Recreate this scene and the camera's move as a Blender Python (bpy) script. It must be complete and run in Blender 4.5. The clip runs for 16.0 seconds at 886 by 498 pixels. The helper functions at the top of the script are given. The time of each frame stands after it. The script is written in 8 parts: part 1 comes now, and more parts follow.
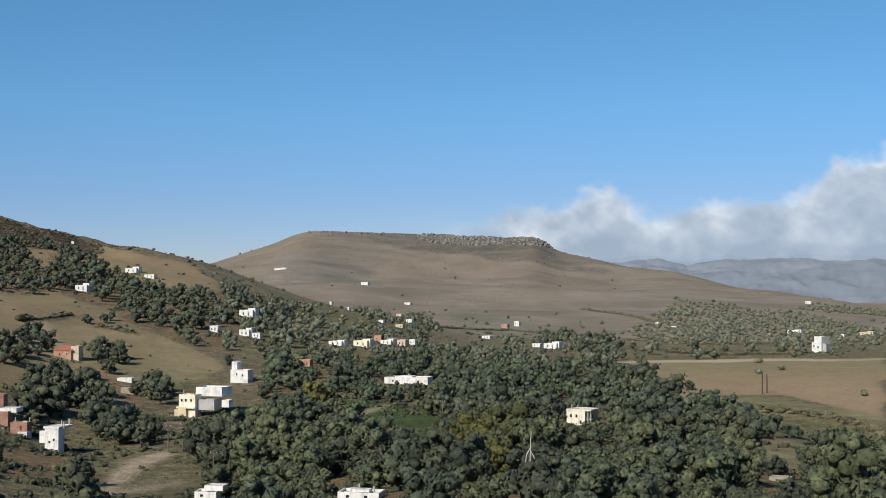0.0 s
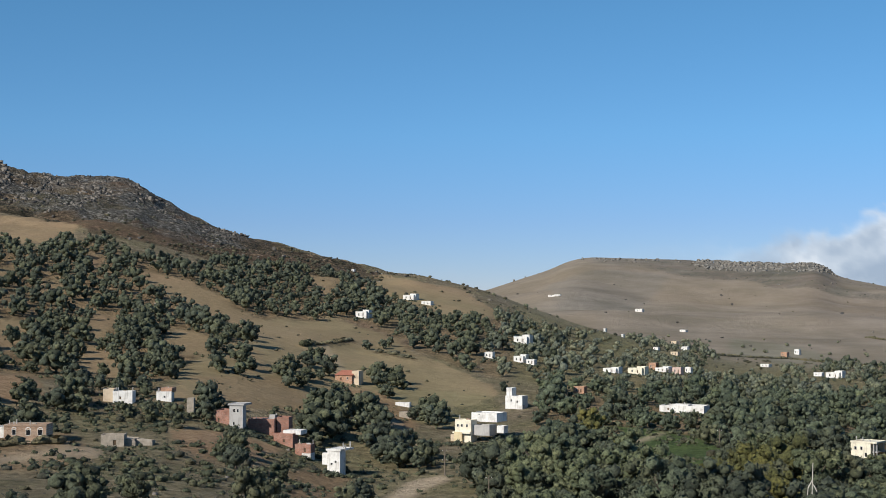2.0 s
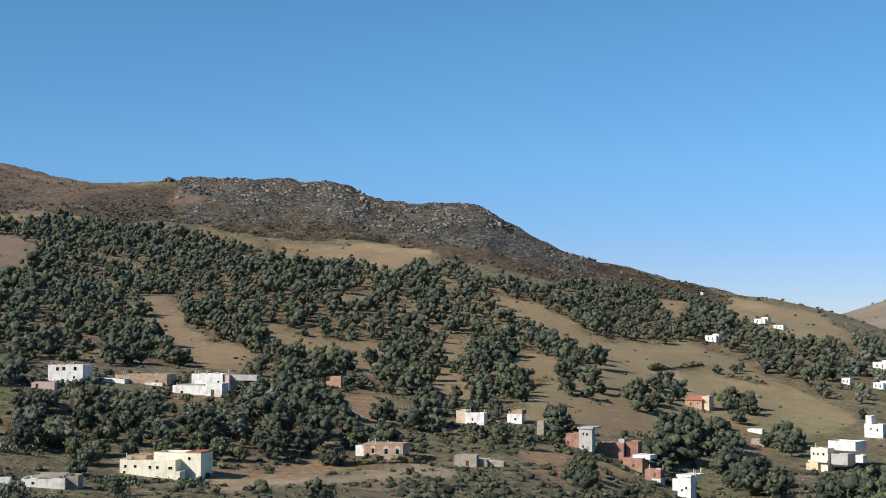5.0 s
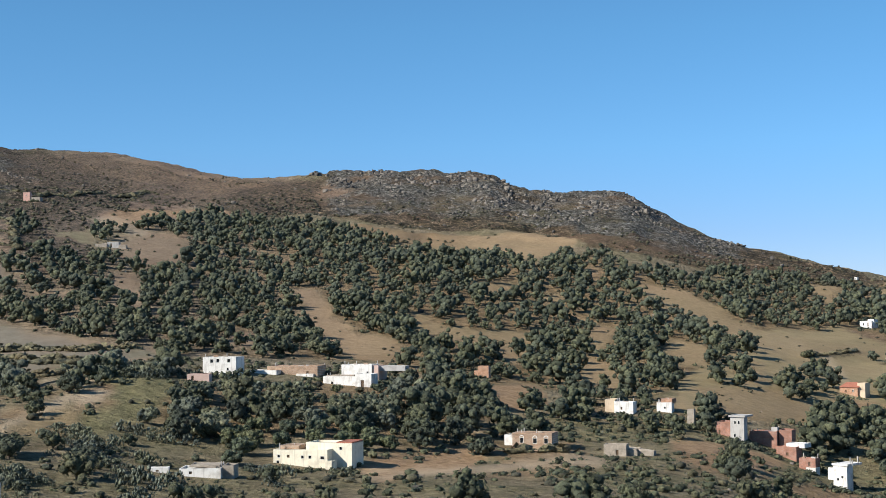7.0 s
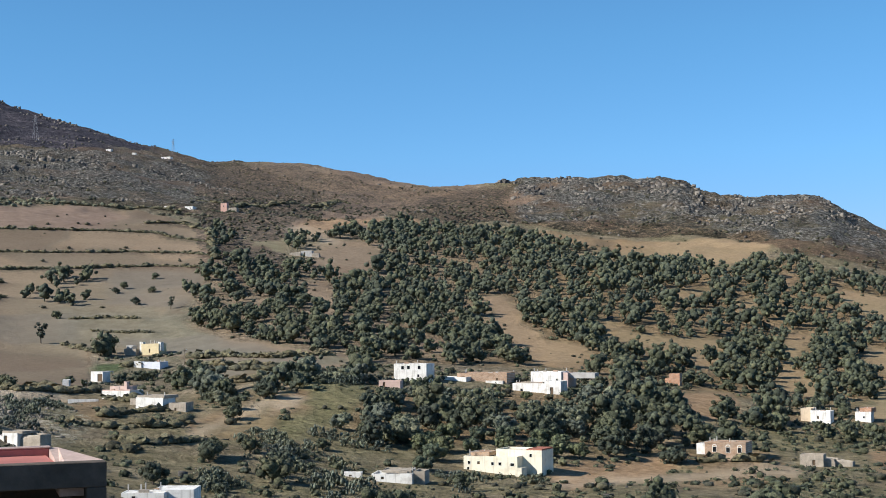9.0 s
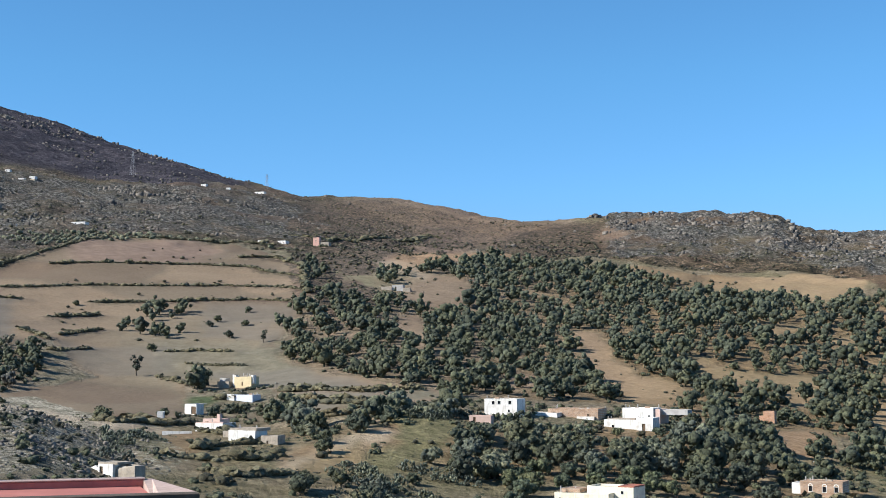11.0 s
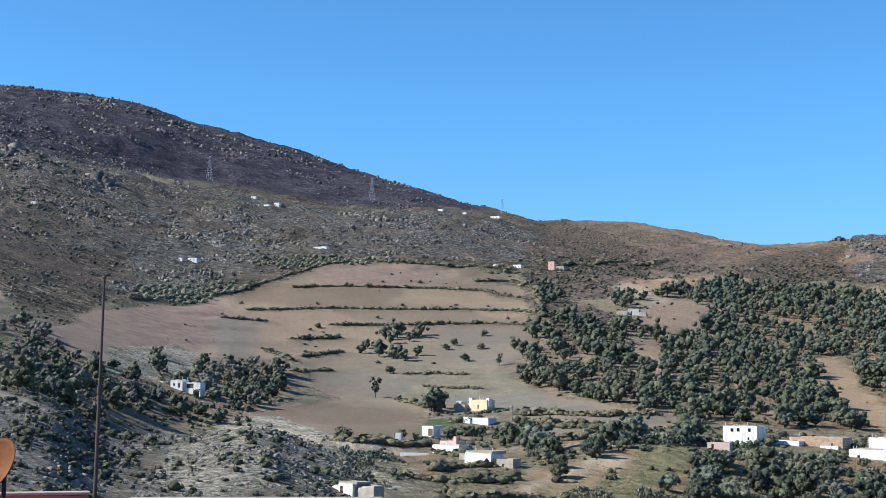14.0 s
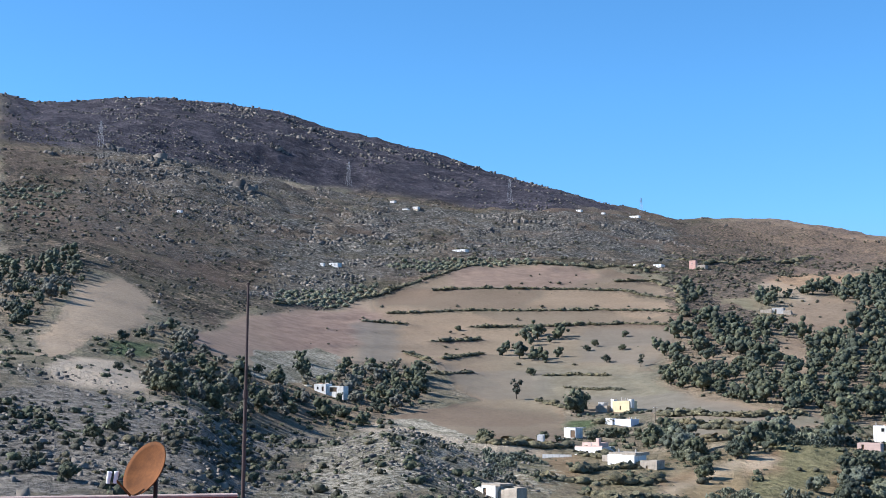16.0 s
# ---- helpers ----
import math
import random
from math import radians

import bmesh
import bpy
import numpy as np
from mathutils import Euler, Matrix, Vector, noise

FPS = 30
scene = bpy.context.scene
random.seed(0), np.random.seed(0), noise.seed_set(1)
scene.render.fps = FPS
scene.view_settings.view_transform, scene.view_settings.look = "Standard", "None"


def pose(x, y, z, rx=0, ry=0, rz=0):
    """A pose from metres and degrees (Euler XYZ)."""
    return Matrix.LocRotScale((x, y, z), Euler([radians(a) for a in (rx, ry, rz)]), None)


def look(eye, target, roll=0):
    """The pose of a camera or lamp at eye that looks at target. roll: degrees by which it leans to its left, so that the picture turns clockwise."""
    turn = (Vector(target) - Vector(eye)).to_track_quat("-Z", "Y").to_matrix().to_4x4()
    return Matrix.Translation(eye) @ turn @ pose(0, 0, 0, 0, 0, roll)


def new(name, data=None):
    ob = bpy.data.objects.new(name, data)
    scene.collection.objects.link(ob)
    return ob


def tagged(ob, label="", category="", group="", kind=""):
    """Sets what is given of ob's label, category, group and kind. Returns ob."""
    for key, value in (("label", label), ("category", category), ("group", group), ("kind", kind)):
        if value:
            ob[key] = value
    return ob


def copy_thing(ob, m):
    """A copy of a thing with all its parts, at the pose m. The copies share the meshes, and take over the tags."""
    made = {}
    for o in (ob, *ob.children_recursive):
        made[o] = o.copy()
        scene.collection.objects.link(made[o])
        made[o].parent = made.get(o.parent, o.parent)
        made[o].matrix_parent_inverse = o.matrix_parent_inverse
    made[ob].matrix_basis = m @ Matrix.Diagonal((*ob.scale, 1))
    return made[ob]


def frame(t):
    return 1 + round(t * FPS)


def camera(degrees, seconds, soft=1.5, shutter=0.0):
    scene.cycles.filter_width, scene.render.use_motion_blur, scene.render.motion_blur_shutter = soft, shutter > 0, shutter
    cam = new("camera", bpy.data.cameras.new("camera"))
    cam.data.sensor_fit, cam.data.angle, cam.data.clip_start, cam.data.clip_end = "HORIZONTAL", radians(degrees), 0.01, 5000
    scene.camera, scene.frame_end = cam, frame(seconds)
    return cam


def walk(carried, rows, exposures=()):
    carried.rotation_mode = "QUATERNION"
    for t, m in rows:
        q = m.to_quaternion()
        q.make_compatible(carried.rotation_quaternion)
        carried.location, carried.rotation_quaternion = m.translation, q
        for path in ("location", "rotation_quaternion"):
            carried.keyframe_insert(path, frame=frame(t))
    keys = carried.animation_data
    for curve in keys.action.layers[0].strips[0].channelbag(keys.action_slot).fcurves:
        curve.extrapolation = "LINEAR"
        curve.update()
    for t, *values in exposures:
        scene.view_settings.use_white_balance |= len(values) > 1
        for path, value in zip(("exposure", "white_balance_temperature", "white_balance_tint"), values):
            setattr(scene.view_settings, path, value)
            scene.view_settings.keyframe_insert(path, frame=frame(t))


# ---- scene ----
cam = camera(34.1, 16.0, soft=0.9)
EYE = (0.0, 0.0, 0.0)
# seconds, heading to the left, upward tilt, lean (degrees)
PATH = [
    (0, 0, 1.322, -0.073), (0.5, 1.777, 1.731, -0.008), (1, 4.69, 2.077, -0.126), (1.5, 7.542, 2.177, -0.121),
    (2, 10.819, 2.391, -0.02), (2.5, 13.579, 2.945, 0.108), (3, 15.63, 3.25, 0.007), (3.5, 17.724, 3.301, -0.113),
    (4, 19.764, 3.06, -0.222), (4.5, 22.427, 3.045, -0.148), (4.7, 23.396, 3.245, -0.003), (6.8, 29.489, 2.848, -0.53),
    (7, 30.33, 2.928, -0.536), (7.5, 32.211, 3.192, -0.244), (8, 34.003, 3.466, -0.231), (8.5, 35.636, 3.35, -0.233),
    (9, 37.801, 3.278, -0.541), (9.2, 38.353, 3.269, -0.527), (11.3, 42.356, 4.86, 0.052), (11.5, 43.145, 4.819, 0.144),
    (12, 44.482, 5.019, 0.189), (12.5, 45.968, 5.482, 0.338), (13, 47.557, 5.6, 0.644), (13.5, 48.804, 5.543, 0.628),
    (14, 50.751, 5.589, 0.603), (14.5, 53.247, 5.844, 0.594), (15, 53.935, 5.856, 0.707), (15.5, 54.702, 5.673, 0.766),
    (16, 56.274, 5.63, 0.139),
]

# seconds, stops, kelvin, tint
EXPOSURES = [(0, 0.0, 6400, 10), (2, 0.08, 6360, 10), (3.5, 0.22, 6340, 10), (8, 0.6, 6400, 10), (9.2, 0.65, 6300, 10), (11.3, 0.8, 6180, 10), (12.5, 0.83, 6060, 10), (14, 0.92, 5830, 11), (16, 1.03, 5830, 13)]


def aim(heading, tilt, lean):
    return Matrix.Translation(EYE) @ Euler((0, 0, radians(heading))).to_matrix().to_4x4() @ pose(0, 0, 0, 90 + tilt) @ pose(0, 0, 0, 0, 0, lean)


walk(cam, [(t, aim(h, p, r)) for t, h, p, r in PATH], EXPOSURES)

# ---- light ----
SUN_AZ, SUN_EL = 147.5, 34.0        # degrees to the left of the first view, and above the horizon
world = bpy.data.worlds.new("sky")
scene.world = world
world.use_nodes = True
wn = world.node_tree.nodes
sky = wn.new("ShaderNodeTexSky")
sky.sky_type, sky.sun_disc = "NISHITA", False
sky.sun_elevation, sky.sun_rotation = radians(SUN_EL), radians(-SUN_AZ)
sky.altitude, sky.air_density, sky.dust_density, sky.ozone_density = 2500, 1.0, 0.0, 5.0
wn["Background"].inputs["Strength"].default_value = 0.107
clear = wn.new("ShaderNodeMix")
clear.data_type, clear.blend_type = "RGBA", "MULTIPLY"
clear.inputs[0].default_value = 1.0
# thin dust makes the air greyer and paler towards the horizon
way, up, air = wn.new("ShaderNodeTexCoord"), wn.new("ShaderNodeSeparateXYZ"), wn.new("ShaderNodeValToRGB")
world.node_tree.links.new(way.outputs["Generated"], up.inputs[0])
world.node_tree.links.new(up.outputs["Z"], air.inputs[0])
world.node_tree.links.new(air.outputs["Color"], clear.inputs[7])
air.color_ramp.elements.new(0.08)
air.color_ramp.elements.new(0.13)
for el, (height, tone) in zip(air.color_ramp.elements, ((0.0, (0.62, 0.58, 0.68)), (0.06, (0.6, 0.66, 0.78)), (0.12, (0.61, 0.83, 0.89)), (0.2, (0.61, 0.905, 0.92)))):
    el.position, el.color = height, (*tone, 1)
world.node_tree.links.new(sky.outputs[0], clear.inputs[6])
world.node_tree.links.new(clear.outputs[2], wn["Background"].inputs["Color"])
sun_data = bpy.data.lights.new("sun", "SUN")
sun_data.energy, sun_data.angle, sun_data.color = 5.0, radians(0.53), (1.0, 0.95, 0.865)
a, e = radians(SUN_AZ), radians(SUN_EL)
sun = new("sun", sun_data)
sun.matrix_world = look((-900 * math.sin(a) * math.cos(e), 900 * math.cos(a) * math.cos(e), 900 * math.sin(e)), (0, 0, 0))

# ---- lie of the land ----
def hash2(ix, iy, seed):
    h = (ix.astype(np.int64) * 374761393 + iy.astype(np.int64) * 668265263 + seed * 2147483647) & 0xFFFFFFFF
    h = ((h ^ (h >> 13)) * 1274126177) & 0xFFFFFFFF
    return ((h ^ (h >> 16)) & 0xFFFFFF) / 16777215.0


def grain(x, y, size, seed=0, octaves=4, gain=0.5):
    """Smooth random relief from -1 to 1, with the largest bumps of that size in metres."""
    x, y = np.asarray(x, float) / size, np.asarray(y, float) / size
    total, amp, norm = 0.0, 1.0, 0.0
    for o in range(octaves):
        ix, iy = np.floor(x), np.floor(y)
        fx, fy = x - ix, y - iy
        fx, fy = fx * fx * (3 - 2 * fx), fy * fy * (3 - 2 * fy)
        s = seed * 17 + o
        lo = hash2(ix, iy, s) * (1 - fx) + hash2(ix + 1, iy, s) * fx
        hi = hash2(ix, iy + 1, s) * (1 - fx) + hash2(ix + 1, iy + 1, s) * fx
        total = total + amp * ((lo * (1 - fy) + hi * fy) * 2 - 1)
        norm, amp = norm + amp, amp * gain
        x, y = x * 2.03 + 11.3, y * 2.03 - 7.1
    return total / norm


def rise(v, lo, hi):
    s = np.clip((v - lo) / (hi - lo), 0, 1)
    return s * s * (3 - 2 * s)


SECTIONS = {}


def section(bearing, *run):
    """A section of the valley and its hills along a bearing: distance, height, distance, height ..."""
    SECTIONS[bearing] = np.array(run, float).reshape(-1, 2)


section(-40, 200, -30, 420, -40, 700, -40, 1000, -43, 1900, -26, 2600, -30, 4900, -60)
section(-15, 230, -34, 420, -44, 560, -39.5, 650, -35.3, 720, -36.5, 1000, -43, 1500, -36, 1900, -26, 2300, -40, 4900, -60)
section(-10, 230, -34, 520, -42, 660, -35.8, 740, -37.5, 1100, -43, 1700, -27, 2300, -13, 2900, -40, 4900, -60)
section(-5, 230, -34, 520, -38, 750, -38, 1200, -42, 1700, -20, 2100, 0, 2600, 51, 2900, 40, 3600, -40, 4900, -60)
section(0, 230, -34, 420, -37, 900, -36, 1250, -37, 1700, -20, 2200, 17, 2600, 71, 2750, 89, 3000, 80, 3800, -40, 4900, -60)
section(5, 250, -39, 420, -39, 600, -34, 750, -27, 950, -14, 1020, -13, 1250, -27, 1800, -7, 2200, 30, 2700, 93, 3000, 85, 3800, -40, 4900, -60)
section(10, 300, -43, 440, -43, 520, -39, 640, -25, 760, -12, 900, 7, 1000, 19, 1200, 8, 1500, -15, 2000, -8, 2600, 34, 3000, 30, 3800, -40, 4900, -60)
section(15, 290, -41, 410, -45, 560, -28, 700, -12, 800, 0, 1050, 29, 1150, 40, 1500, 20, 2200, 0, 3000, -40, 4900, -60)
section(20, 270, -34, 400, -32, 480, -25, 680, -3, 800, 15, 900, 31, 1250, 72, 1600, 60, 2600, 0, 4900, -60)
section(25, 260, -31, 350, -32, 420, -28, 500, -22, 650, -3, 800, 28, 950, 51, 1350, 119, 1700, 110, 2800, 30, 4900, -60)
section(30, 260, -31, 330, -31, 370, -27, 430, -20, 500, -15, 570, -6, 720, 20, 900, 46, 1000, 59, 1400, 139, 1800, 140, 3000, 60, 4900, -40)
section(35, 250, -30, 300, -30, 340, -25, 430, -18, 550, -6, 700, 20, 900, 53, 1050, 77, 1500, 151, 1900, 150, 3000, 100, 4900, 0)
section(40, 240, -29, 290, -30, 320, -26, 380, -19, 430, -15, 500, -7, 690, 19, 900, 64, 1050, 83, 1500, 136, 1800, 179, 2200, 180, 3500, 120, 4900, 0)
section(45, 240, -28, 310, -22, 400, -16, 500, -6, 680, 23, 880, 64, 950, 75, 1400, 135, 1900, 219, 2300, 220, 3500, 150, 4900, 50)
section(50, 240, -24, 300, -23, 430, -17.5, 500, -11, 560, -3, 700, 24, 870, 63, 950, 80, 1300, 145, 1500, 185, 1600, 186, 1900, 246, 2300, 260, 3500, 200, 4900, 100)
section(55, 190, -18, 250, -19, 380, -15.5, 420, -12, 490, -9, 560, -3, 700, 24, 850, 62, 920, 80, 1250, 140, 1500, 191, 1620, 192, 2200, 351, 2600, 360, 3500, 260, 4900, 150)
section(60, 190, -17, 250, -18, 310, -15, 360, -12, 410, -18, 460, -11, 520, 0.6, 600, 12, 800, 46, 950, 83, 1200, 137, 1500, 207, 1620, 209, 2300, 421, 2700, 430, 3500, 330, 4900, 200)
section(62.6, 160, -17, 200, -18.5, 250, -17.5, 300, -15, 345, -13, 390, -16, 440, -8, 500, 4, 600, 18, 800, 53, 1000, 100, 1250, 155, 1450, 211, 1560, 213, 2300, 441, 2700, 450, 3500, 355, 4900, 225)
section(65, 160, -15, 200, -15, 270, -8, 330, -3.5, 390, -6, 480, 8, 600, 24, 800, 60, 1050, 120, 1400, 215, 1500, 217, 2300, 461, 2700, 470, 3500, 380, 4900, 250)
section(70, 150, -14, 190, -14, 270, -5, 350, 6, 420, 8, 480, 19, 650, 49, 800, 82, 1100, 148, 1500, 248, 2300, 459, 2700, 480, 3500, 400, 4900, 300)
section(76, 150, -14, 190, -13, 270, -3, 350, 8, 420, 12, 480, 22, 650, 55, 800, 90, 1100, 155, 1500, 260, 2300, 480, 2700, 500, 3500, 420, 4900, 320)
section(110, 150, -12, 300, 5, 800, 70, 1500, 180, 2500, 300, 4900, 250)
section(200, 150, -10, 400, 0, 1200, 40, 4900, 30)
section(320, 200, -30, 420, -40, 1000, -43, 1900, -30, 4900, -60)
NEAR = (8, -13, 60, -18, 110, -22)

# the skyline: bearing and height angle in degrees
SPUR_LINE = (0.0, -1.6, 4.0, -1.15, 6.0, -0.4, 7.5, 0.1, 8.5, 0.5, 9.4, 0.79, 10.5, 1.06, 11.6, 1.29, 12.9, 1.45, 14.2, 1.74, 16.2, 2.27, 18.3, 2.76, 19.8, 3.17, 21.4, 4.0, 23.0, 4.88, 24.2, 5.04,
             26.3, 5.06, 27.5, 5.14, 28.4, 5.64, 30.7, 5.77, 31.9, 5.9, 34.5, 5.92, 36.7, 5.66, 38.4, 5.66, 40.0, 6.02, 41.3, 6.3, 43.0, 6.55, 45.0, 6.78)
PEAK_LINE = (45.0, 6.78, 47.0, 6.82, 47.5, 7.0, 48.7, 7.16, 50.1, 7.42, 51.4, 7.81, 53.2, 8.29, 54.6, 8.68, 55.9, 9.12, 57.3, 9.54, 58.6, 9.89, 60.0, 10.14,
             61.4, 10.52, 62.3, 10.79, 63.6, 11.02, 65.0, 11.2, 66.3, 11.31, 67.4, 11.36, 69.1, 11.24, 70.8, 11.0, 72.3, 10.88, 73.6, 11.23, 80.0, 11.6)
MESA_LINE = (-20.0, -1.5, -16.9, -1.03, -13.5, -0.45, -11.4, -0.12, -9.2, 0.32, -7.0, 0.66, -6.2, 0.88, -4.8, 1.16, -4.2, 1.4, -3.8, 1.72, -2.6, 1.7, -0.4, 1.79, 1.9, 1.95,
             4.1, 2.02, 5.0, 2.06, 5.9, 1.91, 6.6, 1.57, 7.7, 1.23, 9.3, 0.7, 11.0, 0.3, 14.0, -0.3)
SPUR_AT = (0, 950, 9, 1000, 15, 1150, 20, 1250, 25, 1350, 30, 1400, 35, 1500, 38, 1550, 40, 1800, 45, 1900, 50, 1900, 55, 2200, 60, 2300, 80, 2300)
MESA_AT = (-20, 1900, -15, 1900, -10, 2300, -5, 2650, 5, 2720, 14, 2650)


def pairs(run):
    r = np.array(run, float).reshape(-1, 2)
    return r[:, 0], r[:, 1]


RADII = np.geomspace(8, 4900, 420)


def height_table():
    bearings = sorted(SECTIONS)
    rows = []
    for b in bearings:
        nd, nz = pairs(NEAR)
        d, z = np.concatenate([nd, SECTIONS[b][:, 0]]), np.concatenate([nz, SECTIONS[b][:, 1]])
        z = np.interp(np.log(RADII), np.log(d), z)
        k = np.exp(-0.5 * (np.arange(-9, 10) / 2.2) ** 2)
        z = np.convolve(np.pad(z, 9, mode="edge"), k / k.sum(), "valid")
        rows.append(z)
    fine = np.arange(-40, 320.01, 0.25)
    table = np.stack([np.interp(fine, bearings, [row[i] for row in rows]) for i in range(len(RADII))], 1)
    k = np.exp(-0.5 * (np.arange(-12, 13) / 5.0) ** 2)
    k /= k.sum()
    table = np.stack([np.convolve(np.pad(table[:, i], 12, mode="wrap"), k, "valid") for i in range(len(RADII))], 1)
    # lift or lower the far slopes so that each ridge stands as high as it should
    for line, at, lo, hi, ease_lo, ease_hi in ((SPUR_LINE + PEAK_LINE[2:], SPUR_AT, 6.5, 80, 1.5, 0.1), (MESA_LINE, MESA_AT, -20, 11, 0.1, 2.5)):
        lb, lh = pairs(line)
        rb, rd = pairs(at)
        for _ in range(3):
            change = np.zeros_like(table)
            for j, b in enumerate(fine):
                weight = float(rise(b, lo - ease_lo, lo + ease_lo) * (1 - rise(b, hi - ease_hi, hi + ease_hi)))
                if weight > 0:
                    ridge = float(np.interp(b, rb, rd))
                    goal = math.tan(radians(float(np.interp(b, lb, lh))))
                    seen = (RADII > 0.6 * ridge) & (RADII < 1.2 * ridge)
                    top = (table[j] / RADII)[seen].max()
                    ease = rise(RADII, 0.55 * ridge, ridge) * (1 - rise(RADII, 1.1 * ridge, 1.7 * ridge))
                    change[j] = (goal - top) * RADII * ease * weight
            k = np.exp(-0.5 * (np.arange(-4, 5) / 1.5) ** 2)
            k /= k.sum()
            table += np.stack([np.convolve(np.pad(change[:, i], 4, mode="wrap"), k, "valid") for i in range(len(RADII))], 1)
    return fine, table


BEARINGS, TABLE = height_table()


def base_height(x, y):
    b = np.degrees(np.arctan2(-x, y))
    b = np.where(b < -40, b + 360, b)
    d = np.clip(np.hypot(x, y), RADII[0], RADII[-1] - 1)
    u = (b + 40) / 0.25
    v = np.log(d / RADII[0]) / math.log(RADII[1] / RADII[0])
    i, j = np.clip(u.astype(int), 0, len(BEARINGS) - 2), np.clip(v.astype(int), 0, len(RADII) - 2)
    u, v = u - i, v - j
    return (TABLE[i, j] * (1 - u) + TABLE[i + 1, j] * u) * (1 - v) + (TABLE[i, j + 1] * (1 - u) + TABLE[i + 1, j + 1] * u) * v


def land(x, y):
    """Height of the ground."""
    x, y = np.asarray(x, float), np.asarray(y, float)
    d = np.hypot(x, y)
    b = np.degrees(np.arctan2(-x, y))
    z = base_height(x, y)
    # ploughed terraces with earth banks
    w = rise(b, 46, 47.5) * (1 - rise(b, 60.5, 62)) * rise(d, 560, 600) * (1 - rise(d, 900, 940))
    step = (z + grain(x, y, 90, 9, 2) * 2.0) / 9.0
    z = z + w * (rise(step - np.floor(step), 0.0, 0.1) - (step - np.floor(step))) * 0.9
    rough = rise(d, 60, 300) * (1 - 0.75 * w)
    gully = (np.abs(grain(x, y, 150, 15, 3)) - 0.24) * rise(d, 850, 1300) * (1 - rise(d, 2400, 2700)) * rise(b, 14, 22)
    fold = (np.abs(grain(x, y, 420, 19, 3)) - 0.25) * rise(d, 1350, 1700) * (1 - rise(d, 2250, 2550)) * (1 - rise(b, 7, 12))
    ravine = np.exp(-((b - 64.2) / 1.3) ** 2) * rise(d, 185, 240) * (1 - rise(d, 330, 400))
    crumple = (np.abs(grain(x, y, 40, 21, 4, 0.6)) - 0.2) * rise(d, 820, 1000) * (1 - rise(d, 2500, 2800)) * rise(b, 8, 16)
    spur = np.exp(-((b - 58.0) / 2.3) ** 2) * rise(d, 215, 285) * (1 - rise(d, 330, 372))
    mound = 4.2 * np.exp(-((x + 263) ** 2 + (y - 285) ** 2) / 460.0) + 2.0 * np.exp(-((x + 247) ** 2 + (y - 258) ** 2) / 260.0)
    knoll = np.abs(grain(x, y, 46, 17, 3)) * (1 - rise(d, 330, 480)) * rise(d, 150, 230)
    return z + grain(x, y, 55, 3, 4) * rough * 1.1 + grain(x, y, 400, 5, 3) * rise(d, 900, 1600) * 2.0 - gully * 9.0 + knoll * 2.2 + fold * 26.0 - ravine * 2.2 + spur * 4.5 + mound + crumple * 7.0


# ---- land cover ----
PATCHES = []


def patch(kind, amount, *outline):
    PATCHES.append((kind, amount, np.array(outline, float).reshape(-1, 2)))


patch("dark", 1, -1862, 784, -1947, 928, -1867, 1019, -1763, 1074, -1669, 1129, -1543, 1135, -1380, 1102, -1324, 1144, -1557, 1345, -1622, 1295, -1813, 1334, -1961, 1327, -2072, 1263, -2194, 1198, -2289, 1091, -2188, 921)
patch("scrub", 1, -1380, 1102, -1301, 1124, -1287, 1192, -1513, 1401, -1529, 1321, -1622, 1295)
patch("wood", 1.25, -463, 426, -515, 487, -586, 637, -599, 742, -569, 802, -513, 779, -479, 787, -412, 754, -366, 738, -374, 809, -319, 766, -288, 791, -275, 913, -232, 912, -206, 869, -189, 798, -193, 711, -207, 640, -187, 549, -171, 467, -180, 439, -205, 429, -213, 386, -268, 408, -292, 376, -310, 356, -337, 345, -378, 358, -406, 373)
patch("wood", 0.8, -309, 857, -285, 912, -259, 958, -220, 896, -169, 825, -143, 808, -132, 882, -103, 868, -82, 816, -72, 690, -84, 643, -94, 609, -114, 626, -137, 657, -171, 719, -198, 733, -212, 738, -216, 691, -231, 682)
patch("wood", 0.97, -68, 575, -46, 640, -10, 767, 14, 767, 31, 682, 54, 641, 78, 657, 88, 540, 84, 475, 93, 445, 99, 366, 92, 301, 48, 159, -26, 184, -67, 392, -51, 427, -64, 506)
patch("wood", 0.55, -121, 847, -91, 881, -53, 821, -31, 947, -8, 864, -7, 717, -47, 653, -68, 575, -91, 661)
patch("wood", 0.3, 44, 976, 93, 1098, 121, 984, 85, 690, 58, 692, 36, 807)
patch("orchard", 0.85, 265, 1647, 301, 1492, 365, 1469, 364, 1188, 293, 958, 142, 918, 148, 1160)
patch("orchard", 0.8, 410, 1650, 515, 1683, 456, 1489, 374, 1506)
patch("wood", 0.95, -309, 301, -309, 336, -261, 322, -251, 346, -230, 376, -231, 413, -210, 376, -180, 310, -188, 283, -197, 259, -207, 240, -246, 260)
patch("wood", 0.75, -240, 429, -236, 445, -219, 438, -174, 329, -162, 290, -177, 304)
patch("wood", 0.5, -213, 452, -164, 437, -141, 453, -135, 434, -147, 392, -172, 387)
patch("wood", 0.6, -192, 607, -153, 592, -130, 521, -101, 449, -80, 399, -84, 374, -109, 422, -130, 445, -153, 477)
patch("wood", 0.95, -461, 235, -504, 286, -510, 323, -455, 300, -398, 250, -382, 206, -359, 184)
patch("wood", 0.95, -605, 181, -642, 212, -678, 238, -616, 223, -465, 150, -437, 131)
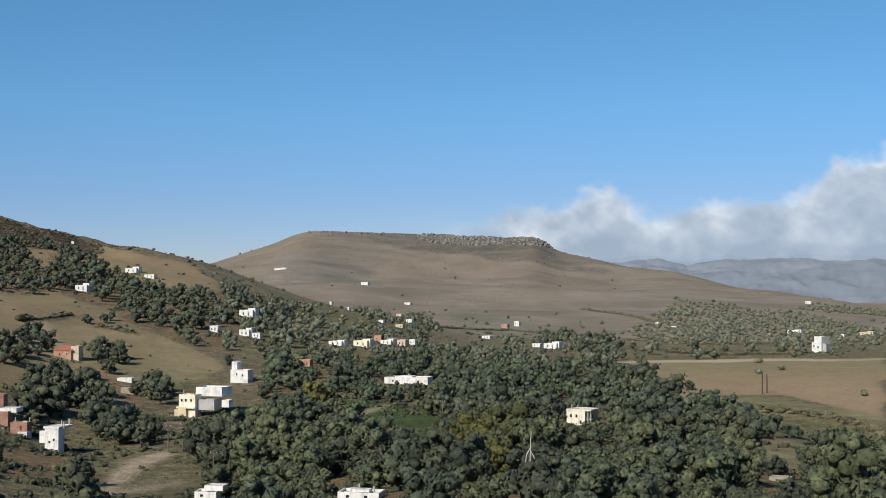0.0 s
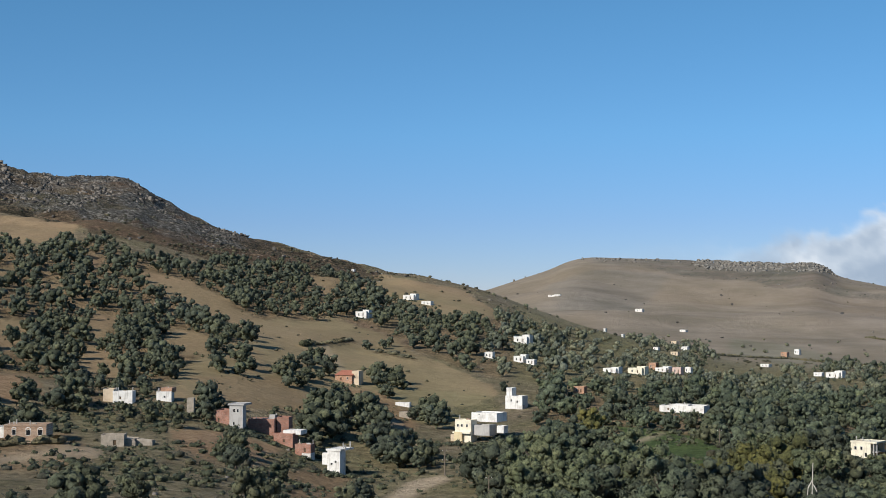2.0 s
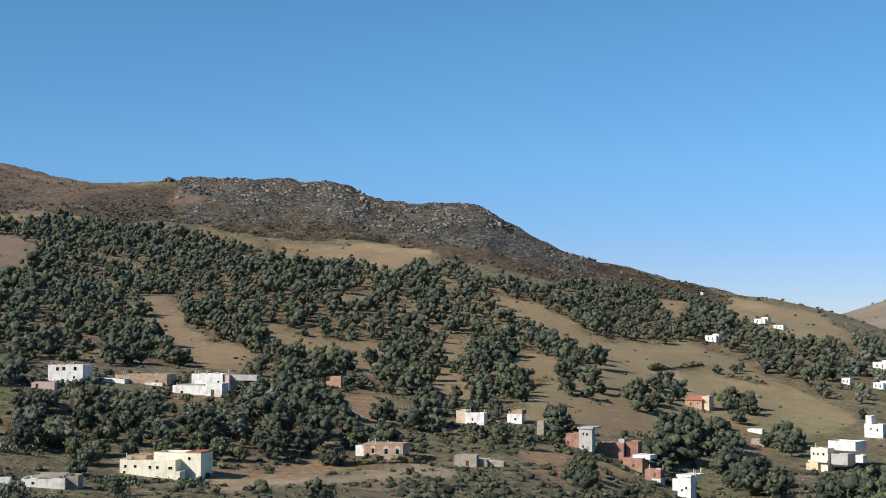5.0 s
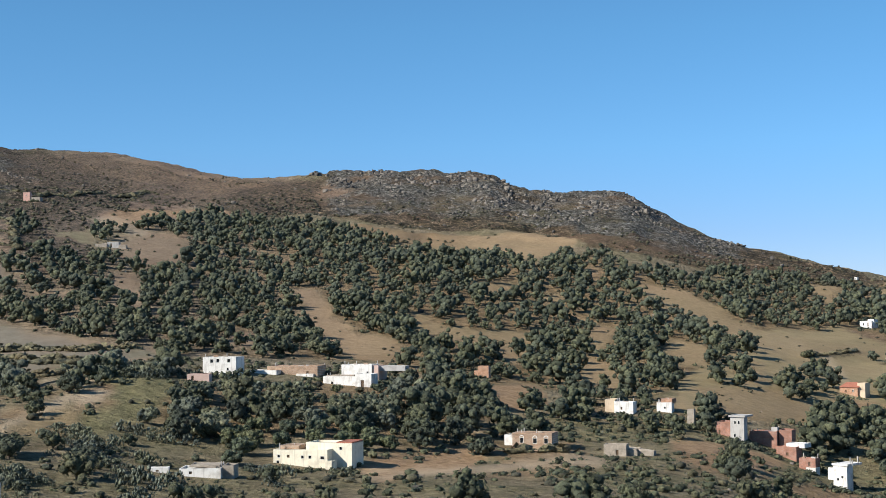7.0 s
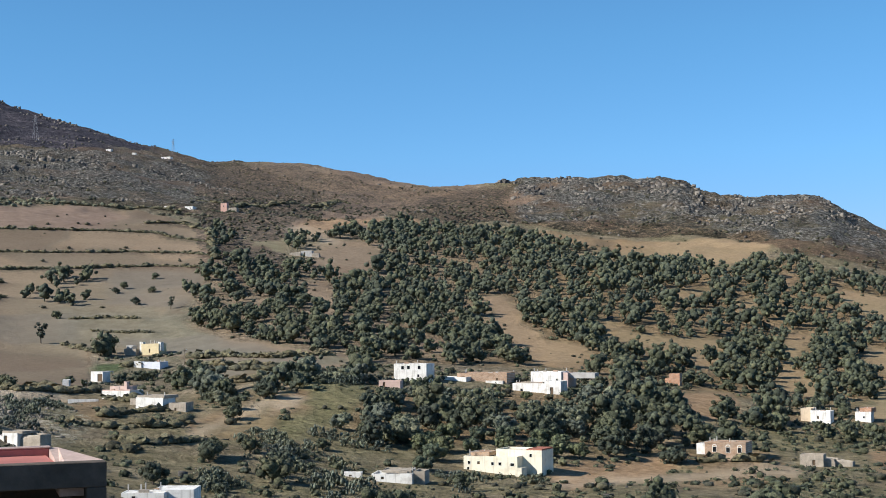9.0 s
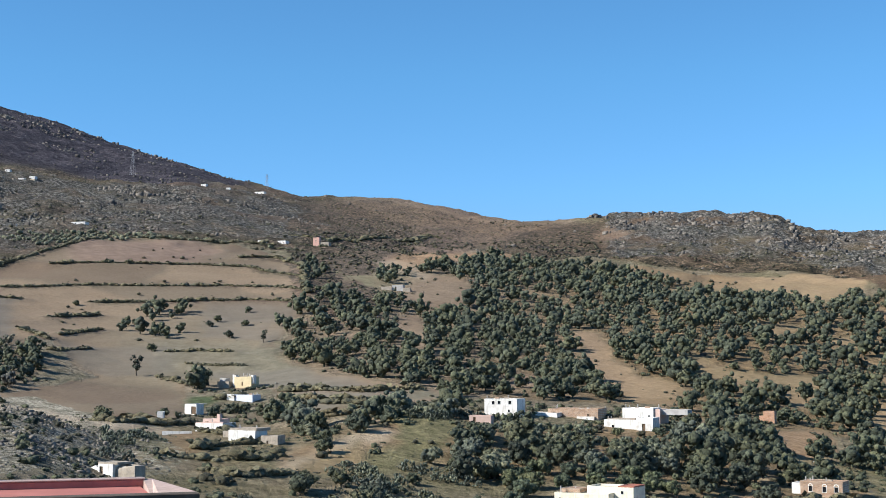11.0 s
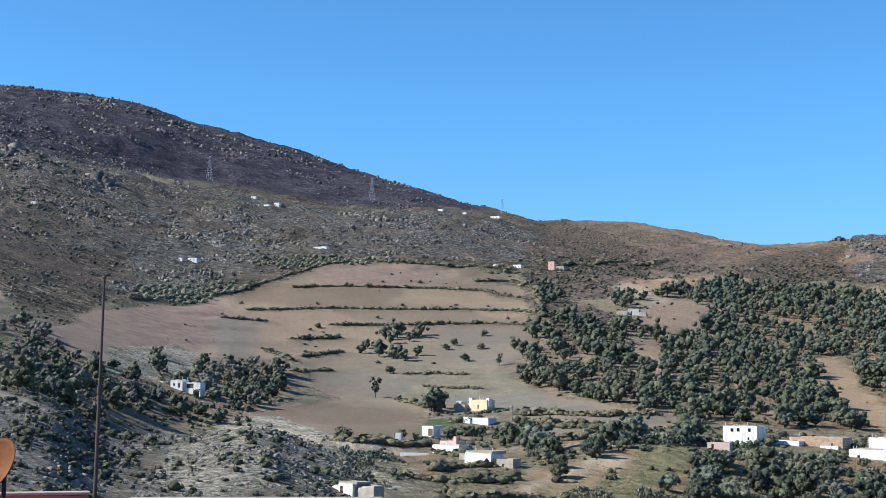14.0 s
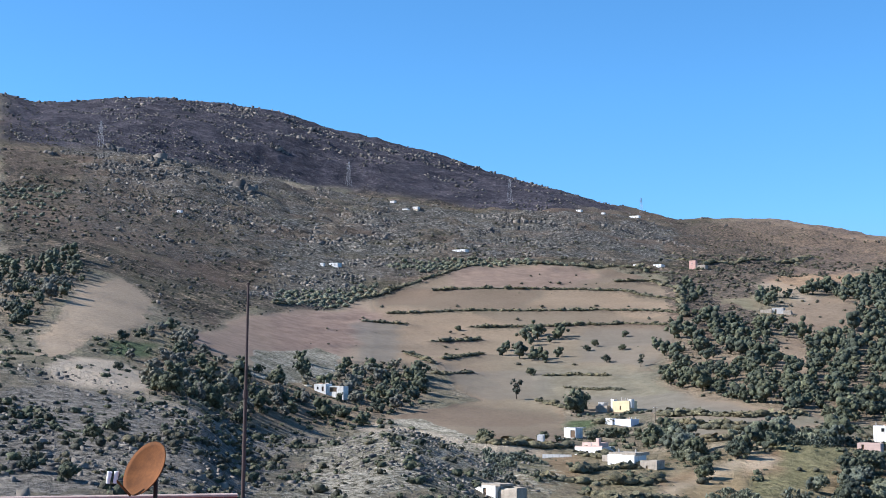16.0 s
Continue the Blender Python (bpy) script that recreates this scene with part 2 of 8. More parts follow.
patch("wood", 0.5, -584, 420, -584, 452, -554, 448, -504, 406, -506, 385, -543, 394)
patch("wood", 0.62, -452, 169, -500, 212, -463, 210, -450, 220, -512, 296, -499, 321, -451, 285, -401, 228, -375, 191, -295, 130, -388, 157)
patch("orchard", 0.5, -969, 287, -1032, 352, -872, 297, -788, 266, -746, 222)
patch("orchard", 0.6, -703, 358, -729, 398, -722, 432, -682, 405, -646, 329)
patch("orchard", 0.85, -801, 483, -781, 565, -724, 625, -695, 629, -719, 621, -753, 545, -749, 492)
patch("wood", 0.2, -603, 565, -516, 546, -529, 606, -488, 605, -403, 479, -406, 430, -442, 420, -508, 475)
patch("wood", 0.8, -178, 316, -174, 330, -158, 299, -159, 285)
patch("crag", 1, -798, 1147, -2508, 4093, -2241, 4245, -594, 1141, -613, 1035, -692, 994)
patch("crag", 1, -625, 1102, -594, 1141, -504, 1104, -509, 1214, -433, 1080, -440, 927, -520, 959)
patch("crag", 1, -1205, 420, -1276, 499, -1368, 602, -1169, 509, -1136, 420)
patch("crag", 1, -1177, 540, -1213, 592, -1124, 548, -1097, 509)
patch("crag", 1, -1111, 636, -1166, 711, -1033, 625, -1027, 593)
patch("crag", 1, -45, 2633, 321, 4789, 185, 2520, 112, 2457, -24, 2537)
patch("crag", 1, -952, 502, -1061, 659, -952, 602, -855, 468)
patch("crag", 1, -1136, 808, -1096, 887, -1010, 858, -967, 716)
patch("crag", 1, -793, 1146, -2248, 4241, -584, 1133, -627, 996)
patch("clear", 1, -399, 545, -384, 548, -341, 492, -312, 470, -296, 474, -262, 421, -269, 405, -316, 445)
patch("clear", 1, -309, 505, -298, 516, -264, 553, -250, 509, -285, 485)
patch("clear", 1, -277, 511, -266, 522, -236, 482, -246, 463)
patch("clear", 1, -570, 838, -511, 839, -467, 864, -446, 898, -397, 854, -376, 751, -416, 762, -444, 764, -473, 777, -521, 786)
patch("clear", 1, -347, 753, -331, 743, -314, 706, -323, 704)
patch("clear", 1, -274, 601, -257, 590, -234, 527, -209, 488, -188, 434, -200, 427, -231, 502)
patch("clear", 1, -304, 730, -275, 729, -222, 670, -210, 634, -227, 636, -256, 662, -293, 702)
patch("clear", 1, -546, 582, -511, 586, -487, 578, -470, 552, -486, 533)
patch("clear", 1, -450, 479, -432, 476, -390, 429, -405, 431)
patch("clear", 1, -229, 585, -203, 568, -189, 517, -204, 520)
patch("clear", 1, -337, 417, -332, 432, -307, 399, -316, 392)
patch("clear", 1, -261, 912, -237, 904, -220, 814, -236, 814)
patch("field", 0.9, -232, 644, -205, 695, -197, 730, -159, 693, -130, 635, -103, 609, -84, 573, -91, 533, -101, 514, -126, 513, -126, 481, -132, 459, -149, 418, -163, 416, -186, 486, -199, 586)
patch("field", 1, -253, 999, -198, 930, -166, 937, -125, 838, -143, 790, -170, 812, -194, 847)
patch("field", 1, -215, 396, -216, 433, -189, 388, -182, 345)
patch("field", 1, -465, 713, -489, 812, -460, 888, -407, 874, -394, 797, -407, 751, -446, 742)
patch("field", 1, -608, 310, -690, 410, -742, 491, -764, 544, -724, 605, -675, 611, -603, 565, -495, 465, -449, 404, -397, 371, -311, 356, -293, 323, -313, 297, -378, 337, -409, 327, -314, 244, -321, 235, -403, 245, -447, 315, -512, 337, -506, 289, -539, 297, -461, 235)
patch("field", 1, -345, 109, -467, 157, -588, 211, -635, 243, -605, 249, -480, 191, -430, 157)
patch("field", 1, 83, 691, 108, 701, 204, 666, 135, 443, 124, 517, 91, 522, 88, 572)
patch("red", 0.8, 82, 895, 128, 830, 156, 1009, 94, 1025)
patch("red", 0.7, -20, 1166, 50, 1112, 105, 912, 121, 1044, 56, 1235)
patch("red", 0.8, -197, 730, -159, 693, -128, 629, -143, 672, -180, 734)
patch("red", 0.6, -304, 897, -256, 891, -227, 813, -256, 796)
patch("red", 0.8, -719, 738, -916, 1001, -3156, 3616, -860, 1067, -804, 1079, -693, 833, -621, 706)
patch("red", 0.55, -3509, 3276, -1263, 1266, -1141, 1308, -860, 1067, -732, 879, -822, 927, -1031, 1092, -1148, 1124)
patch("scrub", 0.8, -1157, 1097, -913, 967, -734, 841, -644, 682, -716, 680)
patch("red", 0.5, -753, 545, -730, 591, -659, 526, -672, 490)
patch("red", 0.6, -608, 310, -631, 344, -534, 300, -461, 235)
patch("red", 0.6, -665, 621, -681, 780, -641, 782, -592, 627, -538, 510)
patch("red", 0.8, -752, 1044, -694, 1046, -642, 952, -695, 965)
patch("red", 0.5, -172, 259, -174, 276, -164, 293, -148, 266, -155, 246)
patch("grass", 0.7, -254, 259, -285, 305, -275, 319, -264, 315, -239, 269)
patch("meadow", 1.3, -33, 468, -15, 454, 0, 408, 1, 314, -8, 322, -22, 396)
patch("meadow", 1.2, -390, 311, -382, 320, -366, 307, -369, 295)
patch("grass", 0.75, -135, 548, -89, 563, -79, 524, -91, 478, -112, 488)
patch("grass", 0.5, -158, 584, -130, 608, -102, 585, -125, 545, -141, 546)
patch("track", 0.6, -177, 625, -168, 606, -154, 573, -137, 532, -137, 537, -154, 578, -167, 611, -176, 628)
patch("track", 0.6, -163, 244, -157, 256, -150, 267, -144, 282, -129, 289, -127, 284, -142, 278, -147, 261, -154, 251, -160, 240)
patch("grass", 0.5, 31, 682, 83, 691, 77, 621, 54, 641)
patch("grass", 0.5, -171, 446, -156, 541, -149, 517, -158, 423)
patch("grass", 0.5, -600, 570, -617, 653, -549, 609, -509, 522)
patch("rock", 1, -794, 1141, -645, 1199, -1856, 4427, -431, 1125, -344, 1044, -320, 897, -393, 899, -509, 939, -603, 867)
patch("rock", 1, -1097, 555, -1197, 721, -1121, 864, -1157, 1097, -806, 789, -733, 663, -805, 596, -836, 504, -759, 386)
patch("rock", 0.9, -326, 98, -317, 111, -290, 123, -377, 196, -376, 222, -308, 216, -148, 104, -141, 43)
patch("rock", 1.2, -35, 2596, 117, 2571, 185, 2617, 171, 2419, 92, 2445, -24, 2527)
patch("rock", 0.8, -1733, 581, -1992, 931, -1818, 1128, -1458, 1164, -1444, 1062, -1481, 840, -1218, 514, -1289, 433)
patch("rock", 0.7, -1216, 434, -1368, 596, -1273, 696, -855, 468, -745, 316, -794, 275)
patch("rock", 0.6, -833, 1183, -2258, 4236, -505, 1123, -492, 993, -635, 980)
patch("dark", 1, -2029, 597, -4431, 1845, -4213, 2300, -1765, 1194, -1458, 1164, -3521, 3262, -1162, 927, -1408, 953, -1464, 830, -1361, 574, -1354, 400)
patch("scrub", 1, -1239, 626, -1519, 913, -1295, 1082, -3509, 3276, -1240, 1253, -1145, 1112, -1055, 1121, -955, 973, -817, 917, -639, 732, -637, 604, -695, 629, -735, 615, -777, 553, -747, 494, -700, 416, -618, 315)
patch("scrub", 1, -614, 673, -785, 1108, -2525, 4082, -2248, 4241, -518, 1205, -433, 1124, -373, 1091, -283, 1080, -234, 990, -210, 885, -277, 918, -308, 846, -376, 839, -446, 900, -524, 861, -602, 849)
patch("scrub", 0.9, -1629, 480, -1400, 591, -1273, 696, -1419, 880, -1045, 649, -880, 481, -592, 284, -480, 211, -597, 240, -638, 243, -637, 216, -627, 187)
patch("scrub", 0.3, -493, 4775, 330, 4789, 404, 4783, 589, 4764, 285, 2306, 156, 2262, 51, 2338, -82, 2506, -237, 2487)
patch("scrub", 0.6, -287, 233, -244, 223, -234, 236, -219, 243, -205, 253, -116, 153, -128, 104)
patch("scrub", 0.55, -177, 233, -159, 284, -168, 378, -143, 382, -122, 396, -78, 252, -116, 153)
patch("cactus", 0.9, -211, 195, -223, 218, -224, 244, -209, 235, -184, 220, -127, 140, -131, 118)
patch("cactus", 0.9, -180, 229, -176, 247, -168, 252, -159, 234, -168, 218)
patch("cactus", 0.9, -299, 212, -310, 235, -266, 209, -241, 184, -241, 171)
patch("cactus", 0.7, -207, 193, -212, 213, -172, 177, -171, 162)
patch("cactus", 0.9, -298, 323, -278, 331, -266, 314, -281, 305)
patch("cactus", 0.4, -220, 462, -208, 463, -183, 408, -196, 414)
patch("track", 1, -46, 181, -72, 308, -77, 358, -72, 375, -67, 363, -68, 327, -66, 290, -43, 183)
patch("track", 0.8, -397, 237, -369, 242, -321, 230, -312, 242, -303, 235, -309, 220, -361, 235, -392, 234)
patch("track", 0.6, -155, 233, -153, 255, -148, 280, -137, 311, -132, 298, -143, 270, -148, 247, -150, 226)
patch("track", 0.7, -312, 103, -299, 108, -294, 119, -281, 125, -288, 140, -381, 209, -377, 207, -281, 137, -273, 122, -288, 117, -292, 106, -305, 101)
patch("track", 0.9, -394, 229, -376, 234, -338, 226, -319, 213, -369, 229, -388, 226)
patch("track", 0.7, -130, 513, -117, 498, -101, 466, -91, 436, -93, 430, -104, 462, -119, 491, -130, 504)
patch("track", 0.8, -67, 437, -58, 445, -48, 476, -46, 465, -55, 433, -64, 425)
patch("grass", 1, 93, 534, 122, 508, 133, 437, 90, 295, 93, 342, 88, 415)
patch("clear", 0.9, -570, 616, -539, 637, -498, 584, -484, 538, -503, 535)
patch("clear", 0.8, -634, 613, -681, 710, -617, 653, -522, 532, -532, 517)
patch("clear", 0.8, -472, 493, -478, 527, -413, 458, -406, 430)
patch("track", 0.95, -319, 106, -396, 140, -402, 154, -388, 157, -300, 123, -295, 113, -302, 104)
patch("orchard", 0.95, -645, 334, -709, 381, -743, 448, -697, 418, -660, 362)
patch("meadow", 1, -437, 167, -452, 187, -422, 174, -408, 155)
patch("track", 0.7, -56, 306, -54, 301, -59, 283, -62, 276, -66, 289)
patch("red", 0.8, -761, 512, -734, 595, -692, 579, -667, 541, -687, 468)
patch("red", 1, -608, 310, -682, 405, -621, 380, -551, 320, -511, 287, -461, 235)
patch("tilled", 0.7, -615, 357, -617, 387, -516, 322, -510, 299)
patch("tilled", 0.6, -443, 354, -399, 373, -317, 344, -313, 297, -376, 338)
patch("tilled", 0.45, -512, 337, -487, 377, -447, 351, -446, 319)
patch("tilled", 0.5, -562, 456, -520, 487, -483, 453, -454, 408, -496, 403)
patch("grass", 1, -248, 254, -277, 295, -273, 316, -253, 298, -230, 259, -216, 219, -220, 200, -240, 222)
patch("track", 0.8, -250, 253, -256, 267, -250, 266, -243, 255, -241, 245)
patch("cactus", 0.95, -284, 307, -296, 332, -291, 348, -272, 327, -271, 307)
patch("cactus", 0.9, -217, 242, -216, 255, -193, 229, -192, 216)
patch("rock", 0.8, -1456, 796, -1210, 807, -751, 502, -747, 440, -608, 309, -659, 310, -855, 468)
patch("rock", 0.9, -1174, 784, -1161, 854, -1067, 922, -993, 948, -778, 698, -798, 533)
patch("wood", 1.9, -260, 311, -251, 346, -225, 388, -191, 339, -178, 302, -197, 259, -217, 264)
patch("scrub", 0.28, -3473, 3313, -3343, 3445, -3150, 3622, -2976, 3766, -802, 1101, -758, 1075, -668, 916, -655, 828, -673, 773, -709, 766, -868, 880)
patch("red", 0.6, -3422, 3366, -3150, 3622, -2946, 3789, -784, 1077, -677, 857, -702, 807, -911, 939)
patch("scrub", 0.28, -1322, 1214, -3352, 3436, -1073, 1232, -2970, 3771, -824, 1124, -726, 959, -820, 942, -873, 875, -859, 789)
patch("copse", 0.9, -199, 566, -205, 596, -198, 602, -183, 563, -179, 538, -185, 531)
patch("copse", 0.9, -167, 516, -169, 550, -158, 567, -145, 535, -145, 507, -155, 487)
patch("copse", 0.9, -131, 455, -136, 503, -121, 510, -103, 448, -103, 418, -116, 411)
patch("copse", 0.9, -137, 548, -138, 570, -129, 574, -120, 542, -120, 523, -128, 519)
patch("copse", 0.9, -99, 410, -98, 428, -87, 425, -77, 394, -79, 376, -90, 379)
patch("copse", 0.9, -101, 496, -101, 509, -95, 509, -88, 483, -88, 467, -94, 467)
patch("copse", 0.9, -254, 492, -266, 531, -254, 535, -220, 472, -208, 433, -219, 429)
patch("copse", 0.9, -229, 512, -236, 537, -226, 534, -207, 494, -201, 471, -210, 472)
patch("copse", 0.9, -213, 498, -217, 526, -202, 526, -180, 480, -176, 449, -190, 450)
patch("copse", 0.9, -187, 516, -192, 543, -185, 548, -170, 511, -166, 487, -173, 482)
patch("copse", 0.9, -190, 389, -193, 411, -181, 416, -167, 392, -166, 373, -174, 361)
patch("copse", 0.9, -171, 399, -169, 419, -154, 433, -141, 412, -141, 384, -156, 371)
patch("copse", 0.9, -115, 317, -118, 332, -115, 337, -109, 323, -105, 304, -107, 298)
patch("copse", 0.9, -160, 640, -158, 653, -151, 659, -145, 646, -148, 635, -156, 628)
patch("copse", 0.8, -410, 328, -416, 336, -411, 337, -395, 326, -390, 319, -395, 317)
patch("copse", 0.8, -350, 288, -354, 302, -332, 302, -312, 288, -310, 277, -327, 273)
patch("copse", 0.8, -338, 257, -356, 276, -352, 281, -325, 261, -312, 247, -313, 239)
patch("copse", 0.75, -560, 404, -572, 427, -557, 442, -514, 414, -499, 389, -517, 378)
patch("copse", 0.75, -545, 507, -568, 537, -553, 538, -506, 496, -489, 472, -504, 471)
patch("copse", 0.75, -508, 518, -519, 539, -508, 547, -481, 524, -471, 503, -480, 493)
patch("copse", 0.75, -468, 536, -487, 569, -473, 572, -422, 515, -391, 468, -405, 466)
patch("copse", 0.7, -190, 363, -194, 381, -189, 393, -180, 380, -176, 361, -181, 348)
patch("copse", 0.7, -204, 436, -206, 456, -196, 461, -183, 438, -183, 423, -192, 416)
patch("grass", 0.15, -330, 267, -252, 237, -231, 256, -197, 259, -174, 311, -165, 394, -134, 436, -78, 252, -128, 104)
patch("grass", 0.5, -133, 435, -107, 433, -65, 364, -37, 260, -26, 184, -51, 167)
patch("grass", 0.6, -181, 368, -155, 395, -142, 362, -162, 336)
patch("grass", 0.5, -467, 186, -480, 211, -431, 183, -400, 153)
patch("field", 1, -477, 205, -527, 238, -591, 286, -646, 341, -675, 398, -569, 330, -534, 293, -483, 251, -452, 225, -453, 211, -472, 210)
patch("red", 0.75, -477, 205, -591, 286, -646, 341, -663, 370, -575, 311, -492, 250, -453, 211)
patch("red", 0.55, -817, 306, -890, 380, -803, 340, -756, 285)
patch("clear", 0.6, -168, 270, -167, 293, -158, 284, -149, 262, -153, 246)
patch("red", 0.9, -168, 270, -167, 293, -158, 284, -149, 262, -153, 246)
patch("red", 0.9, -151, 228, -170, 261, -174, 276, -155, 249, -148, 229)
patch("clear", 0.6, -151, 228, -170, 261, -174, 276, -155, 249, -148, 229)
patch("red", 0.8, -134, 346, -133, 383, -120, 376, -111, 335, -111, 304, -122, 318)
patch("clear", 0.6, -134, 346, -133, 383, -120, 376, -111, 335, -111, 304, -122, 318)
patch("clear", 0.7, -175, 464, -158, 509, -143, 498, -134, 452, -148, 437, -158, 429)
patch("track", 0.6, -216, 194, -228, 206, -245, 233, -254, 253, -277, 286, -276, 297, -265, 275, -243, 243, -239, 227, -218, 198)
patch("track", 0.7, -146, 263, -145, 279, -133, 296, -130, 291, -141, 272, -142, 256)
patch("clear", 0.9, -347, 633, -342, 659, -329, 647, -335, 622)
patch("clear", 0.9, -318, 637, -316, 658, -302, 627, -308, 625)
patch("clear", 0.9, -333, 536, -320, 531, -304, 505, -305, 493, -315, 516)
patch("clear", 0.9, -188, 527, -182, 561, -164, 509, -169, 485, -177, 517)
patch("clear", 0.9, -167, 458, -161, 494, -148, 506, -135, 454, -143, 428, -157, 433)
patch("clear", 0.9, -164, 284, -172, 307, -181, 324, -180, 328, -171, 308, -162, 288)
patch("clear", 0.9, -462, 441, -443, 448, -428, 435, -431, 424, -439, 419)
patch("clear", 0.9, -533, 584, -506, 594, -471, 556, -479, 538)
patch("clear", 0.9, -451, 437, -447, 454, -421, 425, -432, 418)
patch("clear", 0.7, -447, 479, -423, 464, -393, 439, -410, 443)
patch("red", 0.7, -340, 421, -341, 449, -321, 419, -324, 401)
patch("rubble", 1, -196, 99, -265, 144, -367, 210, -400, 245, -399, 259, -345, 244, -306, 224, -247, 178, -212, 145)
patch("rubble", 0.5, -212, 145, -247, 178, -304, 222, -288, 224, -256, 206, -225, 178)
patch("gorse", 1, -272, 80, -294, 99, -279, 113, -288, 140, -367, 194, -365, 200, -263, 137, -209, 103, -191, 93, -180, 53)
patch("clear", 0.8, 72, 376, 82, 390, 72, 342, 65, 338)
patch("clear", 0.8, 104, 376, 126, 413, 82, 268, 85, 301)
patch("clear", 0.6, 81, 500, 95, 522, 122, 506, 133, 434, 126, 413, 119, 437, 97, 456, 84, 470)
patch("track", 0.8, 67, 672, 113, 698, 165, 685, 209, 682, 204, 665, 159, 660, 108, 664)
patch("track", 0.7, -31, 409, -24, 426, -17, 454, -16, 446, -23, 413, -30, 401)
patch("tilled", 0.6, 69, 1011, 142, 918, 123, 793, 72, 813)
patch("meadow", 0.5, 5, 806, 37, 825, 47, 686, 25, 656)
patch("orchard", 0.9, 243, 1530, 298, 1601, 338, 1403, 261, 1051, 203, 1010, 178, 1148)
patch("copse", 0.95, -463, 406, -484, 436, -466, 431, -435, 410, -391, 379, -367, 373, -343, 370, -304, 360, -304, 397, -344, 419, -367, 403, -409, 413, -437, 418, -479, 450, -500, 448)
patch("wood", 1.2, -435, 179, -480, 211, -449, 211, -453, 228, -490, 259, -504, 297, -460, 284, -412, 252, -397, 226, -362, 179, -305, 137, -294, 120, -388, 157)
patch("autumn", 1, -5, 303, 9, 320, 20, 313, 21, 270, 16, 227, 1, 217)
patch("autumn", 0.6, 33, 389, 44, 408, 41, 358, 31, 341)
patch("autumn", 0.5, -50, 481, -34, 469, -22, 382, -33, 375)
patch("meadow", 0.45, 9, 1459, 76, 1341, 91, 1133, 39, 1029, 8, 1249)
patch("wood", 0.4, -101, 1405, -25, 1476, -2, 952, -47, 829)
patch("scrub", 0.9, 35, 2479, 107, 2367, 178, 2317, 262, 2260, 257, 2218, 153, 2221, 68, 2287)
patch("tilled", 0.7, -277, 2328, -176, 2442, -79, 2412, -109, 1929, -172, 1663)
patch("red", 0.35, 101, 2225, 233, 2238, 244, 1705, 171, 1385, 104, 1601)
patch("orchard", 0.5, -117, 870, -82, 931, -28, 851, -67, 761, -99, 761)
patch("track", 0.3, -625, 644, -630, 672, -599, 654, -552, 615, -545, 600, -568, 613, -580, 607)
patch("red", 0.8, -658, 628, -640, 691, -628, 769, -596, 718, -618, 668, -611, 619, -564, 555, -585, 564)
patch("scrub", 1, -643, 595, -629, 619, -558, 564, -499, 494, -489, 468, -558, 530, -590, 549)
patch("wood", 0.45, -638, 593, -613, 603, -543, 551, -493, 489, -489, 470, -558, 530)
patch("soil", 1, -168, 270, -167, 293, -158, 284, -149, 262, -153, 246)
patch("soil", 1, -151, 228, -170, 261, -174, 276, -155, 249, -148, 229)
patch("soil", 0.9, -134, 346, -133, 383, -120, 376, -111, 335, -111, 304, -122, 318)
patch("soil", 0.6, -151, 272, -139, 310, -128, 285, -138, 249)
patch("soil", 0.9, -254, 256, -259, 276, -248, 265, -242, 245)
patch("soil", 0.8, -141, 529, -126, 536, -105, 504, -98, 462, -115, 478, -133, 505)
patch("soil", 0.8, -102, 334, -104, 369, -92, 357, -79, 293, -82, 269)

patch("brake", 1, -712, 653, -678, 661, -565, 557, -539, 555, -481, 495, -517, 493, -592, 545)
patch("brake", 0.9, -1014, 939, -1050, 1063, -893, 969, -701, 766, -692, 701, -711, 678, -827, 753)
patch("brake", 0.8, -682, 665, -705, 748, -688, 752, -636, 669, -568, 589, -578, 572)
patch("soil", 0.35, -1200, 1263, -1171, 1300, -985, 1222, -764, 1028, -731, 952, -835, 1003, -960, 1067, -1050, 1113)
patch("soil", 0.9, -637, 675, -681, 745, -648, 804, -629, 781, -605, 693, -577, 626, -574, 605)
patch("clear", 0.9, -637, 675, -681, 745, -648, 804, -629, 781, -605, 693, -577, 626, -574, 605)
patch("grass", 0.8, -598, 583, -595, 612, -542, 557, -549, 539)
patch("clear", 0.9, -495, 246, -540, 294, -522, 298, -475, 270, -434, 224, -431, 213)
patch("rubble", 1, -495, 246, -540, 294, -522, 298, -475, 270, -434, 224, -431, 213)
patch("copse", 1, -183, 279, -176, 312, -166, 296, -164, 280, -170, 260)
patch("soil", 0.9, -170, 257, -163, 277, -170, 305, -167, 311, -156, 288, -149, 254, -159, 240)
patch("soil", 0.9, -214, 393, -213, 424, -192, 391, -188, 361, -200, 367)
patch("clear", 0.9, -214, 393, -213, 424, -192, 391, -188, 361, -200, 367)
patch("soil", 0.7, -162, 297, -160, 340, -125, 277, -130, 255)
patch("stubble", 0.8, -459, 391, -446, 404, -398, 371, -361, 351, -330, 349, -309, 357, -311, 340, -359, 341, -403, 343)
patch("stubble", 0.7, -494, 376, -469, 405, -412, 359, -428, 342, -451, 344)
patch("stubble", 0.6, -352, 320, -315, 342, -303, 311, -321, 296)
patch("copse", 0.95, -308, 280, -278, 273, -272, 284, -296, 317, -258, 280, -254, 259, -252, 245, -276, 251)
patch("copse", 0.8, -332, 287, -325, 295, -303, 274, -306, 267)
patch("clear", 0.9, -367, 333, -324, 354, -303, 322, -308, 302, -321, 296)
patch("field", 1, -367, 333, -324, 354, -303, 322, -308, 302, -321, 296)
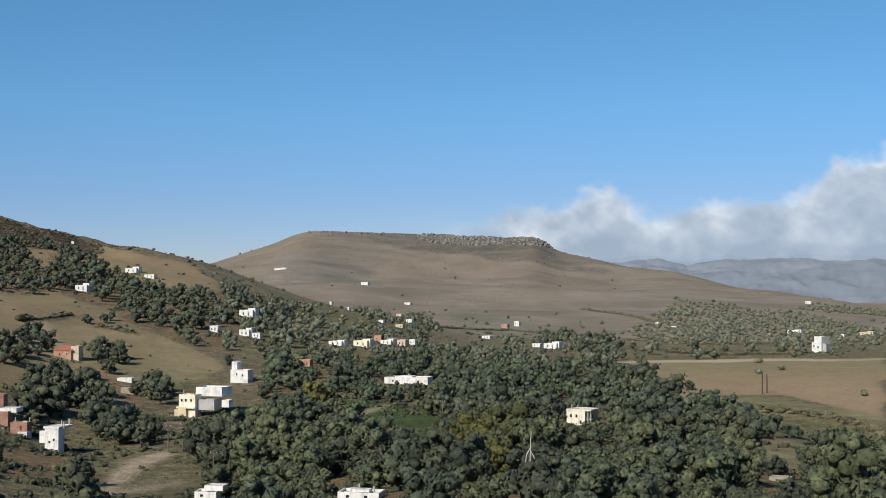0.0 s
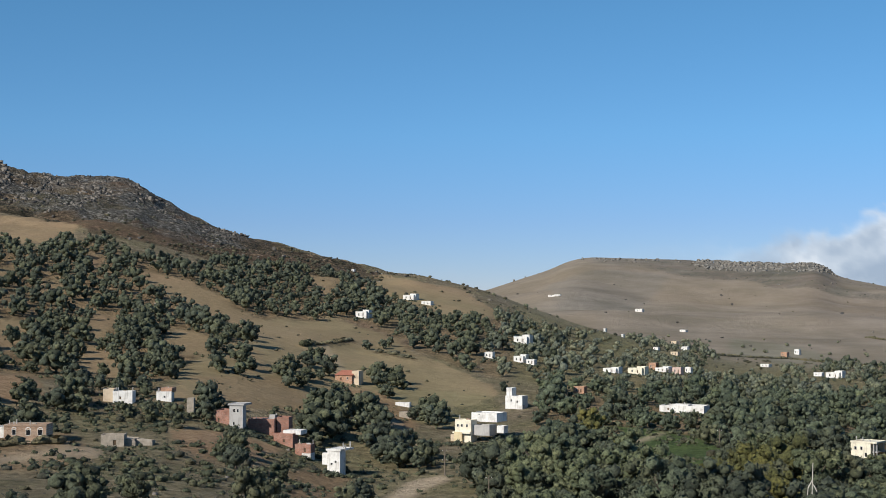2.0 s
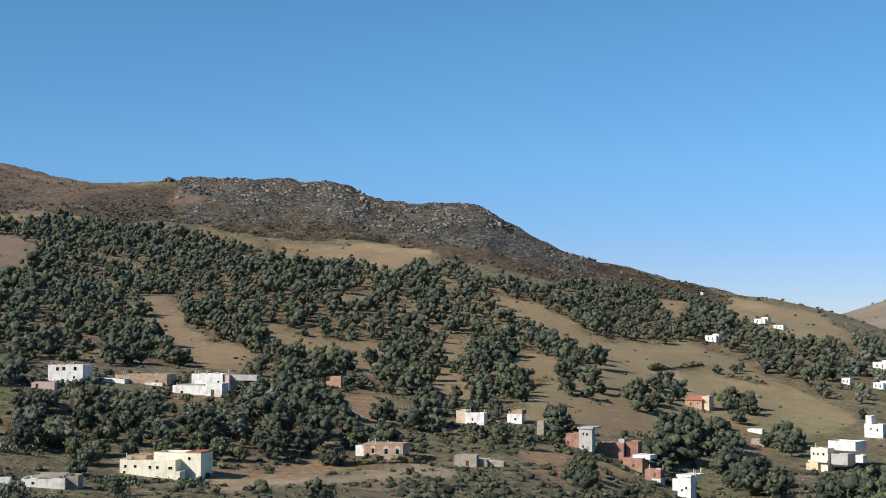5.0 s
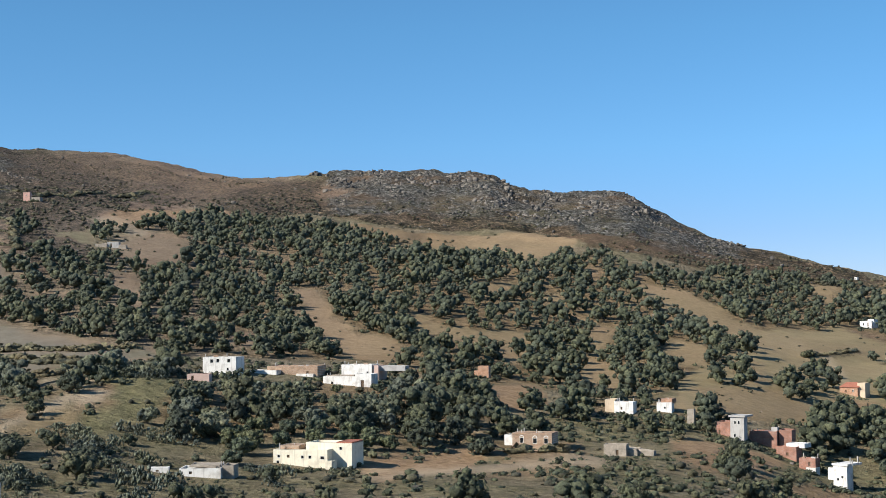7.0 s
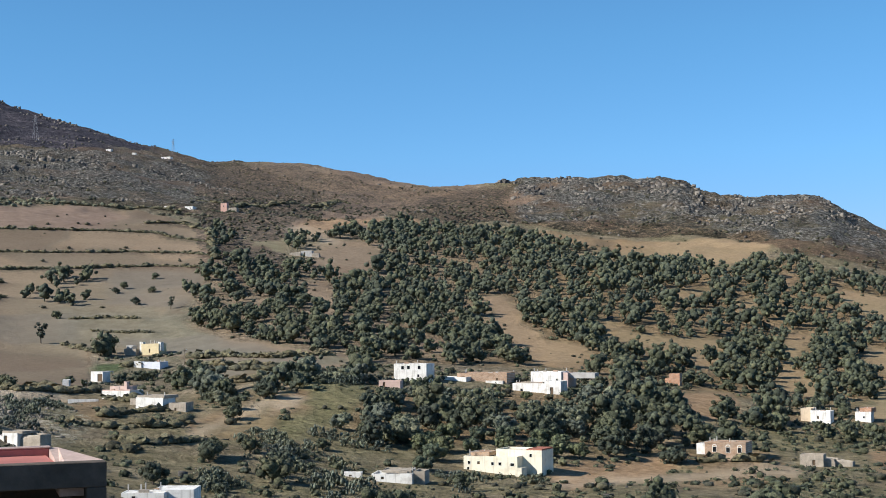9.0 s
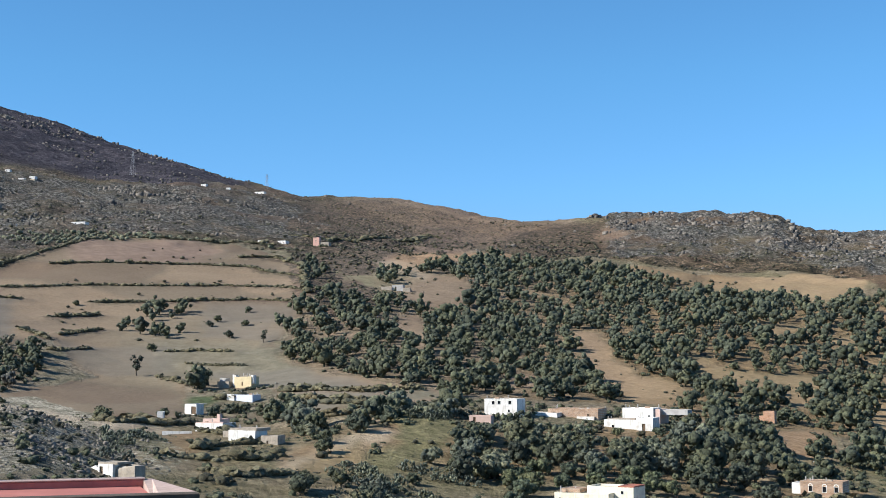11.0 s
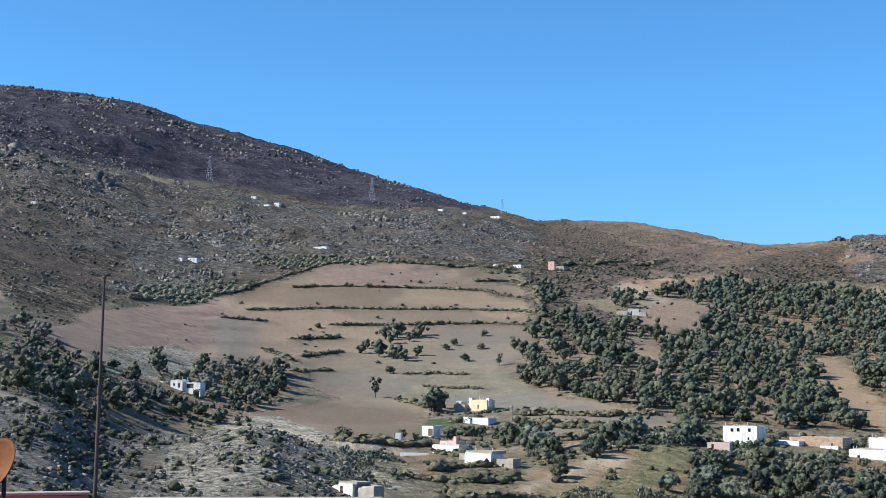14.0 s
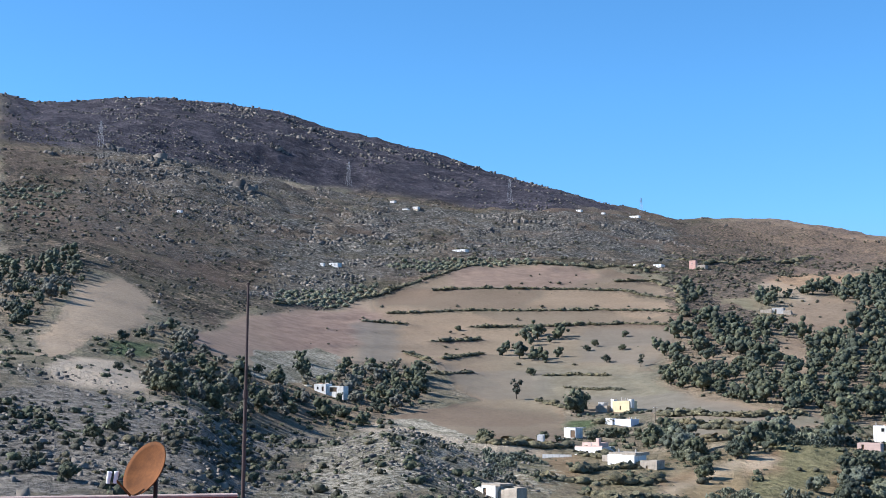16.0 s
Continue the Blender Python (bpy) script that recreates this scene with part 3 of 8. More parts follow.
patch("soil", 0.8, -248, 250, -242, 259, -237, 252, -240, 243)
patch("soil", 0.55, -245, 221, -253, 238, -248, 243, -239, 247, -215, 219, -219, 198)
patch("clear", 0.7, -245, 221, -253, 238, -248, 243, -239, 247, -215, 219, -219, 198)
patch("grass", 0.9, -262, 269, -261, 276, -253, 288, -243, 276, -243, 257, -246, 253)
patch("cactus", 3, -274, 194, -309, 229, -291, 221, -259, 203, -243, 188, -230, 165)
patch("cactus", 3, -267, 288, -285, 324, -257, 294, -256, 278)
patch("cactus", 2, -226, 218, -228, 236, -231, 243, -219, 232, -214, 219, -214, 208)
patch("cactus", 1.6, -218, 201, -225, 220, -220, 234, -205, 235, -192, 224, -170, 189, -168, 170, -185, 173)
patch("soil", 0.6, -295, 229, -301, 245, -251, 205, -248, 194)
patch("grass", 1, -82, 894, -93, 1371, -42, 860, -57, 786)
patch("clear", 0.9, 85, 690, 91, 577, 95, 489, 88, 450, 83, 539, 76, 640)
patch("scrub", 0.9, -149, 2637, -37, 2749, -33, 2512, -142, 2515, -268, 2514)
patch("rock", 0.7, -150, 2656, -35, 2628, -146, 2588, -279, 2621)
patch("scrub", 0.7, -142, 2515, -24, 2539, 110, 2425, 192, 2447, 182, 2315, 70, 2341, -79, 2412)
patch("soil", 0.8, -141, 359, -139, 373, -134, 377, -126, 384, -120, 383, -112, 358, -105, 324, -113, 340, -124, 346, -128, 332)
patch("clear", 0.9, -141, 359, -139, 373, -134, 377, -126, 384, -120, 383, -112, 358, -105, 324, -113, 340, -124, 346, -128, 332)
patch("copse", 1, -119, 332, -121, 356, -112, 333, -107, 310, -110, 307)
patch("brake", 0.52, -1270, 1206, -1237, 1296, -971, 1198, -781, 1116, -666, 921, -651, 804, -702, 765, -878, 885)
patch("brake", 0.8, -1166, 1074, -1241, 1205, -1053, 1087, -973, 1059, -883, 947, -917, 925, -995, 944)
patch("clear", 0.85, 69, 343, 90, 376, 93, 342, 73, 297, 63, 303)
patch("grass", 0.95, 69, 343, 90, 376, 93, 342, 73, 297, 63, 303)
patch("clear", 0.8, 126, 491, 138, 450, 123, 404, 117, 437)
patch("grass", 0.95, 126, 491, 138, 450, 123, 404, 117, 437)
patch("clear", 0.8, 49, 319, 60, 344, 56, 313, 49, 307)
patch("copse", 1, -212, 266, -198, 279, -189, 290, -182, 281, -186, 272, -193, 264, -203, 256)
patch("cactus", 3, -177, 228, -177, 237, -167, 242, -160, 237, -148, 218, -158, 203)
patch("clear", 0.9, -172, 261, -163, 274, -167, 300, -166, 310, -156, 288, -149, 254, -159, 240)
patch("brake", 1, -757, 949, -800, 1076, -777, 1098, -622, 879, -631, 822, -659, 818)
patch("soil", 0.35, -1253, 1193, -1215, 1249, -1171, 1300, -1065, 1280, -795, 1027, -764, 948, -866, 1008, -985, 1053, -974, 986)
patch("copse", 1, -397, 187, -401, 196, -424, 233, -444, 264, -461, 287, -407, 251, -396, 233, -384, 211, -363, 178, -360, 166)
patch("copse", 0.8, -410, 165, -480, 211, -442, 204, -403, 194, -374, 164, -321, 131)
patch("brake", 0.5, -1207, 357, -1231, 444, -998, 436, -868, 419, -731, 320, -748, 294, -744, 267, -757, 225)


def inside(x, y, outline):
    hit = np.zeros(x.shape, bool)
    px, py = outline[:, 0], outline[:, 1]
    for i in range(len(px)):
        j = i - 1
        cross = (py[i] > y) != (py[j] > y)
        hit ^= cross & (x < (px[j] - px[i]) * (y - py[i]) / (py[j] - py[i] + 1e-9) + px[i])
    return hit


def cover(x, y):
    """How much of each kind of land lies at each place."""
    x, y = np.asarray(x, float), np.asarray(y, float)
    d = np.hypot(x, y)
    wob = np.clip(d / 120, 1, 12)
    wx, wy = x + grain(x, y, 18, 31, 3) * wob, y + grain(x, y, 18, 37, 3) * wob
    got = {k: np.zeros(x.shape) for k in ("wood", "orchard", "clear", "field", "red", "grass", "rock", "dark", "scrub", "cactus", "track", "crag", "copse", "meadow", "tilled", "rubble", "gorse", "autumn", "soil", "brake", "stubble")}
    for kind, amount, outline in PATCHES:
        lo, hi = outline.min(0) - 25, outline.max(0) + 25
        near = (x > lo[0]) & (x < hi[0]) & (y > lo[1]) & (y < hi[1])
        if near.any():
            m = inside(wx[near] if kind not in ("track",) else x[near], wy[near] if kind not in ("track",) else y[near], outline)
            g = got[kind]
            g[near] = np.maximum(g[near], m * amount)
    return got


HEDGES = []


def hedge(width, *line):
    """A bank with bushes between two fields: its width and the points of its line."""
    HEDGES.append((width, np.array(line, float).reshape(-1, 2)))


hedge(1.6, -692, 455, -669, 496, -652, 528, -633, 546, -586, 548)
hedge(1.5, -641, 394, -631, 432, -612, 462, -593, 496, -567, 513, -550, 515)
hedge(1.6, -591, 412, -579, 434, -566, 459, -551, 479, -525, 491)
hedge(1.3, -618, 365, -609, 385)
hedge(1.6, -561, 369, -563, 397)
hedge(1.7, -520, 348, -530, 374)
hedge(1.5, -491, 323, -493, 344)
hedge(1.7, -533, 337, -512, 337)
hedge(1.1, -473, 366, -465, 378, -452, 384)
hedge(1.1, -449, 359, -427, 369)
hedge(1.6, -371, 336, -340, 333, -320, 353)
hedge(1.6, -352, 319, -326, 315, -314, 322)
hedge(1.7, -644, 328, -688, 382, -698, 415, -736, 487, -764, 544)
hedge(2, -664, 569, -657, 590, -619, 578, -541, 508)
hedge(2, -770, 548, -741, 581, -719, 621, -686, 641)
hedge(2.2, -330, 242, -318, 246)
hedge(1.6, -432, 331, -407, 327)
hedge(2.2, -300, 282, -290, 285, -290, 303, -296, 339)
hedge(1.5, 126, 988, 164, 922, 227, 942, 310, 1014)
hedge(1.7, -18, 1034, 52, 1153, 109, 1010)
hedge(1.8, 123, 793, 145, 719, 176, 710)
hedge(1.8, 91, 469, 99, 456, 113, 454, 121, 433, 123, 404)
hedge(1.4, -175, 610, -167, 647)
hedge(1.8, -149, 628, -133, 623)
hedge(1.6, -262, 212, -262, 221, -259, 232)
hedge(1.6, -239, 199, -240, 210, -241, 218)
hedge(1.6, 142, 1480, 176, 1384, 192, 1275)
hedge(2.5, -753, 692, -728, 699, -739, 804, -826, 920)
hedge(1.4, -720, 787, -837, 929, -810, 928)
hedge(1.8, -156, 294, -144, 300)
hedge(2.2, -365, 331, -351, 333, -329, 335, -325, 344, -324, 354)
hedge(2, -332, 307, -318, 309, -308, 313)
hedge(2.2, -318, 240, -317, 246, -320, 257)
hedge(1.8, -321, 226, -315, 229, -319, 240)
hedge(2.2, -371, 308, -366, 316)
hedge(2, -299, 243, -286, 242, -285, 249)
hedge(2, -247, 191, -241, 201, -235, 210)
hedge(2, -227, 185, -217, 187, -217, 200)


def hedge_cover(x, y, wide=3.3):
    got = np.zeros(x.shape)
    for width, line in HEDGES:
        for (xa, ya), (xb, yb) in zip(line, line[1:]):
            near = (x > min(xa, xb) - 9) & (x < max(xa, xb) + 9) & (y > min(ya, yb) - 9) & (y < max(ya, yb) + 9)
            px, py = x[near] + grain(x[near], y[near], 12, 97, 2) * 1.2, y[near] + grain(x[near], y[near], 12, 99, 2) * 1.2
            t = np.clip(((px - xa) * (xb - xa) + (py - ya) * (yb - ya)) / ((xb - xa) ** 2 + (yb - ya) ** 2 + 1e-9), 0, 1)
            d = np.hypot(px - xa - t * (xb - xa), py - ya - t * (yb - ya))
            got[near] = np.maximum(got[near], np.exp(-(d / (wide * width)) ** 2))
    return got


# ---- distance: a hazy range and a bank of cloud on the horizon ----
def sheet(name, bearings, levels, place):
    """A grid of points from place(bearing, level)."""
    bb, vv = np.meshgrid(bearings, levels, indexing="ij")
    x, y, z = place(np.radians(bb), vv, bb)
    nb, nv = bb.shape
    i, j = np.meshgrid(np.arange(nb - 1), np.arange(nv - 1), indexing="ij")
    faces = np.stack([i * nv + j, i * nv + j + 1, (i + 1) * nv + j + 1, (i + 1) * nv + j], -1).reshape(-1, 4)
    return np.stack([x, y, z], -1).reshape(-1, 3), faces, bb, vv


RANGE_TOP = (-40, 0.9, -19, 1.05, -16, 1.0, -13.5, 1.05, -12, 0.98, -10.8, 1.02, -9.6, 0.84, -8.6, 1.02, -7.6, 1.1, -6.2, 0.9, -4, 0.4, 12, -0.2)
CLOUD_TOP = (-40, 4.0, -19, 5.0, -16.5, 5.1, -15.2, 4.8, -14.4, 3.5, -13, 3.1, -11.5, 3.35, -9.8, 3.35, -8.6, 2.6, -7.4, 3.0, -6.6, 3.9, -5.4, 3.5, -4.4, 2.8, -2.5, 2.75, -0.5, 2.5, 2.0, 2.7, 3.5, 2.1, 8.0, 1.3, 10.5, 1.6, 13, 0.9, 20, 0.3)


def build_range():
    tb, th = pairs(RANGE_TOP)

    def place(b, v, deg):
        d = 3300 + 1350 * v
        crest = np.tan(np.radians(np.interp(deg, tb, th))) * 4650
        x, y = -np.sin(b) * d, np.cos(b) * d
        fold = grain(x, y, 420, 101, 5, 0.6) * 60 * v * (1.15 - v) * 2 - np.abs(grain(x, y, 200, 103, 5, 0.6)) * 70 * v * (1.1 - v) * 2
        return x, y, -75 + (crest + 75) * v ** 1.25 + fold

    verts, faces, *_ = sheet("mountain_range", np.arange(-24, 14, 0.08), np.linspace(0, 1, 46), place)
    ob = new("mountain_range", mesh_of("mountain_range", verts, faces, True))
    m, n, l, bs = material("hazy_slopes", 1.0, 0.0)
    # distance haze is put into the blue-grey base colour of the range
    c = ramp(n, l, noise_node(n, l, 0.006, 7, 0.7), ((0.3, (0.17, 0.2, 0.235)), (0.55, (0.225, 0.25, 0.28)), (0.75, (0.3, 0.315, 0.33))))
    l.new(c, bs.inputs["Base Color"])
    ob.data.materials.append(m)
    tagged(ob, "distant hazy blue-grey mountain range under the clouds", "mountains", kind="structure")


def build_clouds():
    tb, th = pairs(CLOUD_TOP)

    def place(b, v, deg):
        return -np.sin(b) * 4560, np.cos(b) * 4560, np.tan(np.radians(v)) * 4560

    verts, faces, bb, vv = sheet("cloud_bank", np.arange(-30, 16, 0.14), np.arange(-0.6, 6.5, 0.09), place)
    puff = grain(bb, vv, 1.6, 111, 5, 0.55)
    billow = 1 - np.abs(grain(bb, vv * 1.3, 1.1, 113, 4, 0.5)) * 2
    edge = np.interp(bb, tb, th) + puff * 0.75 + (billow - 0.5) * 0.35 - vv
    fade = 1 - 0.93 * rise(bb, -3.2, 1.0)
    alpha = 0.92 * rise(edge, -0.15, 0.75) * fade * rise(vv, 0.1 + 0.35 * puff, 0.85)
    # lit edges and shaded undersides of the clouds go into their emission colour
    glow = 0.5 + 0.6 * grain(bb + 0.35, vv * 1.2 - 0.3, 1.5, 115, 5, 0.6) + 0.32 * rise(edge, 1.1, 0.1) - 0.34 * rise(vv, 2.1, 0.9)
    me = mesh_of("cloud_bank", verts, faces, True)
    for key, v in (("thickness", alpha), ("glow", np.clip(glow, 0, 1))):
        me.attributes.new(key, "FLOAT", "POINT").data.foreach_set("value", v.astype(np.float32).ravel())
    ob = new("cloud_bank", me)
    m = bpy.data.materials.new("cloud")
    m.use_nodes = True
    n, l = m.node_tree.nodes, m.node_tree.links
    n.clear()
    out, em, tr, mix = n.new("ShaderNodeOutputMaterial"), n.new("ShaderNodeEmission"), n.new("ShaderNodeBsdfTransparent"), n.new("ShaderNodeMixShader")
    dens, lit = n.new("ShaderNodeAttribute"), n.new("ShaderNodeAttribute")
    dens.attribute_name, lit.attribute_name = "thickness", "glow"
    l.new(ramp(n, l, lit.outputs["Fac"], ((0.15, (0.35, 0.43, 0.54)), (0.45, (0.45, 0.525, 0.62)), (0.7, (0.58, 0.645, 0.72)), (0.95, (0.82, 0.85, 0.88)))), em.inputs["Color"])
    em.inputs["Strength"].default_value = CLOUD_GLOW
    l.new(dens.outputs["Fac"], mix.inputs[0])
    l.new(tr.outputs[0], mix.inputs[1])
    l.new(em.outputs[0], mix.inputs[2])
    l.new(mix.outputs[0], out.inputs["Surface"])
    ob.data.materials.append(m)
    ob.visible_shadow = False
    tagged(ob, "bank of white and grey cumulus cloud low over the mountains", "clouds", kind="structure")


CLOUD_GLOW = 1.0


# ---- materials ----
def material(name, rough=0.9, spec=0.2):
    m = bpy.data.materials.new(name)
    m.use_nodes = True
    n = m.node_tree.nodes
    bs = n["Principled BSDF"]
    bs.inputs["Roughness"].default_value = rough
    bs.inputs["Specular IOR Level"].default_value = spec
    return m, n, m.node_tree.links, bs


def noise_node(n, l, scale, detail=4, rough=0.6, coord="Object"):
    tc = n.new("ShaderNodeTexCoord")
    t = n.new("ShaderNodeTexNoise")
    t.inputs["Scale"].default_value, t.inputs["Detail"].default_value, t.inputs["Roughness"].default_value = scale, detail, rough
    l.new(tc.outputs[coord], t.inputs["Vector"])
    return t.outputs["Fac"]


def ramp(n, l, fac, stops):
    r = n.new("ShaderNodeValToRGB")
    els = r.color_ramp.elements
    while len(els) < len(stops):
        els.new(0.5)
    for el, (p, c) in zip(els, stops):
        el.position, el.color = p, (*c, 1) if len(c) == 3 else c
    l.new(fac, r.inputs["Fac"])
    return r.outputs["Color"]


def blend(n, l, fac, a, b, mode="MIX"):
    m = n.new("ShaderNodeMix")
    m.data_type, m.blend_type = "RGBA", mode
    for sock, v in ((m.inputs[0], fac), (m.inputs[6], a), (m.inputs[7], b)):
        if isinstance(v, bpy.types.NodeSocket):
            l.new(v, sock)
        elif isinstance(v, tuple):
            sock.default_value = (*v, 1)
        else:
            sock.default_value = v
    return m.outputs[2]


def maths(n, l, op, a, b=0.0):
    m = n.new("ShaderNodeMath")
    m.operation = op
    for sock, v in zip(m.inputs, (a, b)):
        if isinstance(v, bpy.types.NodeSocket):
            l.new(v, sock)
        else:
            sock.default_value = v
    return m.outputs[0]


def bump(n, l, bs, height, strength, distance):
    b = n.new("ShaderNodeBump")
    b.inputs["Strength"].default_value, b.inputs["Distance"].default_value = strength, distance
    l.new(height, b.inputs["Height"])
    l.new(b.outputs["Normal"], bs.inputs["Normal"])


def plain(name, colour, var=0.25, scale=1.5, rough=0.85, fine=12.0, relief=0.0, spec=0.2, metal=0.0):
    """A weathered surface: one colour with stains at two scales and fine relief."""
    m, n, l, bs = material(name, rough, spec)
    big, small = noise_node(n, l, scale, 5), noise_node(n, l, fine, 4)
    dark = tuple(c * (1 - var) for c in colour)
    light = tuple(min(0.95, c * (1 + var * 0.5)) for c in colour)
    c = ramp(n, l, big, ((0.3, dark), (0.62, light)))
    c = blend(n, l, 0.35, c, ramp(n, l, small, ((0.25, dark), (0.75, light))))
    l.new(c, bs.inputs["Base Color"])
    bs.inputs["Metallic"].default_value = metal
    if relief:
        bump(n, l, bs, small, 0.6, relief)
    return m


def ground_material():
    m, n, l, bs = material("earth", 0.95, 0.1)

    def attr(name):
        a = n.new("ShaderNodeAttribute")
        a.attribute_name = name
        return a.outputs["Fac"]

    fine, mid, big, huge = noise_node(n, l, 0.9, 6, 0.7), noise_node(n, l, 0.16, 6, 0.65), noise_node(n, l, 0.03, 5), noise_node(n, l, 0.008, 4)
    c = ramp(n, l, mid, ((0.3, (0.14, 0.11, 0.072)), (0.5, (0.215, 0.17, 0.11)), (0.7, (0.3, 0.245, 0.165))))
    c = blend(n, l, maths(n, l, "MULTIPLY", ramp(n, l, big, ((0.42, (0, 0, 0)), (0.62, (1, 1, 1)))), 0.6), c, (0.15, 0.138, 0.07))
    field = ramp(n, l, big, ((0.3, (0.23, 0.168, 0.104)), (0.55, (0.29, 0.218, 0.138)), (0.75, (0.34, 0.262, 0.17))))
    field = blend(n, l, 0.5, field, ramp(n, l, noise_node(n, l, 0.6, 9, 0.8), ((0.35, (0.17, 0.128, 0.082)), (0.5, (0.28, 0.213, 0.138)), (0.66, (0.37, 0.29, 0.19)))))
    plots = ramp(n, l, attr("plot"), ((0.0, (0.56, 0.46, 0.4)), (0.2, (0.62, 0.6, 0.56)), (0.4, (0.85, 0.75, 0.63)), (0.55, (0.72, 0.68, 0.64)), (0.75, (0.98, 0.92, 0.84)), (1.0, (1.1, 1.05, 0.98))))
    ragged = maths(n, l, "MULTIPLY", maths(n, l, "SUBTRACT", noise_node(n, l, 0.35, 8, 0.75), 0.5), 1.3)

    def edged(name):
        """A kind of land whose border is frayed by tufts and stones."""
        return ramp(n, l, maths(n, l, "ADD", attr(name), ragged), ((0.38, (0, 0, 0)), (0.62, (1, 1, 1))))

    c = blend(n, l, edged("field"), c, blend(n, l, 1.0, field, plots, "MULTIPLY"))
    red = ramp(n, l, mid, ((0.3, (0.15, 0.09, 0.06)), (0.7, (0.27, 0.172, 0.118))))
    c = blend(n, l, attr("red"), c, red)
    stalks = ramp(n, l, noise_node(n, l, 0.22, 8, 0.75), ((0.35, (0.112, 0.105, 0.065)), (0.5, (0.158, 0.146, 0.092)), (0.65, (0.206, 0.19, 0.127))))
    c = blend(n, l, attr("stubble"), c, stalks)
    c = blend(n, l, attr("tilled"), c, ramp(n, l, mid, ((0.3, (0.125, 0.108, 0.085)), (0.7, (0.19, 0.165, 0.13)))))
    litter = ramp(n, l, mid, ((0.3, (0.15, 0.105, 0.058)), (0.7, (0.3, 0.21, 0.12))))
    c = blend(n, l, maths(n, l, "MULTIPLY", attr("wood"), 0.75), c, litter)
    grass = ramp(n, l, mid, ((0.3, (0.142, 0.128, 0.063)), (0.7, (0.255, 0.222, 0.118))))
    c = blend(n, l, attr("grass"), c, grass)
    c = blend(n, l, attr("meadow"), c, ramp(n, l, mid, ((0.3, (0.06, 0.088, 0.03)), (0.7, (0.11, 0.145, 0.052)))))
    tufts = ramp(n, l, noise_node(n, l, 0.5, 8, 0.8), ((0.4, (0.55, 0.57, 0.5)), (0.52, (1.05, 1.05, 1.05)), (0.64, (1.5, 1.46, 1.36))))
    wild = maths(n, l, "SUBTRACT", 0.85, attr("field"))
    c = blend(n, l, wild, c, blend(n, l, 1.0, c, tufts, "MULTIPLY"))
    speck = ramp(n, l, noise_node(n, l, 0.42, 8, 0.8), ((0.42, (0.028, 0.03, 0.021)), (0.51, (0.075, 0.069, 0.052)), (0.58, (0.19, 0.155, 0.115)), (0.65, (0.34, 0.305, 0.255))))
    patchy = ramp(n, l, noise_node(n, l, 0.035, 5, 0.6), ((0.38, (0.55, 0.57, 0.52)), (0.52, (0.95, 0.95, 0.95)), (0.66, (1.35, 1.25, 1.1))))
    speck = blend(n, l, 1.0, speck, patchy, "MULTIPLY")
    speck = blend(n, l, 1.0, speck, ramp(n, l, noise_node(n, l, 0.13, 4, 0.6), ((0.4, (0.5, 0.52, 0.47)), (0.5, (1.05, 1.03, 0.98)), (0.6, (1.5, 1.42, 1.3)))), "MULTIPLY")
    speck = blend(n, l, maths(n, l, "MULTIPLY", ramp(n, l, huge, ((0.42, (0, 0, 0)), (0.6, (1, 1, 1)))), 0.6), speck, (0.145, 0.1, 0.068))
    speck = blend(n, l, maths(n, l, "MULTIPLY", ramp(n, l, noise_node(n, l, 0.014, 6, 0.65), ((0.48, (0, 0, 0)), (0.6, (1, 1, 1)))), 0.5), speck, (0.105, 0.105, 0.06))
    speck = blend(n, l, 1.0, speck, (1.1, 0.98, 0.92), "MULTIPLY")
    c = blend(n, l, edged("scrub"), c, speck)
    stony = ramp(n, l, noise_node(n, l, 0.3, 9, 0.82), ((0.43, (0.028, 0.029, 0.025)), (0.51, (0.085, 0.08, 0.068)), (0.57, (0.22, 0.208, 0.182)), (0.65, (0.37, 0.352, 0.315))))
    c = blend(n, l, maths(n, l, "MULTIPLY", attr("rock"), ramp(n, l, noise_node(n, l, 0.02, 4), ((0.38, (0.15, 0.15, 0.15)), (0.55, (0.9, 0.9, 0.9))))), c, stony)
    # violet-blue distance haze is put into the dark mountain's base colour
    hazed_slope = ramp(n, l, noise_node(n, l, 0.2, 8, 0.8), ((0.38, (0.026, 0.024, 0.033)), (0.55, (0.06, 0.053, 0.067)), (0.68, (0.16, 0.145, 0.148))))
    slope_mottle = ramp(n, l, noise_node(n, l, 0.03, 7, 0.7), ((0.38, (0.5, 0.52, 0.58)), (0.5, (0.95, 0.95, 0.97)), (0.62, (1.6, 1.5, 1.42))))
    bare = ramp(n, l, noise_node(n, l, 0.4, 8, 0.75), ((0.35, (0.17, 0.105, 0.055)), (0.5, (0.27, 0.175, 0.098)), (0.65, (0.37, 0.255, 0.155))))
    c = blend(n, l, attr("soil"), c, bare)
    heap = ramp(n, l, noise_node(n, l, 0.7, 8, 0.78), ((0.38, (0.045, 0.043, 0.03)), (0.46, (0.175, 0.154, 0.115)), (0.53, (0.29, 0.262, 0.212)), (0.62, (0.46, 0.42, 0.355))))
    c = blend(n, l, edged("rubble"), c, blend(n, l, 1.0, heap, ramp(n, l, noise_node(n, l, 0.09, 5, 0.6), ((0.38, (0.58, 0.58, 0.46)), (0.6, (1.12, 1.1, 1.0)))), "MULTIPLY"))
    heather = ramp(n, l, noise_node(n, l, 0.55, 8, 0.78), ((0.38, (0.05, 0.045, 0.036)), (0.48, (0.15, 0.132, 0.105)), (0.6, (0.28, 0.245, 0.2))))
    c = blend(n, l, edged("gorse"), c, heather)
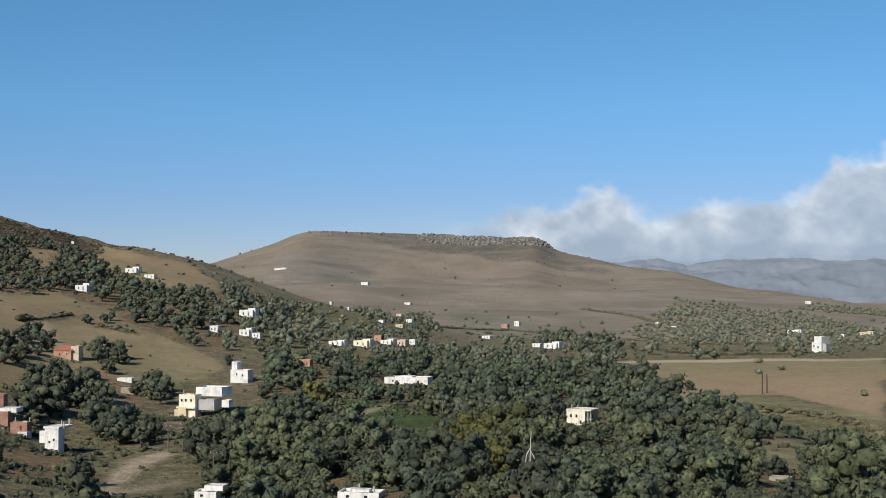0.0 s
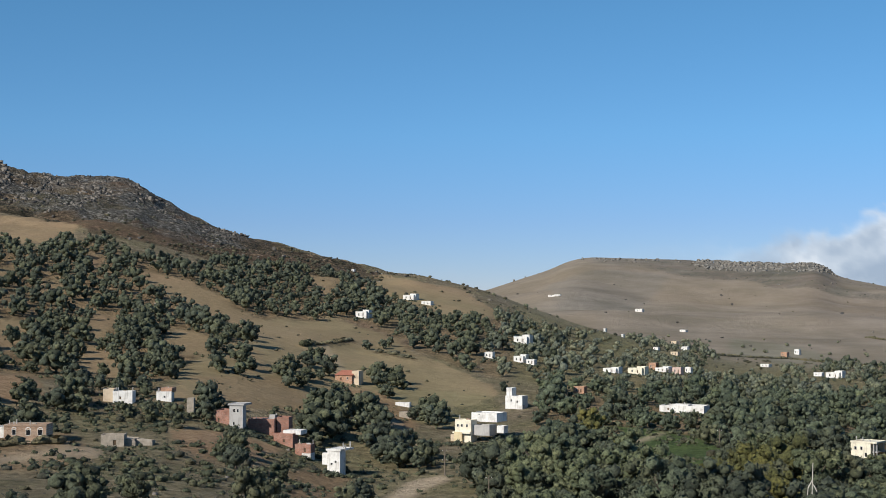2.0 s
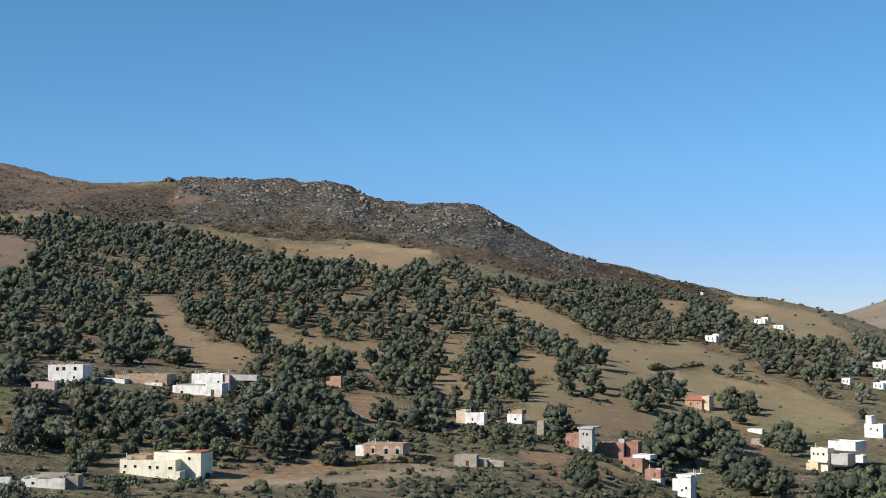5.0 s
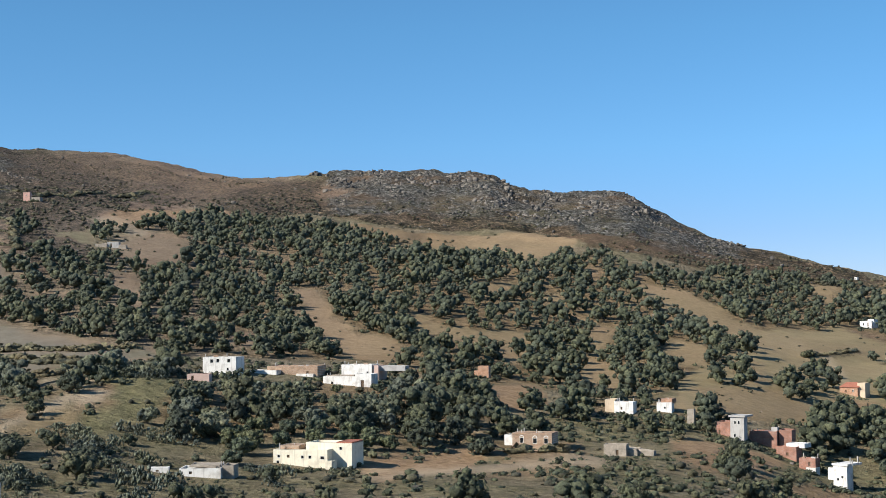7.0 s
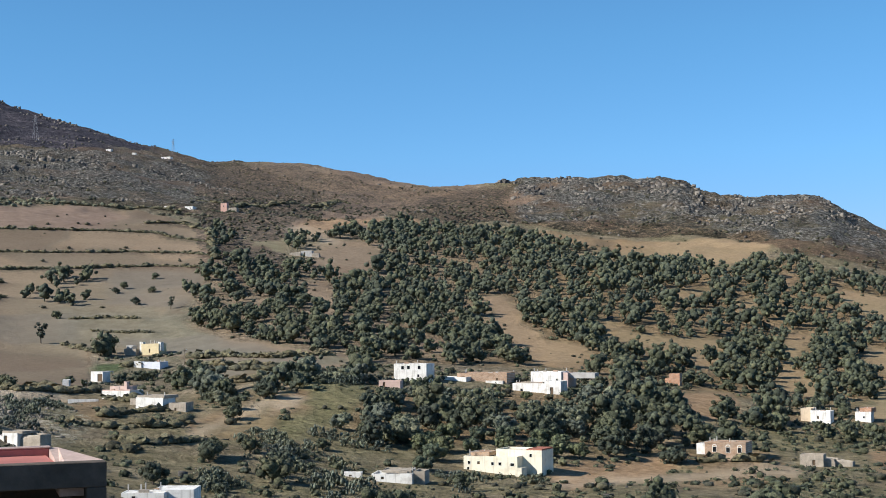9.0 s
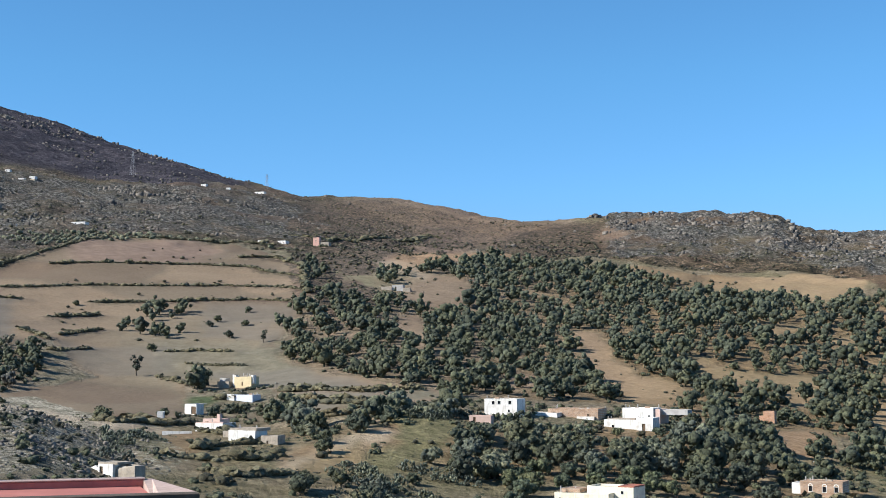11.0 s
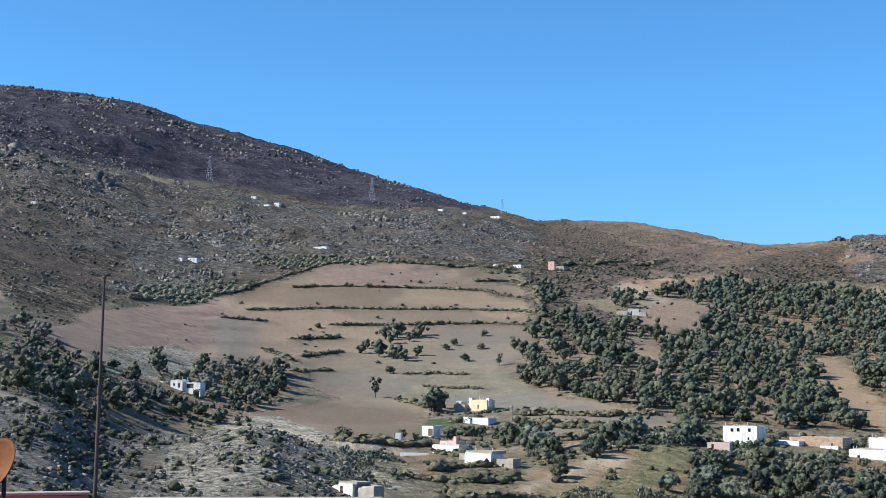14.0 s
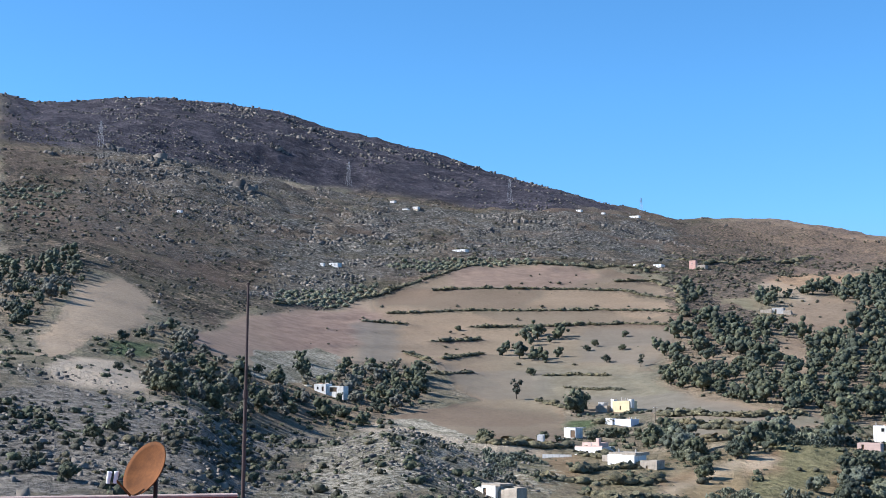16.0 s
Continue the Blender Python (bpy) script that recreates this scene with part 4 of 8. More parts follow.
    brake = ramp(n, l, noise_node(n, l, 0.33, 8, 0.78), ((0.4, (0.03, 0.03, 0.02)), (0.49, (0.085, 0.066, 0.045)), (0.58, (0.19, 0.125, 0.08)), (0.68, (0.27, 0.19, 0.13))))
    c = blend(n, l, edged("brake"), c, brake)
    c = blend(n, l, attr("dark"), c, blend(n, l, 1.0, hazed_slope, slope_mottle, "MULTIPLY"))
    c = blend(n, l, attr("track"), c, ramp(n, l, fine, ((0.3, (0.38, 0.295, 0.195)), (0.7, (0.56, 0.44, 0.305)))))
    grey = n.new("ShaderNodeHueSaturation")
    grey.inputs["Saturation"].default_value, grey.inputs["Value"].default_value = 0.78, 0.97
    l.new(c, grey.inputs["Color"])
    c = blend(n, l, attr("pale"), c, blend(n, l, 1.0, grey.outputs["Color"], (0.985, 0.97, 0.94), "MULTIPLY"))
    # distance haze on the far plateau, put in as a greyer, paler colour
    haze_tone = ramp(n, l, noise_node(n, l, 0.012, 6, 0.65), ((0.35, (0.145, 0.138, 0.112)), (0.5, (0.22, 0.198, 0.164)), (0.64, (0.3, 0.268, 0.225))))
    c = blend(n, l, maths(n, l, "MULTIPLY", attr("far_haze"), 0.62), c, haze_tone)
    l.new(c, bs.inputs["Base Color"])
    h = maths(n, l, "ADD", maths(n, l, "MULTIPLY", mid, 1.6), fine)
    h = maths(n, l, "ADD", h, maths(n, l, "MULTIPLY", big, 5.0))
    h = maths(n, l, "MULTIPLY", maths(n, l, "SUBTRACT", h, 3.8), maths(n, l, "SUBTRACT", 1.15, attr("field")))
    bump(n, l, bs, h, 0.9, 1.5)
    return m


def mesh_of(name, verts, faces, smooth=False):
    me = bpy.data.meshes.new(name)
    verts, faces = np.asarray(verts, np.float32), np.asarray(faces, np.int32)
    k = faces.shape[1]
    me.vertices.add(len(verts))
    me.vertices.foreach_set("co", verts.ravel())
    me.loops.add(faces.size)
    me.loops.foreach_set("vertex_index", faces.ravel())
    me.polygons.add(len(faces))
    me.polygons.foreach_set("loop_start", np.arange(0, faces.size, k, dtype=np.int32))
    me.update(calc_edges=True)
    if smooth:
        me.polygons.foreach_set("use_smooth", np.ones(len(faces), bool))
    return me


def plots(x, y, size, seed):
    """A random number for each plot of land of about that size."""
    best, value = np.full(x.shape, 1e9), np.zeros(x.shape)
    u, v = x / size, y / size
    iu, iv = np.floor(u), np.floor(v)
    for di in (-1, 0, 1):
        for dj in (-1, 0, 1):
            cu, cv = iu + di, iv + dj
            d = (cu + hash2(cu, cv, seed) - u) ** 2 + (cv + hash2(cu, cv, seed + 1) - v) ** 2
            near = d < best
            best, value = np.where(near, d, best), np.where(near, hash2(cu, cv, seed + 2), value)
    return value


def build_ground():
    b = np.concatenate([np.arange(-19, 76, 0.18), np.arange(76, 341, 2.65)])
    d = np.concatenate([(-0.02, 2.0, 4.0), np.geomspace(6, 140, 40)[:-1], np.geomspace(140, 350, 60)[:-1], np.geomspace(350, 1000, 180)[:-1], np.geomspace(1000, 2500, 140)[:-1], np.geomspace(2500, 4950, 30)])
    bb, dd = np.meshgrid(np.radians(b), d, indexing="ij")
    x, y = -np.sin(bb) * dd, np.cos(bb) * dd
    z = land(x, y)
    kinds = cover(x, y)
    z = z + hedge_cover(x, y, 4.0) * 1.3
    stony = kinds["rock"] * (1 - kinds["field"])
    for _ in range(8):
        stony[1:-1] = (stony[:-2] + 2 * stony[1:-1] + stony[2:]) / 4
        stony[:, 1:-1] = (stony[:, :-2] + 2 * stony[:, 1:-1] + stony[:, 2:]) / 4
    z = z + stony * rise(dd, 200, 420) * np.abs(grain(x, y, 14, 71, 3)) * np.clip(dd / 300, 1.2, 3.2) + kinds["crag"] * np.abs(grain(x, y, 22, 73, 4)) * np.clip(dd / 200, 1, 9)
    nb, nd = bb.shape
    i, j = np.meshgrid(np.arange(nb), np.arange(nd - 1), indexing="ij")
    i2 = (i + 1) % nb
    faces = np.stack([i * nd + j, i2 * nd + j, i2 * nd + j + 1, i * nd + j + 1], -1).reshape(-1, 4)[:, ::-1]
    me = mesh_of("ground", np.stack([x, y, z], -1).reshape(-1, 3), faces, True)
    wx, wy = x + grain(x, y, 30, 87, 2) * 6, y + grain(x, y, 30, 89, 2) * 6
    kinds["plot"] = np.where(dd < 1000, plots(wx, wy, 62, 41), plots(wx, wy, 170, 43)) * (1 - 0.5 * rise(np.degrees(bb), 31, 40))
    kinds["plot"] = np.where((dd > 430) & (bb < radians(11)), 0.75 + 0.25 * kinds["plot"], kinds["plot"])
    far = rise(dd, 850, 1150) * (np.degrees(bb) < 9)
    kinds["grass"] = np.maximum(kinds["grass"], 0.6 * rise(dd, 540, 640) * (1 - rise(dd, 980, 1150)) * (np.degrees(bb) < 8))
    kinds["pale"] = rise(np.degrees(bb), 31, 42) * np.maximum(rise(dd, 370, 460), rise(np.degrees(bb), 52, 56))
    turned = np.degrees(bb)
    kinds["stubble"] = np.maximum(kinds["stubble"], 0.5 * rise(turned, 40, 43) * (1 - rise(turned, 52, 56)) * rise(dd, 480, 560) * (1 - rise(dd, 640, 760)) * np.clip(0.9 + 0.8 * grain(x, y, 70, 85, 2), 0.4, 1.1) * kinds["field"])
    kinds["grass"] = np.maximum(kinds["grass"], 0.55 * np.clip(0.7 + 1.2 * grain(x, y, 60, 86, 3), 0, 1) * np.maximum(kinds["field"], kinds["clear"]) * rise(turned, 7, 10) * (1 - rise(turned, 30, 36)))
    kinds["far_haze"] = far * (0.8 + 0.3 * grain(x, y, 240, 84, 3))
    kinds["pale"] = kinds["pale"] * (1 - 0.85 * np.clip(kinds["soil"], 0, 1))
    kinds["plot"] = np.where((bb > radians(11)) & (bb < radians(31)), 0.4 + 0.6 * kinds["plot"], kinds["plot"])
    kinds["plot"] = np.where(bb > radians(59), 0.75 + 0.25 * kinds["plot"], kinds["plot"])
    kinds["tilled"] = np.maximum(kinds["tilled"], 0.28 * far)
    kinds["soil"] = np.maximum(kinds["soil"], 0.42 * (kinds["clear"] > 0.5) * (np.degrees(bb) > 9) * (np.degrees(bb) < 44) * (dd < 1000))
    open_land = 1 - np.maximum(kinds["clear"], kinds["field"])
    kinds["wood"] = np.maximum(kinds["wood"] * open_land, kinds["copse"] * 0.5)
    kinds["field"] = np.clip(np.maximum(np.maximum(kinds["field"], kinds["clear"] * 0.9), far * (0.85 + 0.3 * grain(x, y, 180, 83, 2))), 0, 1)
    banks = hedge_cover(x, y)
    kinds["scrub"] = np.maximum(kinds["scrub"], banks * 1.1)
    kinds["scrub"] = np.clip(np.maximum(kinds["scrub"], kinds["rock"] * 0.8), 0, 1)
    kinds["scrub"] = kinds["scrub"] * (1 - 0.8 * np.clip(kinds["red"], 0, 1) * rise(dd, 640, 760))
    kinds["rock"] = np.clip(np.maximum(kinds["rock"], kinds["crag"]), 0, 1)
    near = 1 - rise(dd, 560, 690)
    kinds["scrub"], kinds["rock"] = kinds["scrub"] * (1 - 0.55 * near), kinds["rock"] * (1 - 0.3 * near)
    for k in ("wood", "field", "red", "grass", "scrub", "dark", "track", "plot", "pale", "rock", "meadow", "tilled", "far_haze", "rubble", "gorse", "soil", "brake", "stubble"):
        v = kinds[k].astype(np.float32)
        for _ in range(2 if k == "red" else 5 if k == "dark" else 2 if k == "scrub" else 1 if k == "field" else 0):
            v[1:-1] = (v[:-2] + 2 * v[1:-1] + v[2:]) / 4
            v[:, 1:-1] = (v[:, :-2] + 2 * v[:, 1:-1] + v[:, 2:]) / 4
        v[1:-1] = (v[:-2] + 2 * v[1:-1] + v[2:]) / 4
        v[:, 1:-1] = (v[:, :-2] + 2 * v[:, 1:-1] + v[:, 2:]) / 4
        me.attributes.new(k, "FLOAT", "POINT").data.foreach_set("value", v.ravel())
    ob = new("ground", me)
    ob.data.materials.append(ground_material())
    return tagged(ob, "hillside and valley ground of tan soil, dry grass and dark scrub", "ground", kind="structure")


ground = build_ground()
build_range()
build_clouds()


# ---- plants and rocks ----
def leaf_material(name, dark, light, spots=0.5):
    m, n, l, bs = material(name, 0.7, 0.25)
    geo, info = n.new("ShaderNodeNewGeometry"), n.new("ShaderNodeObjectInfo")
    c = ramp(n, l, geo.outputs["Random Per Island"], ((0.0, dark), (1.0, light)))
    place = n.new("ShaderNodeTexNoise")
    place.inputs["Scale"].default_value, place.inputs["Detail"].default_value = 0.09, 2
    l.new(geo.outputs["Position"], place.inputs["Vector"])
    f = maths(n, l, "ADD", maths(n, l, "MULTIPLY", info.outputs["Random"], 0.3), place.outputs["Fac"])
    tone = ramp(n, l, f, ((0.38, (0.7, 0.75, 0.74)), (0.55, (0.95, 1.0, 0.92)), (0.7, (1.15, 1.15, 0.9)), (0.9, (1.4, 1.28, 1.0))))
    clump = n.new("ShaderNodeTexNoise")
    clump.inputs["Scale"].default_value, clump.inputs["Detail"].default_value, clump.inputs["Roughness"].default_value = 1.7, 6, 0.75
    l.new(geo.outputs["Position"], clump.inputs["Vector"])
    # shade in the gaps between leaf clumps is put into the colour by noise
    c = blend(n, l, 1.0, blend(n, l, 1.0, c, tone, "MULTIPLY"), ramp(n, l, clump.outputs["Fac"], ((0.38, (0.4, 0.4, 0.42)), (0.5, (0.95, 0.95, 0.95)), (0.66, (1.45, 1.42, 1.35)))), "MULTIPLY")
    l.new(c, bs.inputs["Base Color"])
    bump(n, l, bs, clump.outputs["Fac"], 0.8, 0.8)
    return m


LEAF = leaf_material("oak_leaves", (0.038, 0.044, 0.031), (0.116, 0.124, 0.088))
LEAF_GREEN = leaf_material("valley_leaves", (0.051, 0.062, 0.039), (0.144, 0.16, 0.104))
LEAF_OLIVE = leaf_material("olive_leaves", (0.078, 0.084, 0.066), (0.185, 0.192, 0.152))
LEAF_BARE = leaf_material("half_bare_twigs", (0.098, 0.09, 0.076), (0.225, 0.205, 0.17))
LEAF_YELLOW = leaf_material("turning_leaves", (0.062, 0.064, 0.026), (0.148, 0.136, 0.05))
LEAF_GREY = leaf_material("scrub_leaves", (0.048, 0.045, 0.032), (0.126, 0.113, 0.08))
BARK = plain("bark", (0.13, 0.105, 0.08), 0.4, 3.0, 0.95, 25.0, 0.02)
STONE = plain("grey_stone", (0.19, 0.167, 0.14), 0.5, 0.6, 0.95, 5.0, 0.05)
STONE_DARK = plain("dark_stone", (0.085, 0.077, 0.068), 0.4, 0.6, 0.95, 5.0, 0.05)
LIMESTONE = plain("pale_limestone", (0.2, 0.183, 0.157), 0.5, 0.3, 0.95, 2.0, 0.05)
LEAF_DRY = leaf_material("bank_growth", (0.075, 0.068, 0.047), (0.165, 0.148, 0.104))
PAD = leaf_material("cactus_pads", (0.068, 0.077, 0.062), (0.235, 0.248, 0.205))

ICO = [(0, 0, -1), (0.7236, -0.5257, -0.4472), (-0.2764, -0.8506, -0.4472), (-0.8944, 0, -0.4472), (-0.2764, 0.8506, -0.4472), (0.7236, 0.5257, -0.4472),
       (0.2764, -0.8506, 0.4472), (-0.7236, -0.5257, 0.4472), (-0.7236, 0.5257, 0.4472), (0.2764, 0.8506, 0.4472), (0.8944, 0, 0.4472), (0, 0, 1)]
ICO_F = [(0, 1, 2), (1, 0, 5), (0, 2, 3), (0, 3, 4), (0, 4, 5), (1, 5, 10), (2, 1, 6), (3, 2, 7), (4, 3, 8), (5, 4, 9),
         (1, 10, 6), (2, 6, 7), (3, 7, 8), (4, 8, 9), (5, 9, 10), (6, 10, 11), (7, 6, 11), (8, 7, 11), (9, 8, 11), (10, 9, 11)]
ICO, ICO_F = np.array(ICO), np.array(ICO_F)
rng = np.random.default_rng(7)


def stone_block(gen, points=11, flat=0.7):
    """An angular block of broken stone: its corners and triangles."""
    bm = bmesh.new()
    dims = (gen.uniform(0.7, 1.1), gen.uniform(0.5, 0.9), gen.uniform(0.6, 1.1) * flat)
    for p in gen.uniform(-1, 1, (points, 3)):
        p = p / max(0.75, np.abs(p).max())
        bm.verts.new(p * dims)
    got = bmesh.ops.convex_hull(bm, input=bm.verts)
    bmesh.ops.delete(bm, geom=list({v for v in got["geom_interior"] + got["geom_unused"] if isinstance(v, bmesh.types.BMVert)}), context="VERTS")
    bmesh.ops.triangulate(bm, faces=bm.faces)
    bmesh.ops.recalc_face_normals(bm, faces=bm.faces)
    bm.verts.index_update()
    out = np.array([v.co[:] for v in bm.verts]), np.array([[v.index for v in f.verts] for f in bm.faces])
    bm.free()
    return out


def rock_shapes(seed, count=7):
    return [stone_block(np.random.default_rng(seed + i), 10, 0.8) for i in range(count)]


def lobes(r, h, count, gen):
    """Masses of foliage that make up an uneven crown: centres and radii."""
    way = gen.normal(size=(count, 3))
    way /= np.linalg.norm(way, axis=1, keepdims=True)
    way[:, 2] = np.abs(way[:, 2]) * np.where(gen.uniform(0, 1, count) < 0.4, -0.75, 1.0)
    side = np.arctan2(way[:, 1], way[:, 0])
    uneven = 1 + 0.2 * np.sin(2 * side + gen.uniform(0, 6.28)) + 0.16 * np.sin(3 * side + gen.uniform(0, 6.28))
    c = way * (gen.uniform(0.6, 1.0, count) * uneven)[:, None] * (0.76 * r, 0.76 * r, 0.42 * h) + (0, 0, 0.44 * h)
    rad = gen.uniform(0.17, 0.34, count) * r
    c[0], rad[0] = (0, 0, 0.38 * h), 0.58 * r
    c[1], rad[1] = (0.2 * r, -0.1 * r, 0.6 * h), 0.42 * r
    return c, rad


def crown(r, h, count, leaves, size, gen):
    """Leaf clumps as many small slips on the lobes, over a solid inner mass."""
    c, rad = lobes(r, h, count, gen) if count > 2 else (np.array([(0, 0, 0.4 * h), (0.4 * r, 0.2 * r, 0.35 * h)])[:count], np.array([0.62 * r, 0.45 * r])[:count])
    vs, fs, off = [], [], 0
    for p, q in zip(c, rad):
        v = ICO * (q * 0.88, q * 0.88, q * 0.8) * gen.uniform(0.74, 1.12, (12, 1)) + p
        vs.append(v)
        fs.append(ICO_F + off)
        off += 12
    which = gen.choice(count, leaves, p=rad ** 2 / (rad ** 2).sum())
    nrm = gen.normal(size=(leaves, 3))
    nrm[:, 2] += 0.25
    nrm /= np.linalg.norm(nrm, axis=1, keepdims=True)
    pos = c[which] + nrm * (rad[which] * gen.uniform(0.86, 1.2, leaves))[:, None] * (1, 1, 0.86)
    face = nrm + gen.normal(size=(leaves, 3)) * 0.55
    face /= np.linalg.norm(face, axis=1, keepdims=True)
    u = np.cross(face, gen.normal(size=(leaves, 3)))
    u /= np.linalg.norm(u, axis=1, keepdims=True) + 1e-9
    w = np.cross(face, u)
    s = gen.uniform(0.6, 1.3, (leaves, 1)) * size
    quad = np.stack([pos - u * s, pos + w * s * 0.7, pos + u * s, pos - w * s * 0.8], 1).reshape(-1, 3)
    k = off + 4 * np.arange(leaves)[:, None]
    fs.append(np.concatenate([k + np.array([[0, 1, 2]]), k + np.array([[0, 2, 3]])]))
    vs.append(quad)
    return np.concatenate(vs), np.concatenate(fs)


def tube(points, radii, sides=6):
    """A tapered limb through the points."""
    vs, fs = [], []
    for i, (p, r) in enumerate(zip(points, radii)):
        ang = np.arange(sides) * 2 * math.pi / sides
        vs.append(np.stack([p[0] + np.cos(ang) * r, p[1] + np.sin(ang) * r, np.full(sides, p[2])], 1))
        if i:
            a = (i - 1) * sides + np.arange(sides)
            b = (i - 1) * sides + (np.arange(sides) + 1) % sides
            fs += [np.stack([a, b, b + sides], 1), np.stack([a, b + sides, a + sides], 1)]
    return np.concatenate(vs), np.concatenate(fs)


def limbs(r, h, gen, count=5):
    vs, fs, off = [], [], 0
    lean = gen.normal(0, 0.25, 2)
    runs = [([(0, 0, -0.8), (lean[0] * 0.4, lean[1] * 0.4, 0.2 * h), (lean[0], lean[1], 0.42 * h), (0, 0, 0.7 * h)], (0.32, 0.24, 0.18, 0.06))]
    for k in range(count):
        a = 2 * math.pi * (k + gen.uniform(-0.3, 0.3)) / count
        e = gen.uniform(0.45, 0.7) * r
        runs.append(([(lean[0] * 0.5, lean[1] * 0.5, 0.22 * h), (math.cos(a) * e * 0.5, math.sin(a) * e * 0.5, 0.42 * h), (math.cos(a) * e, math.sin(a) * e, 0.6 * h)], (0.16, 0.11, 0.05)))
    for p, q in runs:
        v, f = tube(p, q)
        vs.append(v)
        fs.append(f + off)
        off += len(v)
    return np.concatenate(vs), np.concatenate(fs)


def tree_kind(seed, r, h, leaves, size, count, leaf, label, name="oak_tree", bare=False):
    """A tree with a trunk and a crown, to be copied."""
    gen = np.random.default_rng(seed)
    top = new(name)
    trunk = new("trunk", mesh_of("trunk", *limbs(r, h, gen)))
    trunk.data.materials.append(BARK)
    head = new("crown", mesh_of("crown", *crown(r, h, count, leaves, size, gen), True))
    head.data.materials.append(leaf)
    trunk.parent = head.parent = top
    return tagged(top, label, "tree", "trees of the valley")


def many(name, spots, shapes, mat, label, category="vegetation", turn=True):
    """One object of very many alike small things, too many to count. spots: x, y, z, size, height factor."""
    vs, fs, off = [], [], 0
    pick = rng.integers(0, len(shapes), len(spots))
    for i, (v, f) in enumerate(shapes):
        s = spots[pick == i]
        if not len(s):
            continue
        a = rng.uniform(0, 2 * math.pi, len(s))
        ca, sa = np.cos(a)[:, None], np.sin(a)[:, None]
        x = (v[None, :, 0] * ca - v[None, :, 1] * sa) * s[:, 3:4] + s[:, 0:1]
        y = (v[None, :, 0] * sa + v[None, :, 1] * ca) * s[:, 3:4] + s[:, 1:2]
        z = v[None, :, 2] * s[:, 3:4] * s[:, 4:5] + s[:, 2:3]
        vs.append(np.stack([x, y, z], -1).reshape(-1, 3))
        fs.append((f[None] + (np.arange(len(s)) * len(v))[:, None, None]).reshape(-1, 3) + off)
        off += len(s) * len(v)
    ob = new(name, mesh_of(name, np.concatenate(vs), np.concatenate(fs), category != "rocks"))
    ob.data.materials.append(mat)
    return tagged(ob, label, category, kind="stuff")


def spread(step, lo, hi, d0, d1, seed, jitter=0.42):
    """Loosely even places between two bearings and two distances."""
    gen = np.random.default_rng(seed)
    g = np.arange(-d1, d1, step)
    x, y = np.meshgrid(g, np.arange(0 if hi < 90 else -d1, d1, step), indexing="ij")
    x, y = (x + gen.uniform(-jitter, jitter, x.shape) * step).ravel(), (y + gen.uniform(-jitter, jitter, y.shape) * step).ravel()
    d, b = np.hypot(x, y), np.degrees(np.arctan2(-x, y))
    keep = (d > d0) & (d < d1) & (b > lo) & (b < hi)
    return x[keep], y[keep], gen


KEEP_OFF = []     # round places that stay free of trees: x, y, radius
OUTLOOK = []      # houses that stand clear of the trees on their open side: x, y, half width, height


def free_of_houses(x, y):
    ok = np.ones(x.shape, bool)
    for hx, hy, hr in KEEP_OFF:
        ok &= np.hypot(x - hx, y - hy) > hr
    return ok


def lower_before_houses(x, y, z, size, tall=6.2, wide=3.6):
    """Trees on the open side of a house stay below its walls; those that would be too small are left out."""
    d, b = np.hypot(x, y), np.arctan2(-x, y)
    top = np.full(x.shape, 1e9)
    for hx, hy, half, high in OUTLOOK:
        hd, hb = math.hypot(hx, hy), math.atan2(-hx, hy)
        foot = float(land(np.array([hx]), np.array([hy]))[0])
        before = (d < hd) & (np.abs(b - hb) < (half * 0.9) / hd + wide * size / d)
        top = np.where(before, np.minimum(top, (foot + 0.36 * high) / hd * d - z), top)
    return np.minimum(size, top / tall)


# ---- houses ----
def brick_material(name, colour, mortar):
    m, n, l, bs = material(name, 0.9, 0.15)
    tc, mp = n.new("ShaderNodeTexCoord"), n.new("ShaderNodeMapping")
    mp.inputs["Rotation"].default_value = (radians(90), 0, 0)
    l.new(tc.outputs["Object"], mp.inputs["Vector"])
    b = n.new("ShaderNodeTexBrick")
    b.inputs["Scale"].default_value, b.inputs["Mortar Size"].default_value = 1.0, 0.02
    b.inputs["Brick Width"].default_value, b.inputs["Row Height"].default_value = 0.6, 0.25
    b.inputs["Color1"].default_value, b.inputs["Color2"].default_value = (*colour, 1), (*[c * 0.72 for c in colour], 1)
    b.inputs["Mortar"].default_value = (*mortar, 1)
    l.new(mp.outputs["Vector"], b.inputs["Vector"])
    stains = ramp(n, l, noise_node(n, l, 0.7, 5), ((0.3, (0.65, 0.62, 0.6)), (0.6, (1.0, 1.0, 1.0))))
    l.new(blend(n, l, 1.0, b.outputs["Color"], stains, "MULTIPLY"), bs.inputs["Base Color"])
    return m


